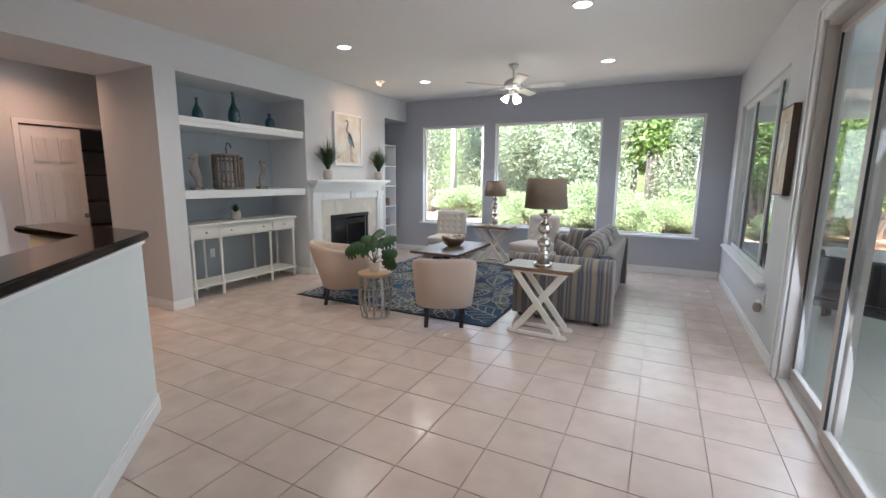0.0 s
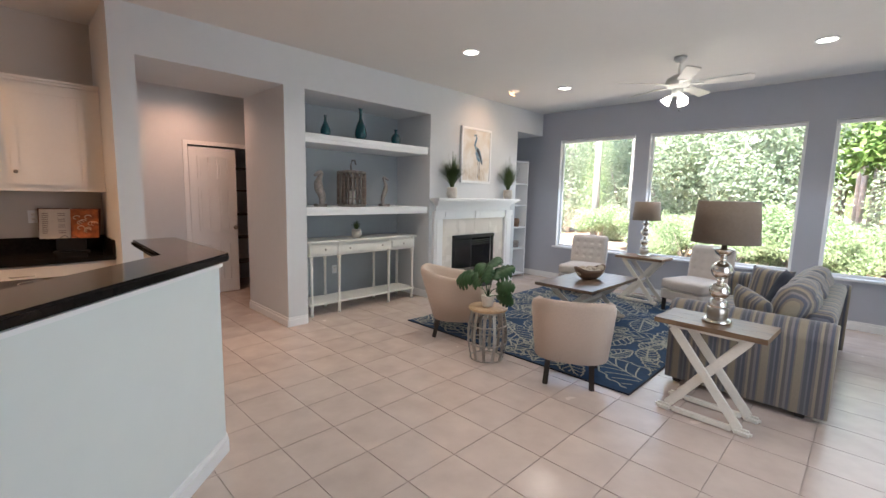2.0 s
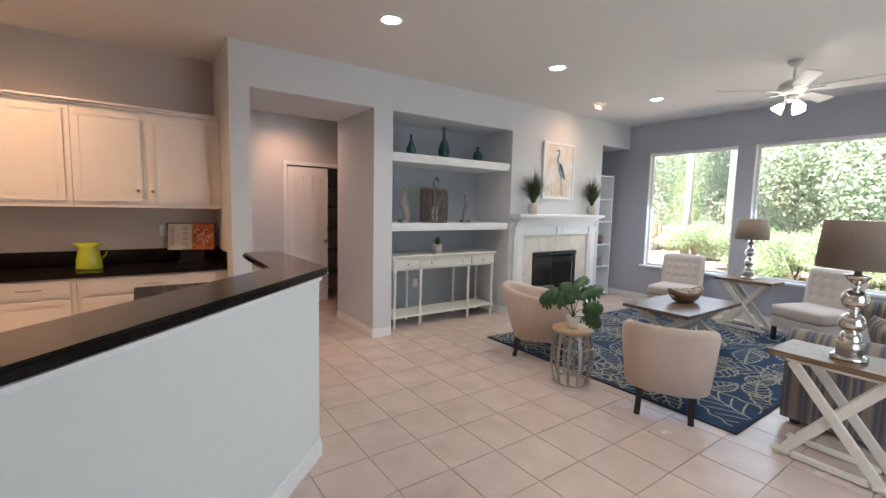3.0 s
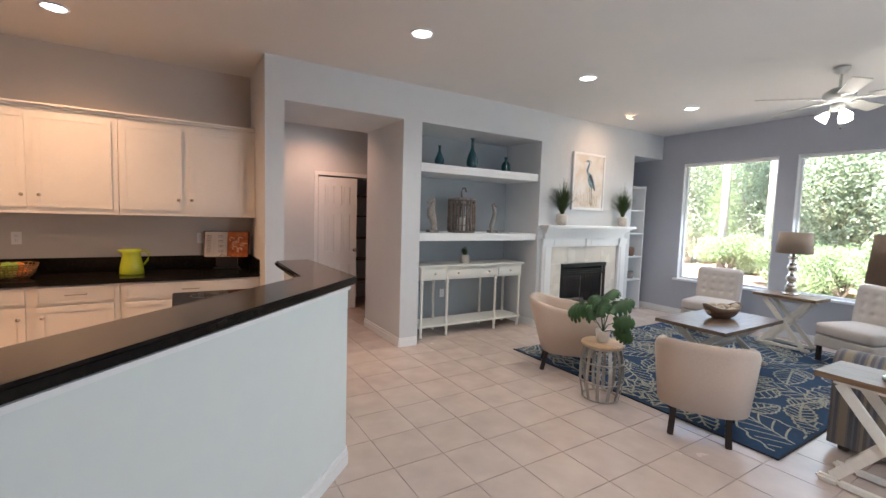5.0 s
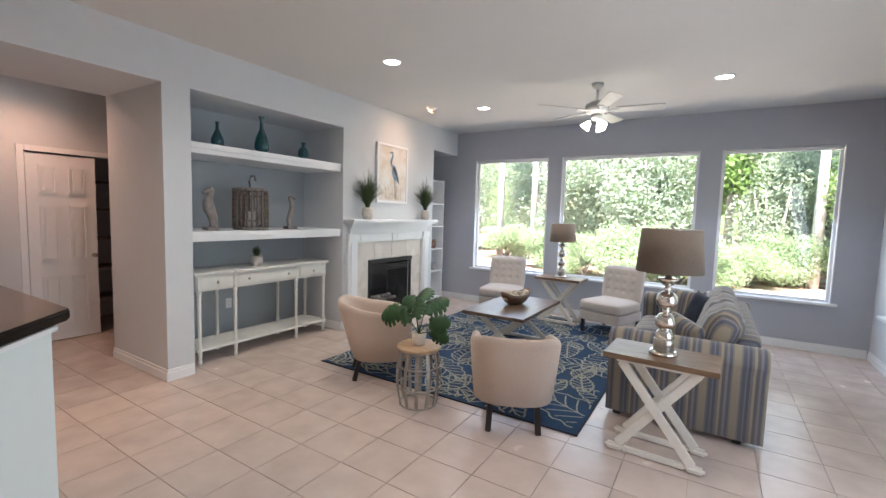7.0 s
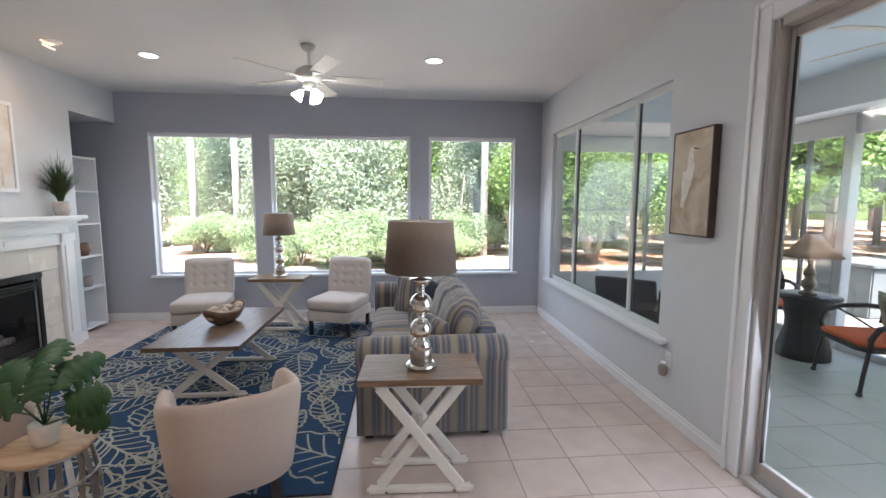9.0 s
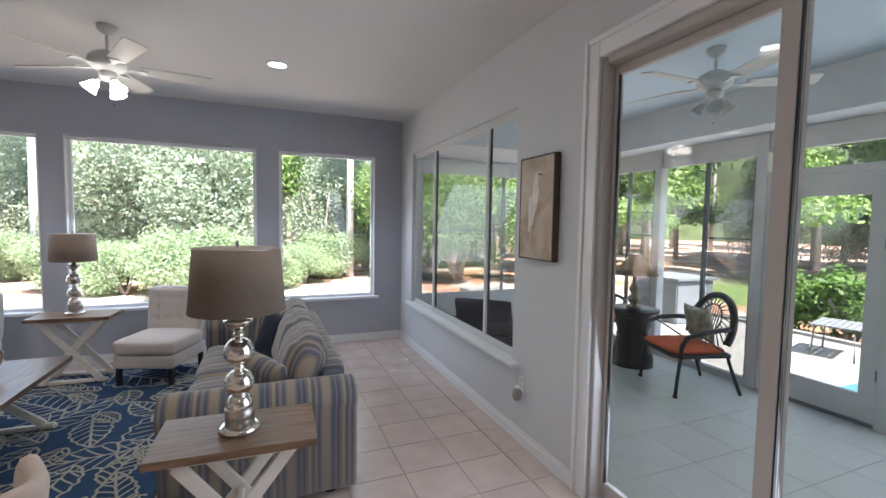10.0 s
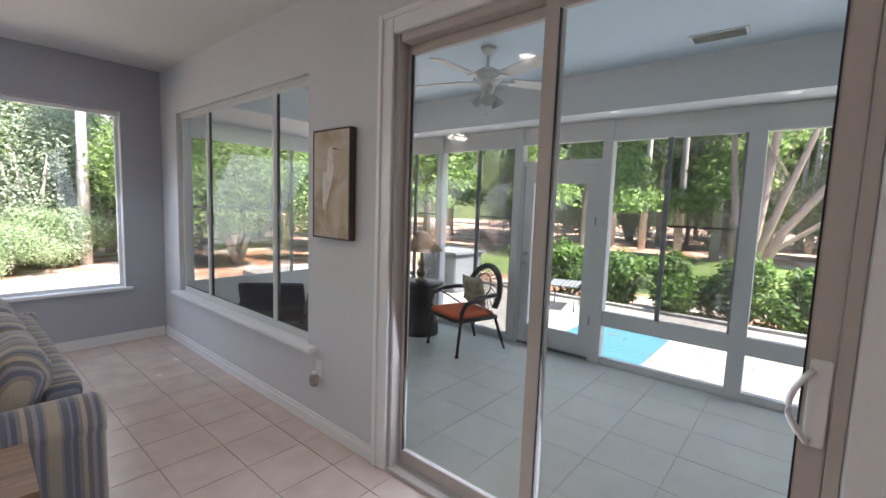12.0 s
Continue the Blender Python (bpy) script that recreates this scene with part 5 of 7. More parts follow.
# console table with drawers in the recess
def console():
    c = thing("console_table", "cream painted console table with three drawers and lower shelf", "table", (-5.13, 7.20, 0))
    X0, X1, Y, H = -0.18, 0.22, 0.84, 0.93
    M = M_CREAMWOOD
    part("tabletop", B(X0 - 0.015, X1 + 0.02, -Y - 0.02, Y + 0.02, H - 0.025, H, 0.006), M, c)
    part("apron", B(X0, X1 - 0.012, -Y + 0.01, Y - 0.01, H - 0.19, H - 0.0255, 0.003), M, c)
    part("breakfront_top", B(X1 - 0.1, X1 + 0.045, -0.44, 0.40, H - 0.024, H + 0.001, 0.006), M, c)
    part("lower_shelf", B(X0, X1, -Y, Y, 0.135, 0.16, 0.004), M, c)
    for a, b, kn in ((-0.80, -0.46, 1), (-0.41, 0.36, 2), (0.41, 0.80, 1)):
        d = part("drawer_front", B(X1 - 0.0115, X1 + 0.004, a, b, H - 0.165, H - 0.045, 0.004), M, c)
        part("drawer_bead", B(X1 + 0.0045, X1 + 0.008, a + 0.015, b - 0.015, H - 0.15, H - 0.06, 0.002), M, d)
        for j in range(kn):
            y = (a + b) / 2 if kn == 1 else (a + 0.13 if j == 0 else b - 0.13)
            k = part("knob", lathe(bmesh.new(), [(0, 0), (0.005, 0), (0.006, 0.01), (0.014, 0.016), (0.012, 0.024), (0, 0.026)], 12), M_STEEL, d, "small bronze knob")
            k.matrix_basis = pose(X1 + 0.0085, y, H - 0.105, 0, 90, 0)
    prof = [(0.016, 0.0), (0.020, 0.03), (0.014, 0.05), (0.022, 0.135), (0.022, 0.165), (0.018, 0.18), (0.024, 0.20), (0.015, 0.22), (0.017, 0.45), (0.019, 0.62), (0.013, 0.64), (0.024, 0.66), (0.015, 0.68), (0.022, 0.70), (0.022, H - 0.19)]
    for x in (X0 + 0.03, X1 - 0.02):
        for y in (-0.80, -0.42, 0.37, 0.80):
            part("turned_leg", lathe(bmesh.new(), prof, 14, (x, y, 0.001)), M, c)
    for y in (-0.80, -0.42, 0.37, 0.80):
        part("corner_post", B(X1 - 0.045, X1 + 0.003, y - 0.022, y + 0.022, H - 0.185, H - 0.027, 0.003), M, c)


M_CREAMWOOD = mat("cream_distressed_paint", (0.72, 0.71, 0.66), 0.5, noise_scale=8, vary=0.06, bump=0.25)
console()


def blades(n, h, spread, w, seed, droop=0.25):
    """A tuft of narrow arching blades."""
    rnd = random.Random(seed)
    bm = bmesh.new()
    for _ in range(n):
        a, tilt = rnd.uniform(0, 2 * math.pi), rnd.random() ** 0.7
        hh, sp = h * rnd.uniform(0.55, 1.0) * (1 - 0.25 * tilt), spread * tilt
        r0 = 0.02 * rnd.random()
        s = Vector((-math.sin(a), math.cos(a), 0)) * w / 2
        prev = None
        for i in range(5):
            t = i / 4
            rr = r0 + sp * t ** 1.7
            p = Vector((rr * math.cos(a), rr * math.sin(a), hh * (t - droop * tilt * t * t)))
            k = 1 - t * 0.93
            cur = (bm.verts.new(p - s * k), bm.verts.new(p + s * k))
            if prev:
                bm.faces.new((prev[0], prev[1], cur[1], cur[0])).smooth = True
            prev = cur
    return bm


M_SILVERPOT = mat("grey_striped_ceramic", (0.52, 0.48, 0.43), 0.35, noise_scale=30, vary=0.2)


def grass_pot(at, h, r, ph, n, seed, label):
    p = thing("potted_grass", label, "plant", at)
    part("pot", lathe(bmesh.new(), [(0.0, 0.0), (r * 0.75, 0.0), (r, ph * 0.35), (r * 0.95, ph * 0.85), (r * 0.8, ph), (r * 0.72, ph), (r * 0.7, ph - 0.01), (0, ph - 0.01)], 26), M_SILVERPOT, p)
    b = part("grass_blades", blades(n, h, h * 0.46, 0.014 if h > 0.2 else 0.007, seed), M_GRASSY, p)
    tagged(b, kind="stuff")
    b.matrix_basis = pose(0, 0, ph - 0.012)


grass_pot((-4.64, 8.51, 1.476), 0.60, 0.08, 0.16, 420, 1, "spiky green grass in a striped grey pot on the mantel")
grass_pot((-4.64, 9.885, 1.476), 0.58, 0.08, 0.15, 380, 2, "spiky olive grass in a small grey pot on the mantel")
grass_pot((-5.05, 7.12, 0.932), 0.15, 0.068, 0.115, 320, 3, "short green grass in a silver pot on the console")


def vase(y, h, k, label):
    pr = {0: [(0, 0), (0.045, 0), (0.062, 0.05), (0.06, 0.09), (0.035, 0.15), (0.016, 0.19), (0.015, 0.245), (0.022, 0.262), (0.012, 0.26), (0.01, 0.2), (0, 0.19)],
          1: [(0, 0), (0.05, 0), (0.075, 0.06), (0.078, 0.11), (0.06, 0.19), (0.028, 0.26), (0.02, 0.30), (0.02, 0.39), (0.034, 0.41), (0.03, 0.412), (0.014, 0.38), (0, 0.3)],
          2: [(0, 0), (0.06, 0), (0.066, 0.02), (0.064, 0.11), (0.045, 0.145), (0.018, 0.165), (0.018, 0.195), (0.03, 0.215), (0.026, 0.216), (0.012, 0.19), (0, 0.17)]}[k]
    single("vase", lathe(bmesh.new(), pr, 32), M_TEAL, label, "vase", (-5.02, y, 2.186), 0, "teal vases on the top shelf")


vase(6.66, 0.26, 0, "slim-necked dark teal glass vase on the top shelf")
vase(7.17, 0.41, 1, "tall dark teal glass vase on the top shelf")
vase(7.75, 0.22, 2, "squat dark teal glass bottle on the top shelf")


M_CARVED = mat("grey_brown_carved_stone", (0.24, 0.215, 0.20), 0.85, noise_scale=30, vary=0.4, bump=0.6)


def seahorse(y, h, flip, label, slim=1.0):
    bm = bmesh.new()
    pts, rad = [], []
    for i in range(22):
        t = i / 21
        pts.append(Vector((0, flip * 0.026 * math.sin(t * 6.3 + 0.5), 0.03 + t * h * 0.86)))
        rad.append(0.030 + 0.020 * math.sin(math.pi * min(1, t * 1.1)) + (0.008 if 0.45 < t < 0.8 else 0) + 0.002 * (i % 2))
    for i in range(5):
        pts.append(Vector((0, flip * (-0.0 - 0.02 * i), 0.03 + h * 0.86 + 0.02 * (1 - i / 2.2))))
        rad.append(0.034 - 0.005 * i)
    rings = []
    for i, (p, r) in enumerate(zip(pts, [q * slim for q in rad])):
        d = (pts[min(i + 1, len(pts) - 1)] - pts[max(0, i - 1)]).normalized()
        u = Vector((1, 0, 0))
        v = d.cross(u).normalized()
        rings.append([bm.verts.new(p + r * 0.8 * math.cos(2 * math.pi * k / 12) * u + r * math.sin(2 * math.pi * k / 12) * v) for k in range(12)])
    for a, b in zip(rings, rings[1:]):
        for k in range(12):
            bm.faces.new((a[k], a[(k + 1) % 12], b[(k + 1) % 12], b[k])).smooth = True
    bm.faces.new(rings[0])
    bm.faces.new(rings[-1])
    box(bm, -0.05, 0.05, -0.065, 0.065, 0, 0.035, 0.004)
    single("statue", bm, M_CARVED, label, "statue", (-5.0, y, 1.346), 0, "carved shelf statues")


seahorse(6.57, 0.42, 1, "grey carved stone seahorse figure beside the lantern")
seahorse(7.54, 0.40, -1, "slim grey carved stone seahorse figure on the middle shelf", 0.62)


def lantern():
    l = thing("lattice_lantern", "large weathered wooden lattice lantern on the middle shelf", "lantern", (-5.04, 7.04, 1.346), 8)
    R, H = 0.18, 0.45
    part("base", lathe(bmesh.new(), [(0, 0), (R, 0), (R, 0.03), (0, 0.03)], 24), M_GREYWOOD, l)
    part("lid", lathe(bmesh.new(), [(0, H - 0.03), (R + 0.005, H - 0.03), (R + 0.005, H), (R * 0.5, H + 0.012), (0, H + 0.012)], 24), M_GREYWOOD, l)
    rl = random.Random(5)
    for k in range(20):
        a = 2 * math.pi * k / 20
        r_, w_ = R * (0.97 + 0.02 * rl.random()), 0.010 + 0.007 * rl.random()
        pts = [(0.004 * rl.uniform(-1, 1), 0.005 * rl.uniform(-1, 1), 0.03 + (H - 0.065) * q / 6) for q in range(7)]
        p = part("slat", tube(bmesh.new(), pts, w_, 7), M_GREYWOOD2 if k % 3 else M_GREYWOOD, l)
        p.matrix_basis = pose(r_ * math.cos(a), r_ * math.sin(a), 0, 0, 0, math.degrees(a))
    for z in (0.10, 0.23, 0.37):
        part("hoop", tube(bmesh.new(), [((R - 0.018) * math.cos(a * math.pi / 16), (R - 0.018) * math.sin(a * math.pi / 16), z) for a in range(32)], 0.008, 6, True), M_GREYWOOD2, l)
    part("handle", tube(bmesh.new(), [(0, 0.0, H + 0.005), (0, -0.012, H + 0.08), (0, 0.012, H + 0.14), (0, 0.055, H + 0.145), (0, 0.075, H + 0.09)], 0.011, 8), M_GREYWOOD, l)
    part("candle", lathe(bmesh.new(), [(0, 0.03), (0.045, 0.03), (0.045, 0.2), (0, 0.2)], 18), M_CREAM, l, "cream pillar candle")


M_GREYWOOD2 = wood_mat("brown_grey_wood", (0.10, 0.07, 0.055), (0.22, 0.17, 0.14), 0.8, "Y")
lantern()


# framed heron print over the mantel and heron canvas by the window
def flat_poly(bm, pts, z=0.0):
    bm.faces.new([bm.verts.new((x, z, y)) for x, y in pts])
    return bm


def ribbon(pts, w0, w1, z, taper=True):
    bm = bmesh.new()
    P = [Vector((x, 0, y)) for x, y in pts]
    prev = None
    for i, p in enumerate(P):
        d = (P[min(i + 1, len(P) - 1)] - P[max(0, i - 1)]).normalized()
        nrm = Vector((-d.z, 0, d.x)) * (w0 + (w1 - w0) * i / (len(P) - 1)) / 2
        cur = (bm.verts.new(p - nrm + Vector((0, z, 0))), bm.verts.new(p + nrm + Vector((0, z, 0))))
        if prev:
            bm.faces.new((prev[0], prev[1], cur[1], cur[0]))
        prev = cur
    return bm


def wash_mat(name, c1, c2, scale):
    m = mat(name, c1, 0.6)
    nt = m.node_tree
    tc, n, cr = nt.nodes.new("ShaderNodeTexCoord"), nt.nodes.new("ShaderNodeTexNoise"), nt.nodes.new("ShaderNodeValToRGB")
    n.inputs["Scale"].default_value, n.inputs["Detail"].default_value, n.inputs["Distortion"].default_value = scale, 6, 0.6
    cr.color_ramp.elements[0].position, cr.color_ramp.elements[0].color = 0.38, (*c1, 1)
    cr.color_ramp.elements[1].position, cr.color_ramp.elements[1].color = 0.62, (*c2, 1)
    nt.links.new(tc.outputs["Object"], n.inputs["Vector"])
    nt.links.new(n.outputs[0], cr.inputs[0])
    nt.links.new(cr.outputs[0], nt.nodes["Principled BSDF"].inputs["Base Color"])
    return m


M_HERON = wash_mat("blue_grey_bird_wash", (0.09, 0.19, 0.27), (0.34, 0.41, 0.44), 14)
M_PAPER = wash_mat("cream_print_wash", (0.66, 0.59, 0.51), (0.74, 0.72, 0.69), 5)
M_INK = mat("dark_ink", (0.05, 0.05, 0.06), 0.7)
M_REED = wash_mat("tan_reed_wash", (0.46, 0.34, 0.22), (0.60, 0.50, 0.38), 20)


def heron(parent, s, ox, oz, body, sg=1):
    P = lambda pts: [(ox + sg * x * s, oz + y * s) for x, y in pts]
    part("bird_neck", ribbon(P([(-0.10, 0.36), (-0.06, 0.37), (-0.035, 0.33), (-0.06, 0.27), (-0.075, 0.22), (-0.045, 0.17), (-0.02, 0.12)]), 0.03 * s, 0.05 * s, -0.0012), body, parent)
    part("bird_bill", ribbon(P([(-0.16, 0.345), (-0.10, 0.362)]), 0.004, 0.018 * s, -0.0016), M_REED, parent)
    part("bird_crest", ribbon(P([(-0.08, 0.375), (-0.03, 0.372), (0.01, 0.35)]), 0.010 * s, 0.003, -0.002), M_INK, parent)
    bm = flat_poly(bmesh.new(), P([(-0.06, 0.16), (-0.03, 0.20), (0.03, 0.17), (0.08, 0.09), (0.11, 0.0), (0.12, -0.07), (0.07, -0.03), (0.02, -0.02), (-0.03, 0.02), (-0.06, 0.09)]), -0.0014)
    part("bird_body", bm, body, parent)
    part("bird_wing", ribbon(P([(-0.02, 0.16), (0.03, 0.10), (0.07, 0.02), (0.10, -0.06)]), 0.05 * s, 0.015 * s, -0.002), M_INK if body is M_HERON else body, parent)
    for x in (0.0, 0.035):
        part("bird_leg", ribbon(P([(x, -0.01), (x + 0.015, -0.12), (x + 0.005, -0.27)]), 0.012 * s, 0.008 * s, -0.0012), M_INK, parent)


def framed_print():
    f = thing("framed_heron_print", "white-framed heron print hanging above the fireplace mantel", "picture", (WX + 0.03, 9.145, 1.715), 90)
    w, h = 0.357, 0.85
    for q in ((-w, w, 0, 0.035), (-w, w, h - 0.035, h), (-w, -w + 0.035, 0.035, h - 0.035), (w - 0.035, w, 0.035, h - 0.035)):
        part("frame", B(q[0], q[1], -0.01, 0.028, q[2], q[3], 0.004), M_TRIM, f)
    part("print_sheet", B(-w + 0.035, w - 0.035, 0.004, 0.026, 0.035, h - 0.035), M_PAPER, f, "cream watercolour print sheet")

    heron_parent = part("backing_mat", B(-w + 0.036, w - 0.036, 0.0025, 0.0038, 0.036, h - 0.036), M_PAPER, f)

    heron(heron_parent, 1.02, 0.03, 0.36, M_HERON)
    rnd = random.Random(6)
    for k in range(22):
        x = rnd.uniform(-0.24, 0.24)
        part("reed", ribbon([(x, 0.06), (x + rnd.uniform(-0.03, 0.03), 0.06 + rnd.uniform(0.08, 0.14)), (x + rnd.uniform(-0.07, 0.07), 0.08 + rnd.uniform(0.12, 0.26))], 0.010, 0.002, -0.0004 - 0.00005 * k), M_REED, heron_parent)


framed_print()


def canvas():
    c = thing("heron_canvas", "tan canvas of a white heron in thin dark frame", "picture", (EX - 0.005, 7.68, 1.42), -90)
    w, h = 0.19, 0.69
    M_SIDE = mat("dark_brown_frame", (0.07, 0.045, 0.035), 0.5, noise_scale=8, vary=0.2)
    for q in ((-w - 0.012, w + 0.012, -0.012, 0), (-w - 0.012, w + 0.012, h, h + 0.012), (-w - 0.012, -w - 0.0005, 0, h), (w + 0.0005, w + 0.012, 0, h)):
        part("frame", B(q[0], q[1], -0.05, 0.0, q[2], q[3], 0.002), M_SIDE, c)
    cv = part("canvas", B(-w, w, -0.046, -0.004, 0, h), wash_mat("tan_canvas_wash", (0.36, 0.27, 0.18), (0.56, 0.48, 0.38), 4), c, "tan painted canvas")


    sub = part("canvas_face", B(-w + 0.001, w - 0.001, -0.0475, -0.0465, 0.001, h - 0.001), bpy.data.materials["tan_canvas_wash"], c)
    M_W = wash_mat("white_bird_wash", (0.55, 0.50, 0.43), (0.70, 0.67, 0.62), 12)
    P = lambda pts: [(x, y) for x, y in pts]
    part("bird_neck", ribbon([(0.03, 0.58), (0.0, 0.57), (-0.01, 0.52), (0.0, 0.46), (-0.02, 0.40), (-0.04, 0.34)], 0.03, 0.10, -0.0480), M_W, sub)
    part("bird_body", ribbon([(-0.03, 0.42), (-0.045, 0.34), (-0.055, 0.26), (-0.075, 0.18)], 0.12, 0.03, -0.0484), M_W, sub)
    part("bird_bill", ribbon([(0.02, 0.575), (0.085, 0.565)], 0.012, 0.003, -0.0484), M_INK, sub)
    for x in (-0.06, -0.045):
        part("bird_leg", ribbon([(x, 0.22), (x - 0.01, 0.12), (x, 0.06)], 0.006, 0.005, -0.0488), M_REED, sub)


canvas()


# ceiling lights and fan
M_DARKTRIM = mat("downlight_reflector", (0.75, 0.74, 0.72), 0.3)


def downlight(x, y, z, power, colour, spot=True, label="lit round recessed downlight with white trim ring"):
    d = thing("downlight", label, "ceiling light", (x, y, z), 0, "recessed downlights")
    part("trim_ring", tube(bmesh.new(), [(0.085 * math.cos(a * math.pi / 20), 0.085 * math.sin(a * math.pi / 20), -0.003) for a in range(40)], 0.010, 8, True), M_TRIM, d)
    part("lens", lathe(bmesh.new(), [(0.0, -0.006), (0.07, -0.006), (0.076, -0.002), (0.076, -0.0005), (0, -0.0005)], 28), M_CANGLOW, d, "glowing frosted lens")
    lp = new("downlight_lamp", bpy.data.lights.new("downlight_lamp", "SPOT"))
    lp.data.energy, lp.data.color, lp.data.spot_size, lp.data.spot_blend, lp.data.shadow_soft_size = power, colour, radians(150), 0.9, 0.06
    lp.matrix_world = pose(x, y, z - 0.03)


WARM, SOFT = (1.0, 0.55, 0.29), (1.0, 0.93, 0.85)
# (-0.68, 5.4) is an unseen light, added to mirror the west row
for x, y in ((-3.44, 7.50), (-3.46, 9.52), (-0.68, 7.38), (-0.68, 9.40), (-3.49, 5.54), (-0.68, 5.4)):
    downlight(x, y, CZ, 11 if x < -3 else 6 if y > 6 else 3, SOFT)
# the last two are unseen, added to brighten the kitchen cabinets
for x, y in ((-4.72, 3.04), (-4.72, 1.4), (-2.9, 2.2)):
    downlight(x, y, CZ, 14 if y > 3 else 27, WARM)
downlight(-6.35, 5.55, 2.92, 10, (1.0, 0.55, 0.36))
e = thing("eyeball_light", "warm tilted eyeball ceiling light aimed at the print", "ceiling light", (-4.12, 9.22, CZ))
part("trim_ring", tube(bmesh.new(), [(0.075 * math.cos(a * math.pi / 16), 0.075 * math.sin(a * math.pi / 16), -0.003) for a in range(32)], 0.009, 8, True), M_TRIM, e)
o = part("eyeball", lathe(bmesh.new(), [(0.062 * math.sin(math.pi * i / 16), -0.05 * math.sin(math.pi / 2 + 0) * math.cos(math.pi * i / 16) + 0.03) for i in range(1, 9)], 20), M_TRIM, e)
o.matrix_basis = pose(0, 0, -0.015)
o = part("lens", lathe(bmesh.new(), [(0, -0.004), (0.045, -0.004), (0.045, 0), (0, 0)], 20), glow("warm_bulb_glow", (1.0, 0.6, 0.3), 1.6), e, "warm glowing bulb face")
o.matrix_basis = pose(-0.02, 0, -0.052, 0, 25, 0)
lp = new("eyeball_lamp", bpy.data.lights.new("eyeball_lamp", "SPOT"))
lp.data.energy, lp.data.color, lp.data.spot_size, lp.data.spot_blend, lp.data.shadow_soft_size = 2.8, (1.0, 0.64, 0.40), radians(130), 1.0, 0.05
lp.matrix_world = look((-4.15, 9.22, CZ - 0.09), (-4.76, 9.18, 2.2))


def ceiling_fan(at, turn, rod, lit, label, metal, R=0.68):
    f = thing("ceiling_fan", label, "ceiling fan", at, turn)
    part("canopy", lathe(bmesh.new(), [(0.0, -0.001), (0.065, -0.001), (0.06, -0.03), (0.03, -0.06), (0.018, -0.065), (0, -0.065)], 28), metal, f)
    part("downrod", lathe(bmesh.new(), [(0.012, -0.06), (0.012, -rod)], 12), metal, f)
    z = -rod
    part("motor_housing", lathe(bmesh.new(), [(0.02, z + 0.01), (0.06, z), (0.11, z - 0.03), (0.125, z - 0.06), (0.12, z - 0.10), (0.08, z - 0.13), (0.05, z - 0.14), (0.0, z - 0.14)], 36), metal, f)
    part("switch_housing", lathe(bmesh.new(), [(0.05, z - 0.14), (0.06, z - 0.155), (0.055, z - 0.19), (0.03, z - 0.205), (0, z - 0.205)], 24), metal, f)
    for k in range(5):
        a = 72 * k
        br = part("blade_arm", prism(bmesh.new(), [(0.09, -0.02), (0.16, -0.012), (0.22, -0.045), (0.24, -0.03), (0.24, 0.03), (0.22, 0.045), (0.16, 0.012), (0.09, 0.02)], z - 0.108, z - 0.10), metal, f)
        br.matrix_basis = pose(0, 0, 0, 0, 0, a)
        pts = [(0.2, -0.055), (R - 0.03, -0.070), (R - 0.005, -0.060), (R, 0.0), (R - 0.005, 0.060), (R - 0.03, 0.070), (0.2, 0.055)]
        bl = part("blade", prism(bmesh.new(), pts, -0.004, 0.004), M_BLADE, f)
        bl.matrix_basis = pose(0, 0, z - 0.094, 0, 0, a) @ pose(0, 0, 0, -13, 0, 0)
    for k in range(3):
        a = 120 * k + 65
        q = pose(0, 0, z - 0.185, 0, 0, a) @ pose(0.05, 0, -0.01, 0, -38, 0)
        arm = part("light_arm", tube(bmesh.new(), [(0, 0, 0.0), (0.0, 0, -0.03)], 0.014, 10), metal, f)
        arm.matrix_basis = q
        bm = lathe(bmesh.new(), [(0.02, -0.03), (0.03, -0.045), (0.040, -0.075), (0.052, -0.105), (0.056, -0.112)], 20)
        bmesh.ops.solidify(bm, geom=bm.faces[:], thickness=0.002)
        sh = part("glass_shade", bm, M_BULB if lit else M_FROST, f, "frosted tulip glass shade")
        sh.matrix_basis = q
    part("pull_chain", tube(bmesh.new(), [(0.03, 0, z - 0.2), (0.03, 0, z - 0.36)], 0.0015, 5), metal, f)
    part("chain_pull", lathe(bmesh.new(), [(0, -0.012), (0.006, 0), (0, 0.012)], 8, (0.03, 0, z - 0.37)), M_DARKWOOD, f)
    if lit:
        lp = new("fan_lamp", bpy.data.lights.new("fan_lamp", "POINT"))
        lp.data.energy, lp.data.color, lp.data.shadow_soft_size = 0.09, SOFT, 0.1
        lp.matrix_world = pose(at[0], at[1], at[2] - rod - 0.40)


M_BLADE = mat("off_white_fan_blade", (0.60, 0.58, 0.53), 0.5, noise_scale=5, vary=0.04)
M_FROST = mat("frosted_glass_shade", (0.72, 0.74, 0.72), 0.4)
M_FANMETAL = mat("white_fan_enamel", (0.60, 0.60, 0.57), 0.35)
ceiling_fan((-1.85, 9.10, CZ), 10, 0.19, True, "white five-blade ceiling fan with three lit frosted shades", M_FANMETAL)


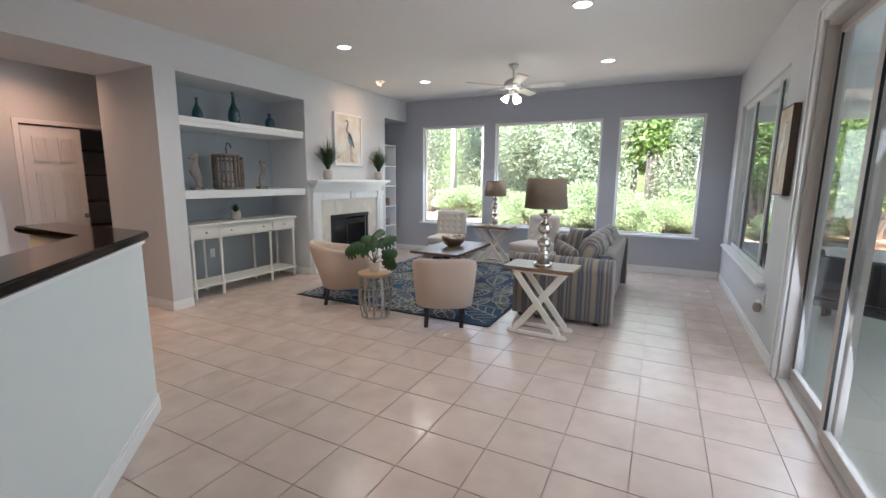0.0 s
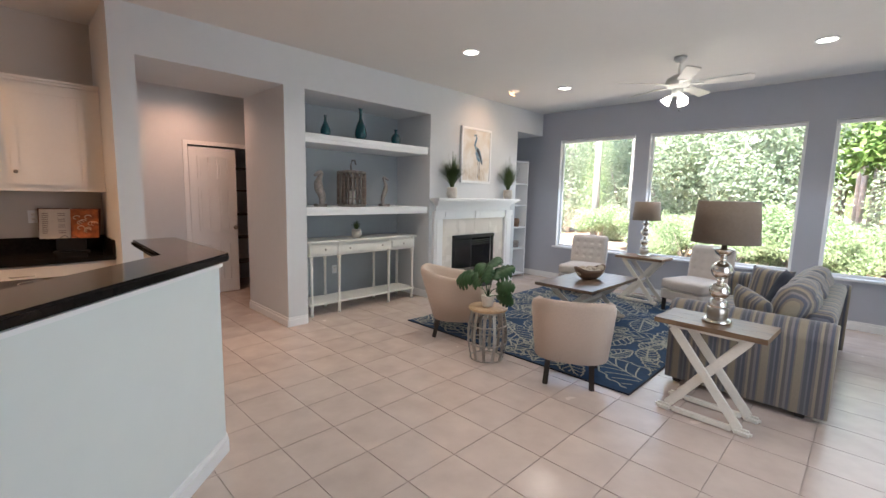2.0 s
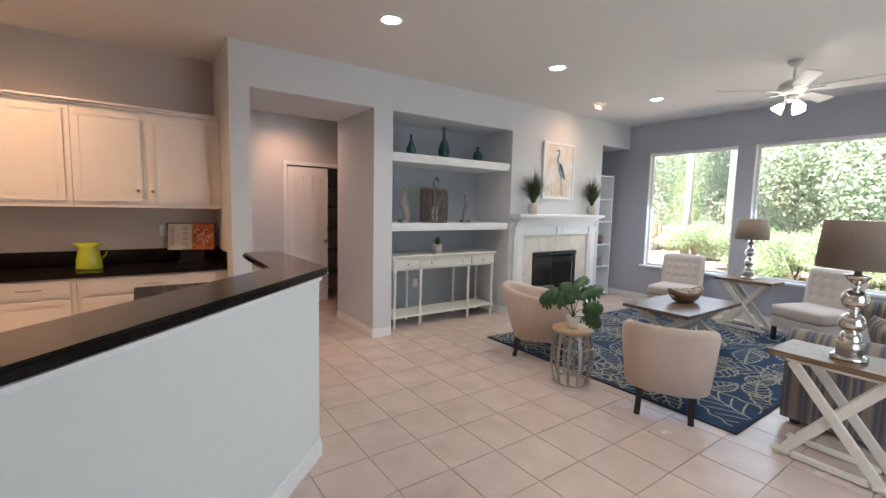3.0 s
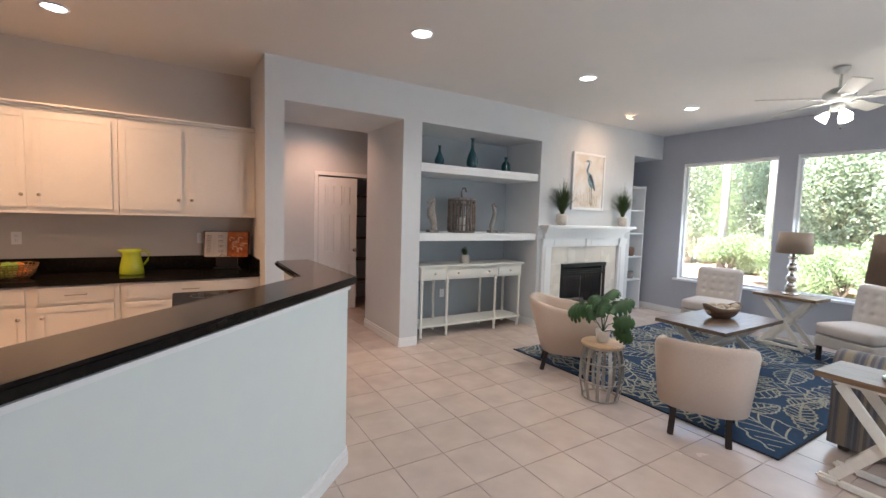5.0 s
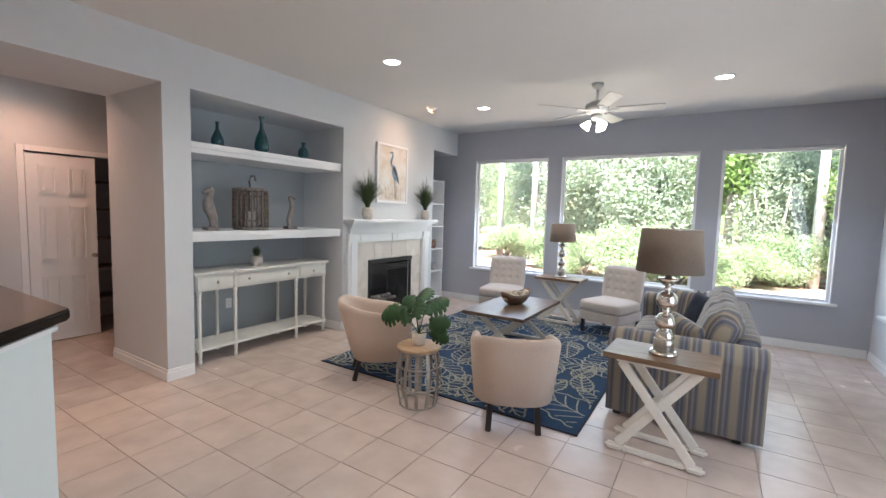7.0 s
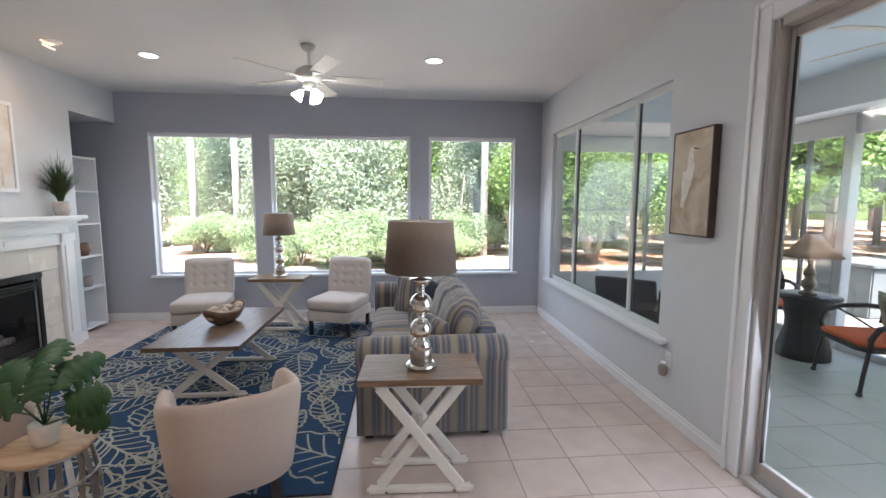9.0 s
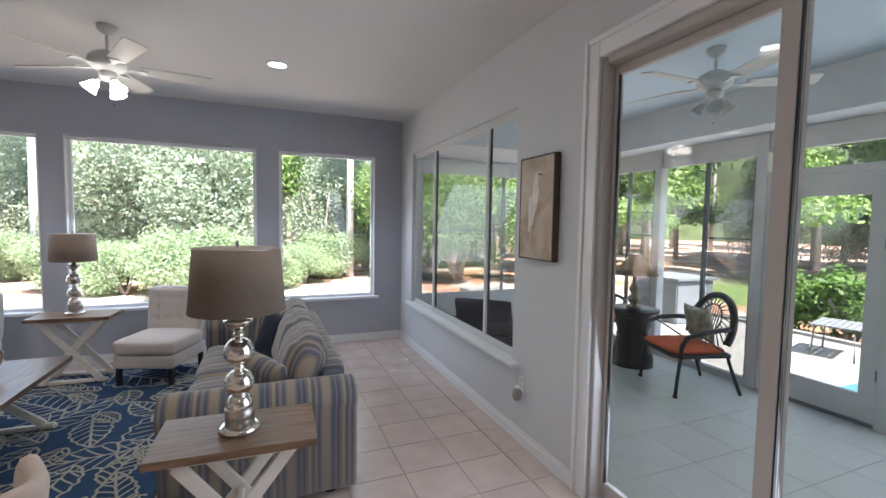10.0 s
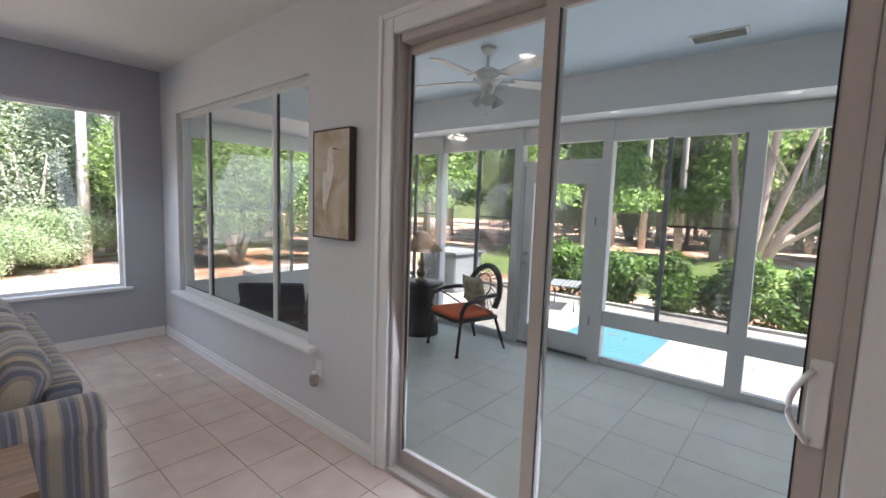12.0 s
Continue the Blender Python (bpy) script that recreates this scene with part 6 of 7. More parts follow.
# the glazed porch
PX = 3.85
struct("porch_floor", B(EX + 0.152, PX + 0.10, 1.8, 11.35, -0.12, -0.006), mat("pale_porch_grout", (0.50, 0.505, 0.455), 0.9, noise_scale=10, vary=0.1), "porch floor of large pale grey square tiles", "floor")
M_PORCHPAINT = mat("white_porch_paint", (0.66, 0.68, 0.68), 0.55, noise_scale=3, vary=0.02)
bm = box(bmesh.new(), EX + 0.15, 3.45, 1.8, 10.0, 2.98, 3.16)
struct("porch_ceiling", bm, mat("pale_blue_porch_ceiling_paint", (0.54, 0.65, 0.72), 0.55, noise_scale=3, vary=0.02), "flat pale blue painted porch ceiling", "ceiling")
bm = box(bmesh.new(), 3.45, PX + 0.5, 1.8, 11.6, 2.60, 3.16)
box(bm, EX + 0.15, 3.45, 10.0, 11.6, 2.60, 3.16)
struct("porch_soffit", bm, M_PORCHPAINT, "grey-white dropped porch soffit above the glazing", "ceiling")
# unseen end wall, added to close the porch on its sunny side
struct("wall_porch_south", B(EX + 0.152, PX + 0.5, 1.6, 1.8, -0.1, 3.1), M_WALL, "plain wall added out of view to close the porch")
v = thing("ceiling_vent", "white metal ceiling air vent on the porch", "vent", (3.08, 5.91, 2.979))
part("frame", B(-0.09, 0.09, -0.19, 0.19, -0.006, 0, 0.002), M_PORCHPAINT, v)
for k in range(7):
    o = part("slat", B(-0.0035, 0.0035, -0.165, 0.165, -0.006, 0.004), M_DARKWOOD if k % 2 else M_STEEL, v)
    o.matrix_basis = pose(-0.06 + 0.02 * k, 0, -0.011, 0, 35, 0)
ceiling_fan((2.33, 7.45, 2.98), 35, 0.17, False, "white porch ceiling fan with unlit frosted shades", M_FANMETAL, 0.66)


def screen_mat():
    m = bpy.data.materials.new("insect_screen")
    m.use_nodes = True
    nt = m.node_tree
    nt.nodes.clear()
    out, mix, tr, df = (nt.nodes.new(k) for k in ("ShaderNodeOutputMaterial", "ShaderNodeMixShader", "ShaderNodeBsdfTransparent", "ShaderNodeBsdfDiffuse"))
    df.inputs[0].default_value = (0.03, 0.03, 0.03, 1)
    mix.inputs[0].default_value = 0.24
    nt.links.new(tr.outputs[0], mix.inputs[1])
    nt.links.new(df.outputs[0], mix.inputs[2])
    nt.links.new(mix.outputs[0], out.inputs[0])
    return m


M_SCREEN = screen_mat()


def glazed_bay(axis, p0, p1, split, kind):
    """One bay of the porch's glazing between two posts: a framed pane above and below a rail, with a sliding half and its screen."""
    w = thing("porch_window", "white-framed porch glazing with sliding pane and insect screen" if split else "white-framed fixed porch glazing", "window", (0, 0, 0))
    w["kind"] = "structure"
    def bx(nm, a, b, d0, d1, z0, z1, m, lab=""):
        q = (PX + d0, PX + d1, a, b) if axis == "y" else (a, b, 11.12 + d0, 11.12 + d1)
        o = part(nm, B(*q, z0, z1, 0.003 if m is M_ALU else 0), m, w, lab)
        if m in (M_GLASS,):
            o.visible_shadow = False
        return o
    bx("bottom_rail", p0, p1, 0.0, 0.07, 0.0, 0.075, M_ALU)
    bx("head_rail", p0, p1, 0.0, 0.07, 2.38, 2.598, M_ALU)
    z0 = 0.075
    if kind == "rail":
        bx("middle_rail", p0, p1, 0.0, 0.07, 0.42, 0.58, M_ALU)
        bx("pane", p0 + 0.01, p1 - 0.01, 0.03, 0.034, 0.075, 0.42, M_GLASS, "clear glass pane")
        z0 = 0.58
    if kind == "solid":
        bx("knee_panel", p0, p1, 0.015, 0.055, 0.075, 0.60, M_ALU)
        z0 = 0.60
    bx("pane", p0 + 0.01, p1 - 0.01, 0.03, 0.034, z0, 2.38, M_GLASS, "clear glass pane")
    if split:
        m = p0 + (p1 - p0) * split
        bx("meeting_stile", m - 0.02, m + 0.02, -0.01, 0.028, z0, 2.38, M_DARKALU)
        bx("screen", p0 + 0.02, m - 0.02, 0.045, 0.047, z0, 2.38, M_SCREEN, "dark insect screen")
        bx("screen_bar", p0 + 0.02, m - 0.02, 0.04, 0.044, 1.52, 1.54, M_BLACK)
        bx("side_stile", p0 + 0.0, p0 + 0.02, -0.005, 0.05, z0, 2.38, M_DARKALU)


posts = [(1.8, 1.9), (3.12, 3.24), (4.37, 4.49), (5.61, 5.74), (6.89, 6.998), (7.952, 8.06), (9.20, 9.30), (10.15, 10.25), (11.05, 11.20)]
for a, b in posts:
    struct("porch_post", B(PX - 0.02, PX + 0.10, a, b, 0.0, 2.599, 0.004), M_ALU, "white painted porch post", "post")
for (a0, a1), (b0, b1) in zip(posts, posts[1:]):
    if a0 == 6.89:
        continue
    mid = {5.74: 0.53, 1.9: 0.5, 3.24: 0.5, 8.06: 0.47, 9.30: 0.5}.get(a1, 0)
    glazed_bay("y", a1, b0, mid, "low" if a1 > 8 else "rail")
for a, b in ((1.145, 1.25),):
    struct("porch_post", B(a, b, 11.10, 11.22, 0.0, 2.599, 0.004), M_ALU, "white painted porch post", "post")
glazed_bay("x", 1.25, PX - 0.02, 0.55, "solid")


def porch_door():
    d = thing("door_3", "white porch door with a tall glass pane", "door", (PX, -0.126, 0))
    d["kind"] = "structure"
    for q in ((7.121, 7.15, 0, 2.15), (8.05, 8.079, 0, 2.15), (7.121, 8.079, 2.1505, 2.21), (7.121, 8.079, 2.40, 2.598)):
        part("door_frame", B(0.0, 0.08, *q, 0.003), M_ALU, d)
    t = part("transom_pane", B(0.03, 0.034, 7.15, 8.05, 2.21, 2.40), M_GLASS, d, "clear glass transom")
    t.visible_shadow = False
    part("threshold", B(0.0, 0.09, 7.151, 8.049, 0.0, 0.025, 0.003), M_DARKALU, d)
    leaf = part("door_leaf", B(0.02, 0.06, 7.155, 7.275, 0.03, 2.145, 0.003), M_ALU, d)
    for q in ((7.925, 8.045, 0.03, 2.145), (7.275, 7.925, 0.03, 0.26), (7.275, 7.925, 1.95, 2.145)):
        part("door_rail", B(0.02, 0.06, *q, 0.003), M_ALU, leaf)
    p = part("pane", B(0.038, 0.042, 7.275, 7.925, 0.26, 1.95), M_GLASS, leaf, "clear glass pane")
    p.visible_shadow = False
    for z, r in ((1.0, 0.028), (1.12, 0.022)):
        k = part("door_handle", lathe(bmesh.new(), [(0.0, 0), (r, 0), (r, 0.006), (0.01, 0.01), (0.01, 0.025), (r * 0.9, 0.035), (r * 0.7, 0.05), (0, 0.052)], 16), M_STEEL, leaf, "round metal door knob")
        k.matrix_basis = pose(0.0195, 7.985, z, 0, -90, 0)
    for z in (0.4, 1.5):
        part("hinge", B(0.004, 0.0195, 7.145, 7.165, z, z + 0.09, 0.002), M_DARKALU, leaf)


porch_door()

M_WICKER = mat("black_brown_wicker", (0.018, 0.014, 0.013), 0.45, noise_scale=60, vary=0.5, bump=1.0)
M_ORANGECLOTH = mat("orange_seat_cloth", (0.60, 0.12, 0.035), 0.85, noise_scale=60, vary=0.08, bump=0.4)
M_LEAFCLOTH = wash_mat("leaf_print_cloth", (0.42, 0.38, 0.28), (0.20, 0.22, 0.13), 16)


def wicker_chair(at, turn, label):
    c = thing("wicker_chair", label, "chair", at, turn, "porch wicker chairs")
    def arc(n, a0, a1, rx, rz, cx, cz, y, lean):
        return [(cx + rx * math.cos(a0 + (a1 - a0) * k / n), y - lean * (rz * math.sin(a0 + (a1 - a0) * k / n)), cz + rz * math.sin(a0 + (a1 - a0) * k / n)) for k in range(n + 1)]
    part("back_hoop", tube(bmesh.new(), arc(28, -0.35, math.pi + 0.35, 0.27, 0.33, 0, 0.62, -0.25, 0.28), 0.034, 10), M_WICKER, c)
    part("back_ring", tube(bmesh.new(), arc(28, 0, 2 * math.pi * 27 / 28, 0.13, 0.14, 0, 0.72, -0.255, 0.28), 0.008, 8, True), M_WICKER, c)
    for k in range(26):
        a = 2 * math.pi * k / 26
        p0, p1 = (0.13 * math.cos(a), -0.255 - 0.28 * 0.14 * math.sin(a), 0.72 + 0.14 * math.sin(a)), (0.262 * math.cos(a), -0.25 - 0.28 * 0.32 * math.sin(a), 0.64 + 0.30 * math.sin(a))
        part("spoke", tube(bmesh.new(), [p0, p1], 0.006, 6), M_WICKER, c)
    for k in range(7):
        x = -0.09 + 0.03 * k
        h_ = 0.13 * math.sqrt(max(0.0, 1 - (x / 0.13) ** 2))
        part("lattice_cane", tube(bmesh.new(), [(x, -0.255 + 0.28 * h_, 0.72 - h_), (x, -0.255 - 0.28 * h_, 0.72 + h_)], 0.005, 5), M_WICKER, c)
    for s in (-1, 1):
        part("arm", tube(bmesh.new(), [(s * 0.26, -0.24, 0.66), (s * 0.31, -0.10, 0.665), (s * 0.325, 0.08, 0.65), (s * 0.31, 0.22, 0.60), (s * 0.29, 0.26, 0.50), (s * 0.27, 0.24, 0.40)], 0.024, 10), M_WICKER, c)
        part("leg", tube(bmesh.new(), [(s * 0.26, 0.24, 0.40), (s * 0.27, 0.27, 0.2), (s * 0.275, 0.29, 0.003)], 0.016, 9), M_WICKER, c)
        part("leg", tube(bmesh.new(), [(s * 0.23, -0.24, 0.42), (s * 0.245, -0.31, 0.2), (s * 0.26, -0.38, 0.003)], 0.016, 9), M_WICKER, c)
        part("foot_ball", lathe(bmesh.new(), [(0, 0), (0.022, 0.008), (0.024, 0.02), (0.016, 0.034), (0, 0.036)], 12, (s * 0.275, 0.29, 0.001)), M_WICKER, c)
        part("arm_brace", tube(bmesh.new(), [(s * 0.27, -0.2, 0.42), (s * 0.31, 0.0, 0.56), (s * 0.32, 0.12, 0.63)], 0.009, 7), M_WICKER, c)
    part("seat_frame", tube(bmesh.new(), [(-0.26, -0.24, 0.40), (-0.27, 0.24, 0.40), (-0.2, 0.29, 0.40), (0.2, 0.29, 0.40), (0.27, 0.24, 0.40), (0.26, -0.24, 0.40)], 0.022, 9, True), M_WICKER, c)
    part("seat_panel", B(-0.25, 0.25, -0.23, 0.26, 0.39, 0.402, 0.003), M_WICKER, c)
    part("seat_pad", soft_box(bmesh.new(), -0.25, 0.25, -0.22, 0.29, 0.41, 0.475, 0.03, 0.008), M_ORANGECLOTH, c, "orange cushioned seat pad")
    c.scale = (1.08, 1.04, 1.0)
    return c


wc = wicker_chair((3.22, 8.27, 0.0), 74, "black wicker chair with orange seat pad facing the table")
wicker_chair((3.46, 9.86, 0.0), 150, "black wicker chair with orange seat pad behind the table")
M2 = single("throw_cushion", cushion(0.36, 0.36, 0.14, 44), M_LEAFCLOTH, "small leaf print cushion on the wicker porch chair", "cushion", (0, 0, 0))
M2.matrix_basis = pose(3.37, 8.25, 0.66, -14, 0, 74)
wt = thing("wicker_table", "round black wicker porch table with flared skirt", "table", (3.27, 9.02, 0.0))
part("skirt", lathe(bmesh.new(), [(0.24, 0.002), (0.235, 0.1), (0.17, 0.35), (0.20, 0.58), (0.26, 0.655), (0.0, 0.655)], 32), M_WICKER, wt)
part("rim", tube(bmesh.new(), [(0.27 * math.cos(a * math.pi / 20), 0.27 * math.sin(a * math.pi / 20), 0.655) for a in range(40)], 0.02, 8, True), M_WICKER, wt)
for z in (0.12, 0.24, 0.36, 0.48):
    rr = 0.235 - 0.06 * math.sin(math.pi * z / 0.62)
    part("weave_band", tube(bmesh.new(), [(rr * math.cos(a * math.pi / 20), rr * math.sin(a * math.pi / 20), z) for a in range(40)], 0.009, 6, True), M_WICKER, wt)
part("glass_top", lathe(bmesh.new(), [(0, 0.668), (0.27, 0.668), (0.272, 0.672), (0.27, 0.676), (0, 0.676)], 36), M_BLACK, wt, "dark glass table top")
pl = thing("porch_lamp", "porch table lamp with flared straw shade", "lamp", (3.27, 9.02, 0.678))
part("base", lathe(bmesh.new(), [(0, 0), (0.08, 0), (0.08, 0.02), (0.035, 0.04), (0.065, 0.09), (0.07, 0.13), (0.035, 0.17), (0.055, 0.21), (0.055, 0.24), (0.025, 0.29), (0.012, 0.62), (0, 0.62)], 24), mat("bronze_lamp_metal", (0.20, 0.16, 0.11), 0.3, 0.6), pl)
M_STRAW = mat("straw_weave", (0.60, 0.44, 0.28), 0.9, noise_scale=50, vary=0.25, bump=0.8)
bm = lathe(bmesh.new(), [(0.27, 0.40), (0.18, 0.48), (0.09, 0.60), (0.07, 0.63)], 30)
bmesh.ops.solidify(bm, geom=bm.faces[:], thickness=0.003)
part("shade", bm, M_STRAW, pl)


def lounge_chair(at, turn):
    c = thing("lounge_chair", "low black wicker lounge chair seen from behind", "chair", at, turn, "porch lounge chairs")
    bk = part("backrest", soft_box(bmesh.new(), -0.33, 0.33, -0.035, 0.035, 0.0, 0.47, 0.02), M_WICKER, c)
    bk.matrix_basis = pose(0, -0.28, 0.34, 22, 0, 0)
    part("seat_pad", soft_box(bmesh.new(), -0.28, 0.28, -0.26, 0.34, 0.30, 0.42, 0.04), M_GREYCLOTH, c, "grey seat pad")
    part("seat_frame", B(-0.31, 0.31, -0.32, 0.36, 0.22, 0.298, 0.006), M_WICKER, c)
    for s in (-1, 1):
        part("arm", B(s * 0.345 - 0.03, s * 0.345 + 0.03, -0.32, 0.34, 0.50, 0.54, 0.008), M_WICKER, c)
        for y in (-0.3, 0.31):
            part("leg", B(s * 0.345 - 0.02, s * 0.345 + 0.02, y - 0.02, y + 0.02, 0.001, 0.499, 0.004), M_WICKER, c)


M_GREYCLOTH = mat("grey_outdoor_cloth", (0.25, 0.26, 0.27), 0.9)
lounge_chair((1.80, 9.85, 0.0), -42)
lounge_chair((2.02, 9.02, 0.0), -35)


# outdoors
def ground_mat():
    m = mat("yard_ground", (0.3, 0.2, 0.1), 0.95)
    nt = m.node_tree
    b = nt.nodes["Principled BSDF"]
    geo, n1, n2, n3 = (nt.nodes.new(k) for k in ("ShaderNodeNewGeometry", "ShaderNodeTexNoise", "ShaderNodeTexNoise", "ShaderNodeTexNoise"))
    n1.inputs["Scale"].default_value, n1.inputs["Detail"].default_value = 0.16, 4
    n2.inputs["Scale"].default_value, n2.inputs["Detail"].default_value = 3.5, 8
    n3.inputs["Scale"].default_value, n3.inputs["Detail"].default_value = 0.9, 5
    sep = nt.nodes.new("ShaderNodeSeparateXYZ")
    L = nt.links.new
    for n in (n1, n2, n3):
        L(geo.outputs["Position"], n.inputs["Vector"])
    L(geo.outputs["Position"], sep.inputs[0])
    def ramp(src, p0, c0, p1, c1):
        cr = nt.nodes.new("ShaderNodeValToRGB")
        cr.color_ramp.elements[0].position, cr.color_ramp.elements[0].color = p0, (*c0, 1)
        cr.color_ramp.elements[1].position, cr.color_ramp.elements[1].color = p1, (*c1, 1)
        L(src, cr.inputs[0])
        return cr.outputs[0]
    straw = ramp(n2.outputs[0], 0.35, (0.24, 0.11, 0.06), 0.65, (0.42, 0.24, 0.15))
    sand = ramp(n2.outputs[0], 0.35, (0.48, 0.40, 0.33), 0.65, (0.66, 0.58, 0.50))
    grass = ramp(n2.outputs[0], 0.35, (0.07, 0.12, 0.03), 0.65, (0.16, 0.22, 0.06))
    def mixc(fac, a, c):
        mx = nt.nodes.new("ShaderNodeMix")
        mx.data_type = "RGBA"
        L(fac, mx.inputs[0])
        L(a, mx.inputs[6])
        L(c, mx.inputs[7])
        return mx.outputs[2]
    def step(src, lo, hi, a0=0.0, a1=1.0):
        mr = nt.nodes.new("ShaderNodeMapRange")
        mr.inputs["From Min"].default_value, mr.inputs["From Max"].default_value = lo, hi
        mr.inputs["To Min"].default_value, mr.inputs["To Max"].default_value = a0, a1
        L(src, mr.inputs["Value"])
        return mr.outputs[0]
    def mul(a, c):
        q = nt.nodes.new("ShaderNodeMath")
        q.operation = "MULTIPLY"
        L(a, q.inputs[0])
        L(c, q.inputs[1])
        return q.outputs[0]
    base = mixc(step(n3.outputs[0], 0.45, 0.6), straw, sand)
    base = mixc(mul(step(sep.outputs[1], 18.5, 16.5), step(sep.outputs[0], 3.0, 1.0)), base, sand)
    lawn = mul(mul(step(sep.outputs[0], 9.0, 9.6), step(sep.outputs[0], 21.0, 18.5)), step(sep.outputs[1], 17.0, 14.0))
    base = mixc(lawn, base, grass)
    L(base, b.inputs["Base Color"])
    bp = nt.nodes.new("ShaderNodeBump")
    bp.inputs["Strength"].default_value, bp.inputs["Distance"].default_value = 0.8, 0.03
    L(n2.outputs[0], bp.inputs["Height"])
    L(bp.outputs[0], b.inputs["Normal"])
    return m


struct("ground", B(-400, 400, -400, 400, -0.6, -0.16), ground_mat(), "sandy yard with pine straw and a strip of lawn", "ground")
M_DECK = mat("pale_patio_concrete", (0.25, 0.245, 0.225), 0.8, noise_scale=2.5, vary=0.1, bump=0.3)
struct("patio", B(PX + 0.10, 7.1, 0.0, 15.5, -0.159, -0.05), M_DECK, "pale concrete patio slab with fallen leaves", "patio")
M_TURQ = mat("turquoise_outdoor_weave", (0.03, 0.13, 0.17), 0.8, noise_scale=4, vary=0.15, bump=0.4)
tr = thing("outdoor_rug", "turquoise striped outdoor rug on the patio slab", "rug", (0, 0, 0))
part("weave", B(4.12, 6.05, 6.575, 7.75, -0.0498, -0.043), M_TURQ, tr)
M_TURQ2 = mat("light_turquoise_stripe", (0.05, 0.17, 0.21), 0.8, noise_scale=4, vary=0.1)
for k in range(12):
    part("stripe", B(4.2 + 0.15 * k, 4.2 + 0.15 * k + 0.05, 6.595, 7.73, -0.0428, -0.0415), M_TURQ2, tr)
M_DRY = mat("dry_brown_leaf", (0.22, 0.12, 0.06), 0.8)
rnd = random.Random(15)
bm = bmesh.new()
for k in range(260):
    x, y = rnd.uniform(4.1, 7.0), rnd.uniform(2.5, 8.5)
    a, s = rnd.uniform(0, 6.28), rnd.uniform(0.015, 0.04)
    u, w_ = Vector((math.cos(a), math.sin(a), 0)) * s, Vector((-math.sin(a), math.cos(a), 0)) * s * 0.45
    z = -0.036
    bm.faces.new([bm.verts.new(Vector((x, y, z)) + p) for p in (-u, w_ + Vector((0, 0, 0.01)), u, -w_)])
tagged(new("fallen_leaves", finish("fallen_leaves", bm, M_DRY)), "scattered dry brown leaves on the patio", "leaves", kind="stuff")
pt = thing("patio_table", "low grey metal patio table beside the hedge", "table", (6.35, 8.45, -0.05), 15)
M_ALUGREY = mat("grey_powder_coat", (0.17, 0.185, 0.195), 0.5)
for k in range(7):
    part("top_slat", B(-0.35, 0.35, -0.25 + 0.072 * k, -0.19 + 0.072 * k, 0.42, 0.435, 0.003), M_ALUGREY, pt)
for x in (-0.32, 0.32):
    part("leg", tube(bmesh.new(), [(x, -0.22, 0.002), (x * 0.9, -0.2, 0.41), (x * 0.9, 0.2, 0.41), (x, 0.22, 0.002)], 0.013, 8), M_ALUGREY, pt)
ps = thing("planter_box", "grey square patio planter box by the trees", "planter", (6.2, 10.9, -0.05))
part("box", B(-0.45, 0.45, -0.45, 0.45, 0, 0.75, 0.02), M_ALUGREY, ps)
part("rim", B(-0.5, 0.5, -0.5, 0.5, 0.751, 0.80, 0.01), M_ALUGREY, ps)
struct("kerb", B(7.1, 7.22, 2.0, 12.0, -0.159, 0.0), M_DECK, "pale edging strip beside the planting bed", "kerb")


def leaf_quads(blobs, n, size, seed):
    """Many small leaf faces filling rounded clumps (centre, radii), denser near their surface."""
    rg = np.random.default_rng(seed)
    C, Rr = np.array([b[0] for b in blobs], float), np.array([b[1] for b in blobs], float)
    wgt = Rr.prod(axis=1) ** 0.67
    k = rg.choice(len(blobs), n, p=wgt / wgt.sum())
    d = rg.normal(size=(n, 3))
    d /= np.linalg.norm(d, axis=1)[:, None]
    r = rg.random(n) ** 0.35 * (1 + 0.12 * rg.normal(size=n))
    c = C[k] + d * Rr[k] * r[:, None]
    nrm = d * 0.5 + rg.normal(size=(n, 3)) * 0.6 + np.array([0, 0, 0.5])
    nrm /= np.linalg.norm(nrm, axis=1)[:, None]
    u = np.cross(nrm, rg.normal(size=(n, 3)))
    u /= np.linalg.norm(u, axis=1)[:, None]
    v = np.cross(nrm, u)
    s = size * (0.6 + 0.8 * rg.random(n))[:, None]
    V = np.stack([c - u * s, c - v * s * 0.5, c + u * s, c + v * s * 0.5], axis=1).reshape(-1, 3)
    me = bpy.data.meshes.new("leaves")
    me.from_pydata(V.tolist(), [], (np.arange(n * 4).reshape(-1, 4)).tolist())
    return me


def foliage_mat(name, c1, c2, rough=0.55):
    m = mat(name, c1, rough)
    nt = m.node_tree
    b = nt.nodes["Principled BSDF"]
    geo, cr = nt.nodes.new("ShaderNodeNewGeometry"), nt.nodes.new("ShaderNodeValToRGB")
    cr.color_ramp.elements[0].color, cr.color_ramp.elements[1].color = (*c1, 1), (*c2, 1)
    nt.links.new(geo.outputs["Random Per Island"], cr.inputs[0])
    nt.links.new(cr.outputs[0], b.inputs["Base Color"])
    tl, mx = nt.nodes.new("ShaderNodeBsdfTranslucent"), nt.nodes.new("ShaderNodeMixShader")
    nt.links.new(cr.outputs[0], tl.inputs[0])
    mx.inputs[0].default_value = 0.5
    nt.links.new(b.outputs[0], mx.inputs[1])
    nt.links.new(tl.outputs[0], mx.inputs[2])
    nt.links.new(mx.outputs[0], nt.nodes["Material Output"].inputs[0])
    return m


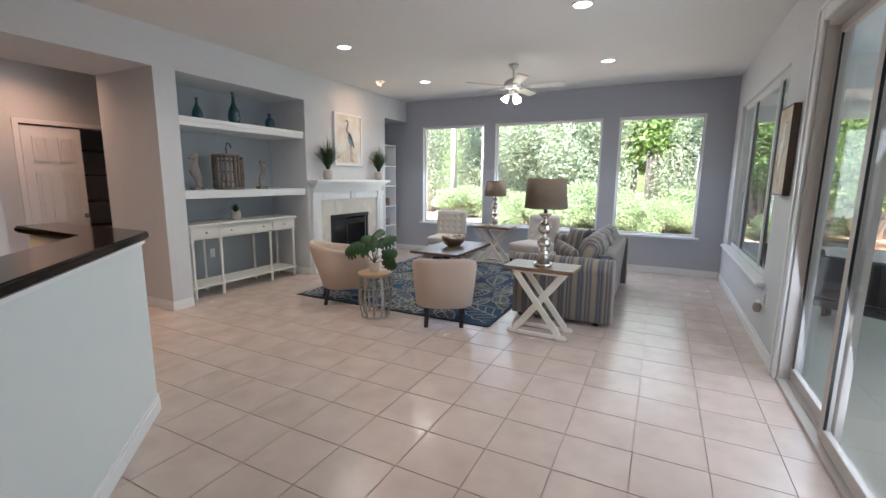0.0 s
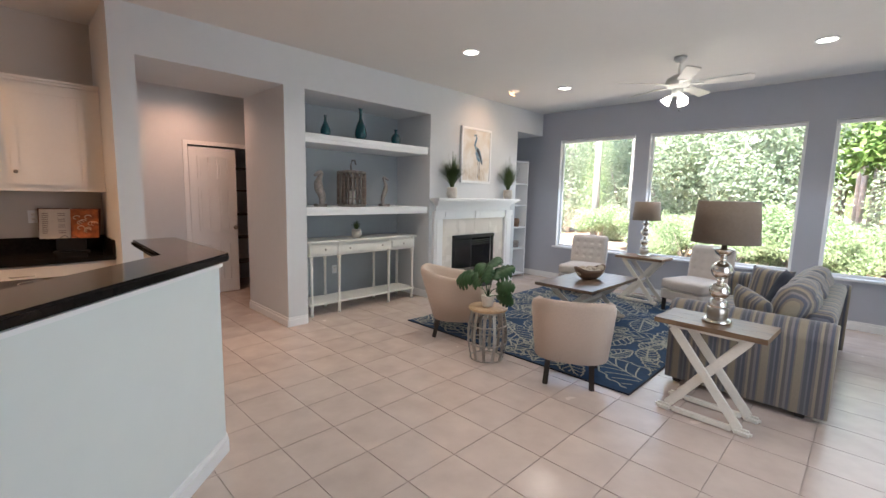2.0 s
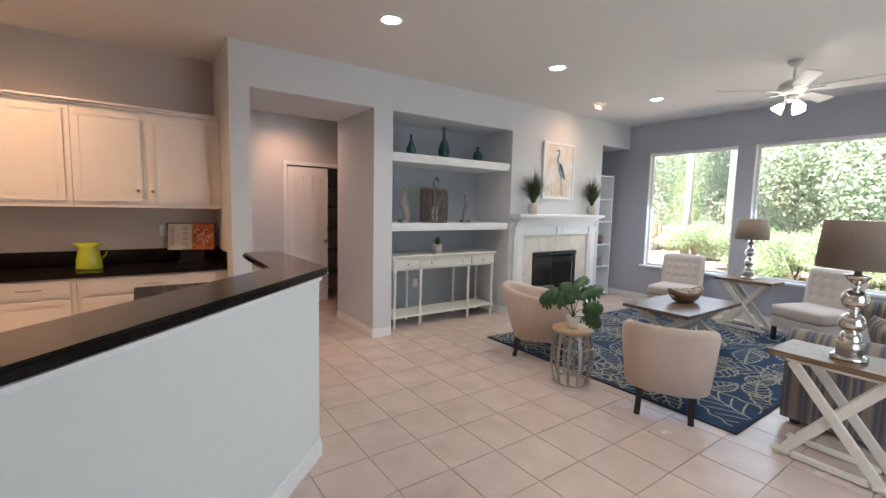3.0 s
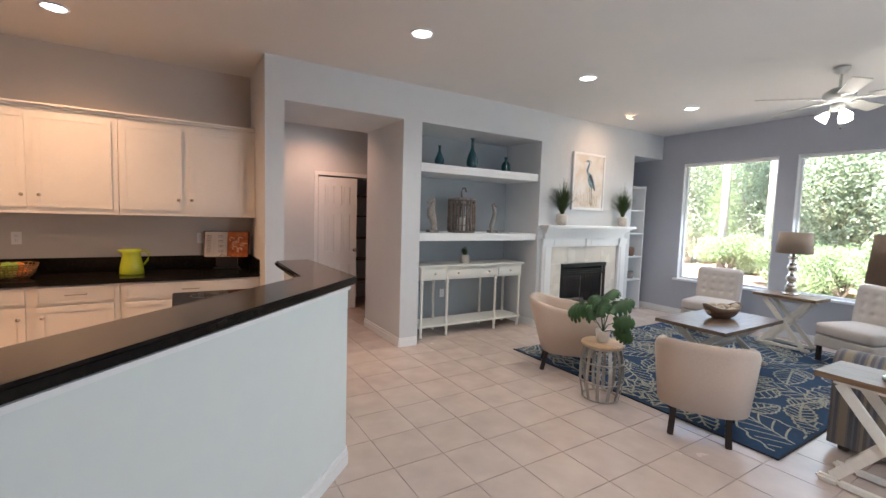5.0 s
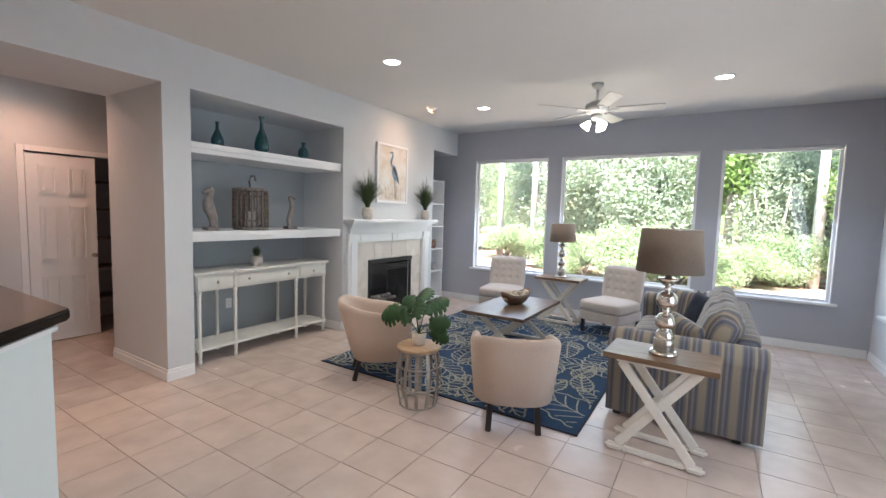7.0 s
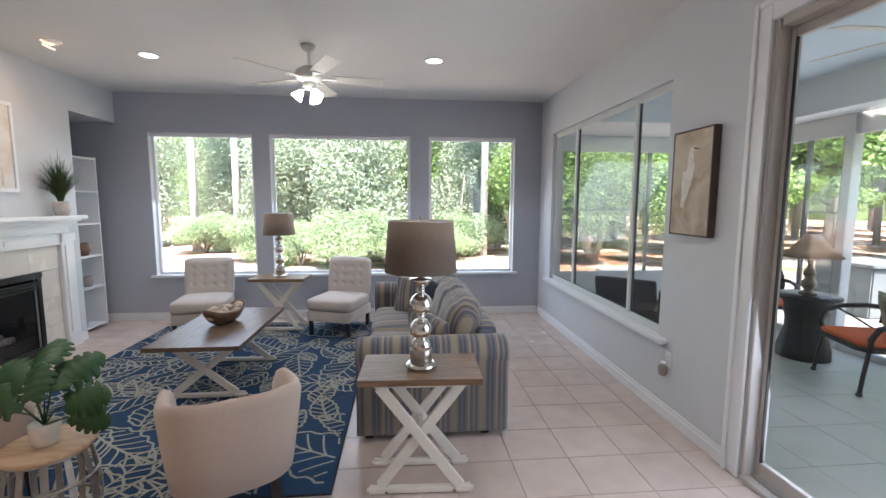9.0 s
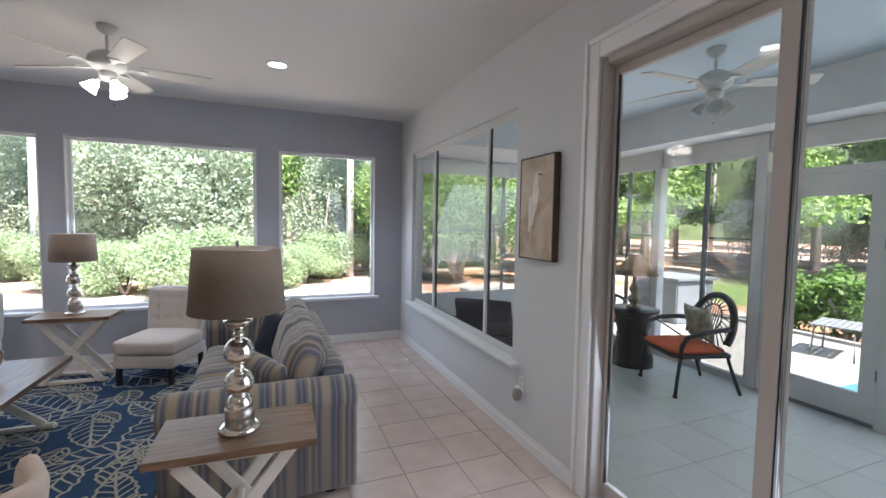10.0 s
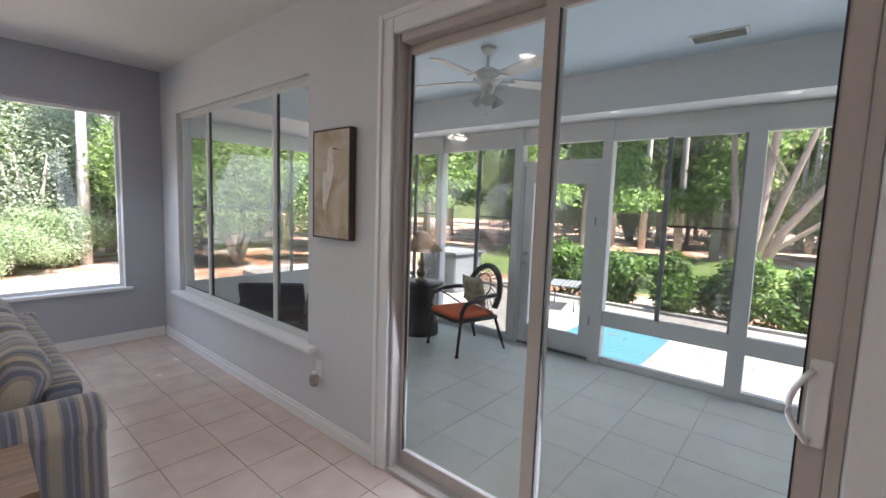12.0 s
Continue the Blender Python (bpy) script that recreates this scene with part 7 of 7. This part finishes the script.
F_BUSH = foliage_mat("glossy_bush_leaf", (0.05, 0.12, 0.02), (0.19, 0.33, 0.07))
# F_GREY and F_PALE: leaf tones paled, with sun glare and haze in the colour
F_GREY = foliage_mat("hazed_grey_green_leaf", (0.30, 0.38, 0.25), (0.56, 0.62, 0.50))
F_PALE = foliage_mat("hazed_bush_leaf", (0.24, 0.34, 0.17), (0.47, 0.56, 0.37))
F_TREE = foliage_mat("fresh_tree_leaf", (0.12, 0.22, 0.05), (0.33, 0.46, 0.16))
F_PINE = foliage_mat("dark_pine_needle", (0.02, 0.045, 0.015), (0.07, 0.11, 0.03))
M_BARK = mat("grey_brown_bark", (0.34, 0.29, 0.26), 0.95, noise_scale=6, vary=0.4, bump=1.0)
# pine bark lightened: the full sun on the trunks is in its colour
M_PINEBARK = mat("sunlit_pine_bark", (0.58, 0.54, 0.52), 0.9, noise_scale=5, vary=0.3, bump=1.0)
M_PALEBARK = mat("pale_smooth_bark", (0.42, 0.32, 0.27), 0.7, noise_scale=4, vary=0.25, bump=0.4)


def plant_part(nm, me, m, parent):
    me.materials.append(m)
    o = new(nm, me)
    o.parent = parent
    return tagged(o, kind="stuff")


def shrub(at, r, h, n, size, m, seed, label, nm="shrub"):
    rnd = random.Random(seed)
    t = thing(nm, label, "shrub", at)
    blobs = []
    for k in range(9):
        a, q = rnd.uniform(0, 6.28), r * rnd.uniform(0.1, 0.62)
        rr = r * rnd.uniform(0.35, 0.55)
        blobs.append(((q * math.cos(a), q * math.sin(a), h * rnd.uniform(0.25, 0.75)), (rr, rr, h * rnd.uniform(0.22, 0.34))))
    plant_part("foliage", leaf_quads(blobs, n, size, seed), m, t)
    for k in range(5):
        a = rnd.uniform(0, 6.28)
        part("stem", tube(bmesh.new(), [(0, 0, -0.02), (r * 0.25 * math.cos(a), r * 0.25 * math.sin(a), h * 0.3), (r * 0.5 * math.cos(a), r * 0.5 * math.sin(a), h * 0.6)], 0.03 * h, 6, r2=0.008), M_BARK, t)
    return t


# clipped hedge bushes beside the patio
hs = shrub((7.85, 8.95, -0.16), 0.70, 1.15, 5200, 0.05, F_BUSH, 31, "dense glossy green hedge bush beside the patio")
rnd = random.Random(77)
for x, y in ((7.9, 8.0), (7.8, 7.1), (7.95, 6.15), (7.8, 5.2), (7.9, 4.3), (7.85, 3.4), (7.9, 10.0)):
    copy_thing(hs, pose(x, y, -0.16 - rnd.uniform(0, 0.12), 0, 0, rnd.uniform(0, 360)))
# bushes north of the windows
b1 = shrub((-2.6, 16.2, -0.16), 1.5, 1.65, 22000, 0.038, F_PALE, 41, "pale green leafy bush north of the windows")
for x, y, s, a in ((-0.8, 17.6, 0.75, 230), (-3.9, 17.3, 0.78, 80), (-1.4, 16.9, 0.85, 10), (1.4, 19.4, 0.9, 120), (-7.9, 20.6, 0.85, 300), (0.2, 18.3, 0.7, 45), (-5.3, 18.6, 0.8, 190), (2.9, 18.2, 0.5, 15)):
    copy_thing(b1, pose(x, y, -0.16, 0, 0, a) @ Matrix.Scale(s, 4))
b2 = shrub((-2.2, 19.6, -0.16), 2.6, 5.4, 40000, 0.052, F_GREY, 42, "tall grey-green oak thicket behind the bushes")
for x, y, s, a in ((-5.2, 20.6, 0.9, 80), (0.9, 20.8, 0.85, 150), (-8.2, 24.0, 0.95, 210), (4.2, 23.5, 0.9, 300), (-11.5, 23.5, 1.0, 33), (2.4, 25.5, 1.2, 95), (-5.0, 26.5, 1.2, 170), (-15, 27, 1.2, 10)):
    copy_thing(b2, pose(x, y, -0.16, 0, 0, a) @ Matrix.Scale(s, 4))


def pine(at, r, h, seed, nm, label, m, crown_from, n, size, bark, spread=1.7):
    rnd = random.Random(seed)
    t = thing(nm, label, "tree", at)
    lean = rnd.uniform(-0.25, 0.25)
    top = (lean, rnd.uniform(-0.2, 0.2), h)
    part("trunk", tube(bmesh.new(), [(0, 0, -0.05), (lean * 0.2, 0, h * 0.25), (lean * 0.55, top[1] * 0.5, h * 0.6), top], r, 10, r2=r * 0.35), bark, t)
    blobs = []
    for k in range(12):
        z = crown_from + (h - crown_from) * (k + 0.5) / 12
        a, q = rnd.uniform(0, 6.28), spread * rnd.uniform(0.3, 1.0) * (1.1 - 0.6 * k / 12)
        c = (q * math.cos(a), q * math.sin(a), z + 0.3)
        blobs.append((c, (spread * 0.55, spread * 0.55, 0.55)))
        part("limb", tube(bmesh.new(), [(lean * z / h, 0, z - 0.3), (c[0] * 0.5, c[1] * 0.5, z), c], 0.05, 5, r2=0.015), bark, t)
    plant_part("crown", leaf_quads(blobs, n, size, seed), m, t)
    return t


p1 = pine((-8.6, 21.5, -0.16), 0.16, 15, 51, "pine_tree", "tall slim pine tree with bark coloured as if sunlit", F_PINE, 8.0, 5200, 0.16, M_PINEBARK)
d1 = pine((14.5, 14.5, -0.16), 0.13, 9, 52, "deciduous_tree", "slender tree with fresh light green leaves", F_TREE, 1.8, 9000, 0.11, M_BARK, 2.3)
rnd = random.Random(99)
for x, y in ((-6.9, 20.9), (-5.9, 23.5), (2.75, 21.8), (3.6, 23.4), (-0.2, 24.0), (-10.6, 22.8), (1.7, 19.3), (5.9, 20.4), (-3.7, 25.0)):
    copy_thing(p1, pose(x, y, -0.16, 0, 0, rnd.uniform(0, 360)) @ Matrix.Scale(rnd.uniform(0.85, 1.1), 4))
spots = []
while len(spots) < 120:
    a, d = rnd.uniform(-0.62, 1.75), rnd.uniform(19, 46)
    x, y = 1.0 + d * math.cos(a), 6.0 + d * math.sin(a)
    if all(math.hypot(x - q[0], y - q[1]) > 1.4 for q in spots) and (x > 19 or y > 20):
        spots.append((x, y))
for k, (x, y) in enumerate(spots):
    src = p1 if k % 5 < 3 else d1
    copy_thing(src, pose(x, y, -0.16, 0, 0, rnd.uniform(0, 360)) @ Matrix.Scale(rnd.uniform(0.85, 1.25), 4))
for x, y in ((-1.0, 22.4), (8.5, 22.0), (12.5, 17.5), (10.0, 19.0), (17.5, 12.0), (19.0, 7.5), (18.5, 16.0), (20.5, 3.0), (15.5, 20.0)):
    copy_thing(d1, pose(x, y, -0.16, 0, 0, rnd.uniform(0, 360)) @ Matrix.Scale(rnd.uniform(0.8, 1.05), 4))
for x, y, s in ((24, 4, 1.1), (23, 15, 0.9), (26, -2, 1.1), (27, 8, 1.2), (28, 14, 1.3), (24, 20, 1.2), (18, 27, 1.3), (9, 27, 1.2)):
    copy_thing(b2, pose(x, y, -0.16, 0, 0, rnd.uniform(0, 360)) @ Matrix.Scale(s, 4))


def forked_tree():
    t = thing("forked_tree", "multi-stemmed crepe myrtle with smooth pinkish bark", "tree", (11.2, 6.3, -0.16))
    for (x0, y0), (x1, y1, z1), (x2, y2, z2), r in (((0, 0), (-0.1, -0.1, 1.3), (-0.2, -0.5, 5.5), 0.16), ((0.1, 0), (0.2, -0.6, 1.5), (0.3, -2.6, 4.6), 0.12),
                                                  ((-0.1, 0.1), (0.1, 0.3, 1.8), (0.2, 0.7, 5.6), 0.10), ((0, 0.1), (-0.5, -0.4, 1.6), (-0.9, -1.4, 5.0), 0.10), ((0.1, -0.1), (0.3, -0.4, 1.0), (0.3, -3.2, 3.4), 0.07)):
        part("trunk", tube(bmesh.new(), [(x0, y0, -0.05), (x1, y1, z1), ((x1 + x2) / 2 + 0.1, (y1 + y2) / 2, (z1 + z2) / 2), (x2, y2, z2)], r, 10, r2=r * 0.35), M_PALEBARK, t)
    rnd = random.Random(3)
    for k in range(16):
        y, z = rnd.uniform(-2.4, 0.6), rnd.uniform(2.4, 4.6)
        part("twig", tube(bmesh.new(), [(0, y, z), (rnd.uniform(-0.4, 0.4), y + rnd.uniform(-0.6, 0.5), z + 0.6), (rnd.uniform(-0.6, 0.6), y + rnd.uniform(-1, 0.8), z + 1.1)], 0.025, 5, r2=0.008), M_PALEBARK, t)
    blobs = [((rnd.uniform(-1.5, 1.5), rnd.uniform(-3.2, 1.8), rnd.uniform(4.4, 6.4)), (1.0, 1.0, 0.6)) for _ in range(12)]
    plant_part("crown", leaf_quads(blobs, 7000, 0.07, 8), F_TREE, t)


forked_tree()
# fresh green growth north-east of the porch
g1 = shrub((4.6, 17.2, -0.16), 1.9, 4.2, 22000, 0.06, F_TREE, 61, "tall fresh green shrub beyond the porch")
for x, y, q, a in ((7.2, 16.6, 0.8, 70), (2.9, 19.4, 1.05, 200), (9.4, 18.6, 1.15, 140), (6.2, 20.6, 1.3, 300)):
    copy_thing(g1, pose(x, y, -0.16, 0, 0, a) @ Matrix.Scale(q, 4))
# far woods behind everything
bm = bmesh.new()
n = 120
for k in range(n):
    a0, a1 = 2 * math.pi * k / n, 2 * math.pi * (k + 1) / n
    hh = [15 + 3 * noise.noise(Vector((math.cos(q) * 9, math.sin(q) * 9, 0))) for q in (a0, a1)]
    vs = [bm.verts.new((62 * math.cos(q), 62 * math.sin(q) + 6, z)) for q, z in ((a0, -0.5), (a1, -0.5), (a1, hh[1]), (a0, hh[0]))]
    bm.faces.new(vs)
struct("backdrop", bm, mat("far_woods", (0.14, 0.20, 0.09), 0.95, noise_scale=0.25, vary=0.7), "distant dark green woods", "backdrop")


# floor tiles
def tiled(parent_name, x0, x1, y0, y1, px, py, ox, oy, material, keep, skip=(), gap=0.004):
    """Square tiles with recessed joints: those in the stretch that is walked past are parts, the rest one joined part."""
    parent = bpy.data.objects[parent_name]
    g = gap
    shared = finish("tile", B(g / 2, px - g / 2, g / 2, py - g / 2, -0.0058, 0.0, 0.0015), material)
    rest = bmesh.new()
    near = []
    i0, i1 = math.floor((x0 - ox) / px), math.ceil((x1 - ox) / px)
    j0, j1 = math.floor((y0 - oy) / py), math.ceil((y1 - oy) / py)
    for i in range(i0, i1):
        for j in range(j0, j1):
            a, b, c, d = max(x0, ox + i * px + g / 2), min(x1, ox + (i + 1) * px - g / 2), max(y0, oy + j * py + g / 2), min(y1, oy + (j + 1) * py - g / 2)
            if b - a < 0.01 or d - c < 0.01 or any(a > s0 and b < s1 and c > t0 and d < t1 for s0, s1, t0, t1 in skip):
                continue
            cx, cy = (a + b) / 2, (c + d) / 2
            full = b - a > px - g - 1e-4 and d - c > py - g - 1e-4
            near.append((math.hypot(cx - keep[0], cy - keep[1]), i, j, a, b, c, d, full))
    near.sort()
    for k, (_, i, j, a, b, c, d, full) in enumerate(near):
        if full and k < 290:
            o = new("tile", shared)
            o.parent = parent
            o.location = (ox + i * px, oy + j * py, 0)
        else:
            box(rest, a, b, c, d, -0.0058, 0.0)
    o = part("tiles_rest", rest, material, parent)
    tagged(o, kind="stuff")


tiled("floor", -8.3, EX, 0.0, NY, 0.3735, 0.358, 0.049, 5.28, M_TILE, (-1.2, 6.6), [(RX0, RX1, RY0, RY1)])
tiled("porch_floor", EX + 0.155, PX + 0.09, 1.8, 11.3, 0.46, 0.46, 2.0, 6.28, M_PORCHTILE, (2.2, 6.5), gap=0.0025)
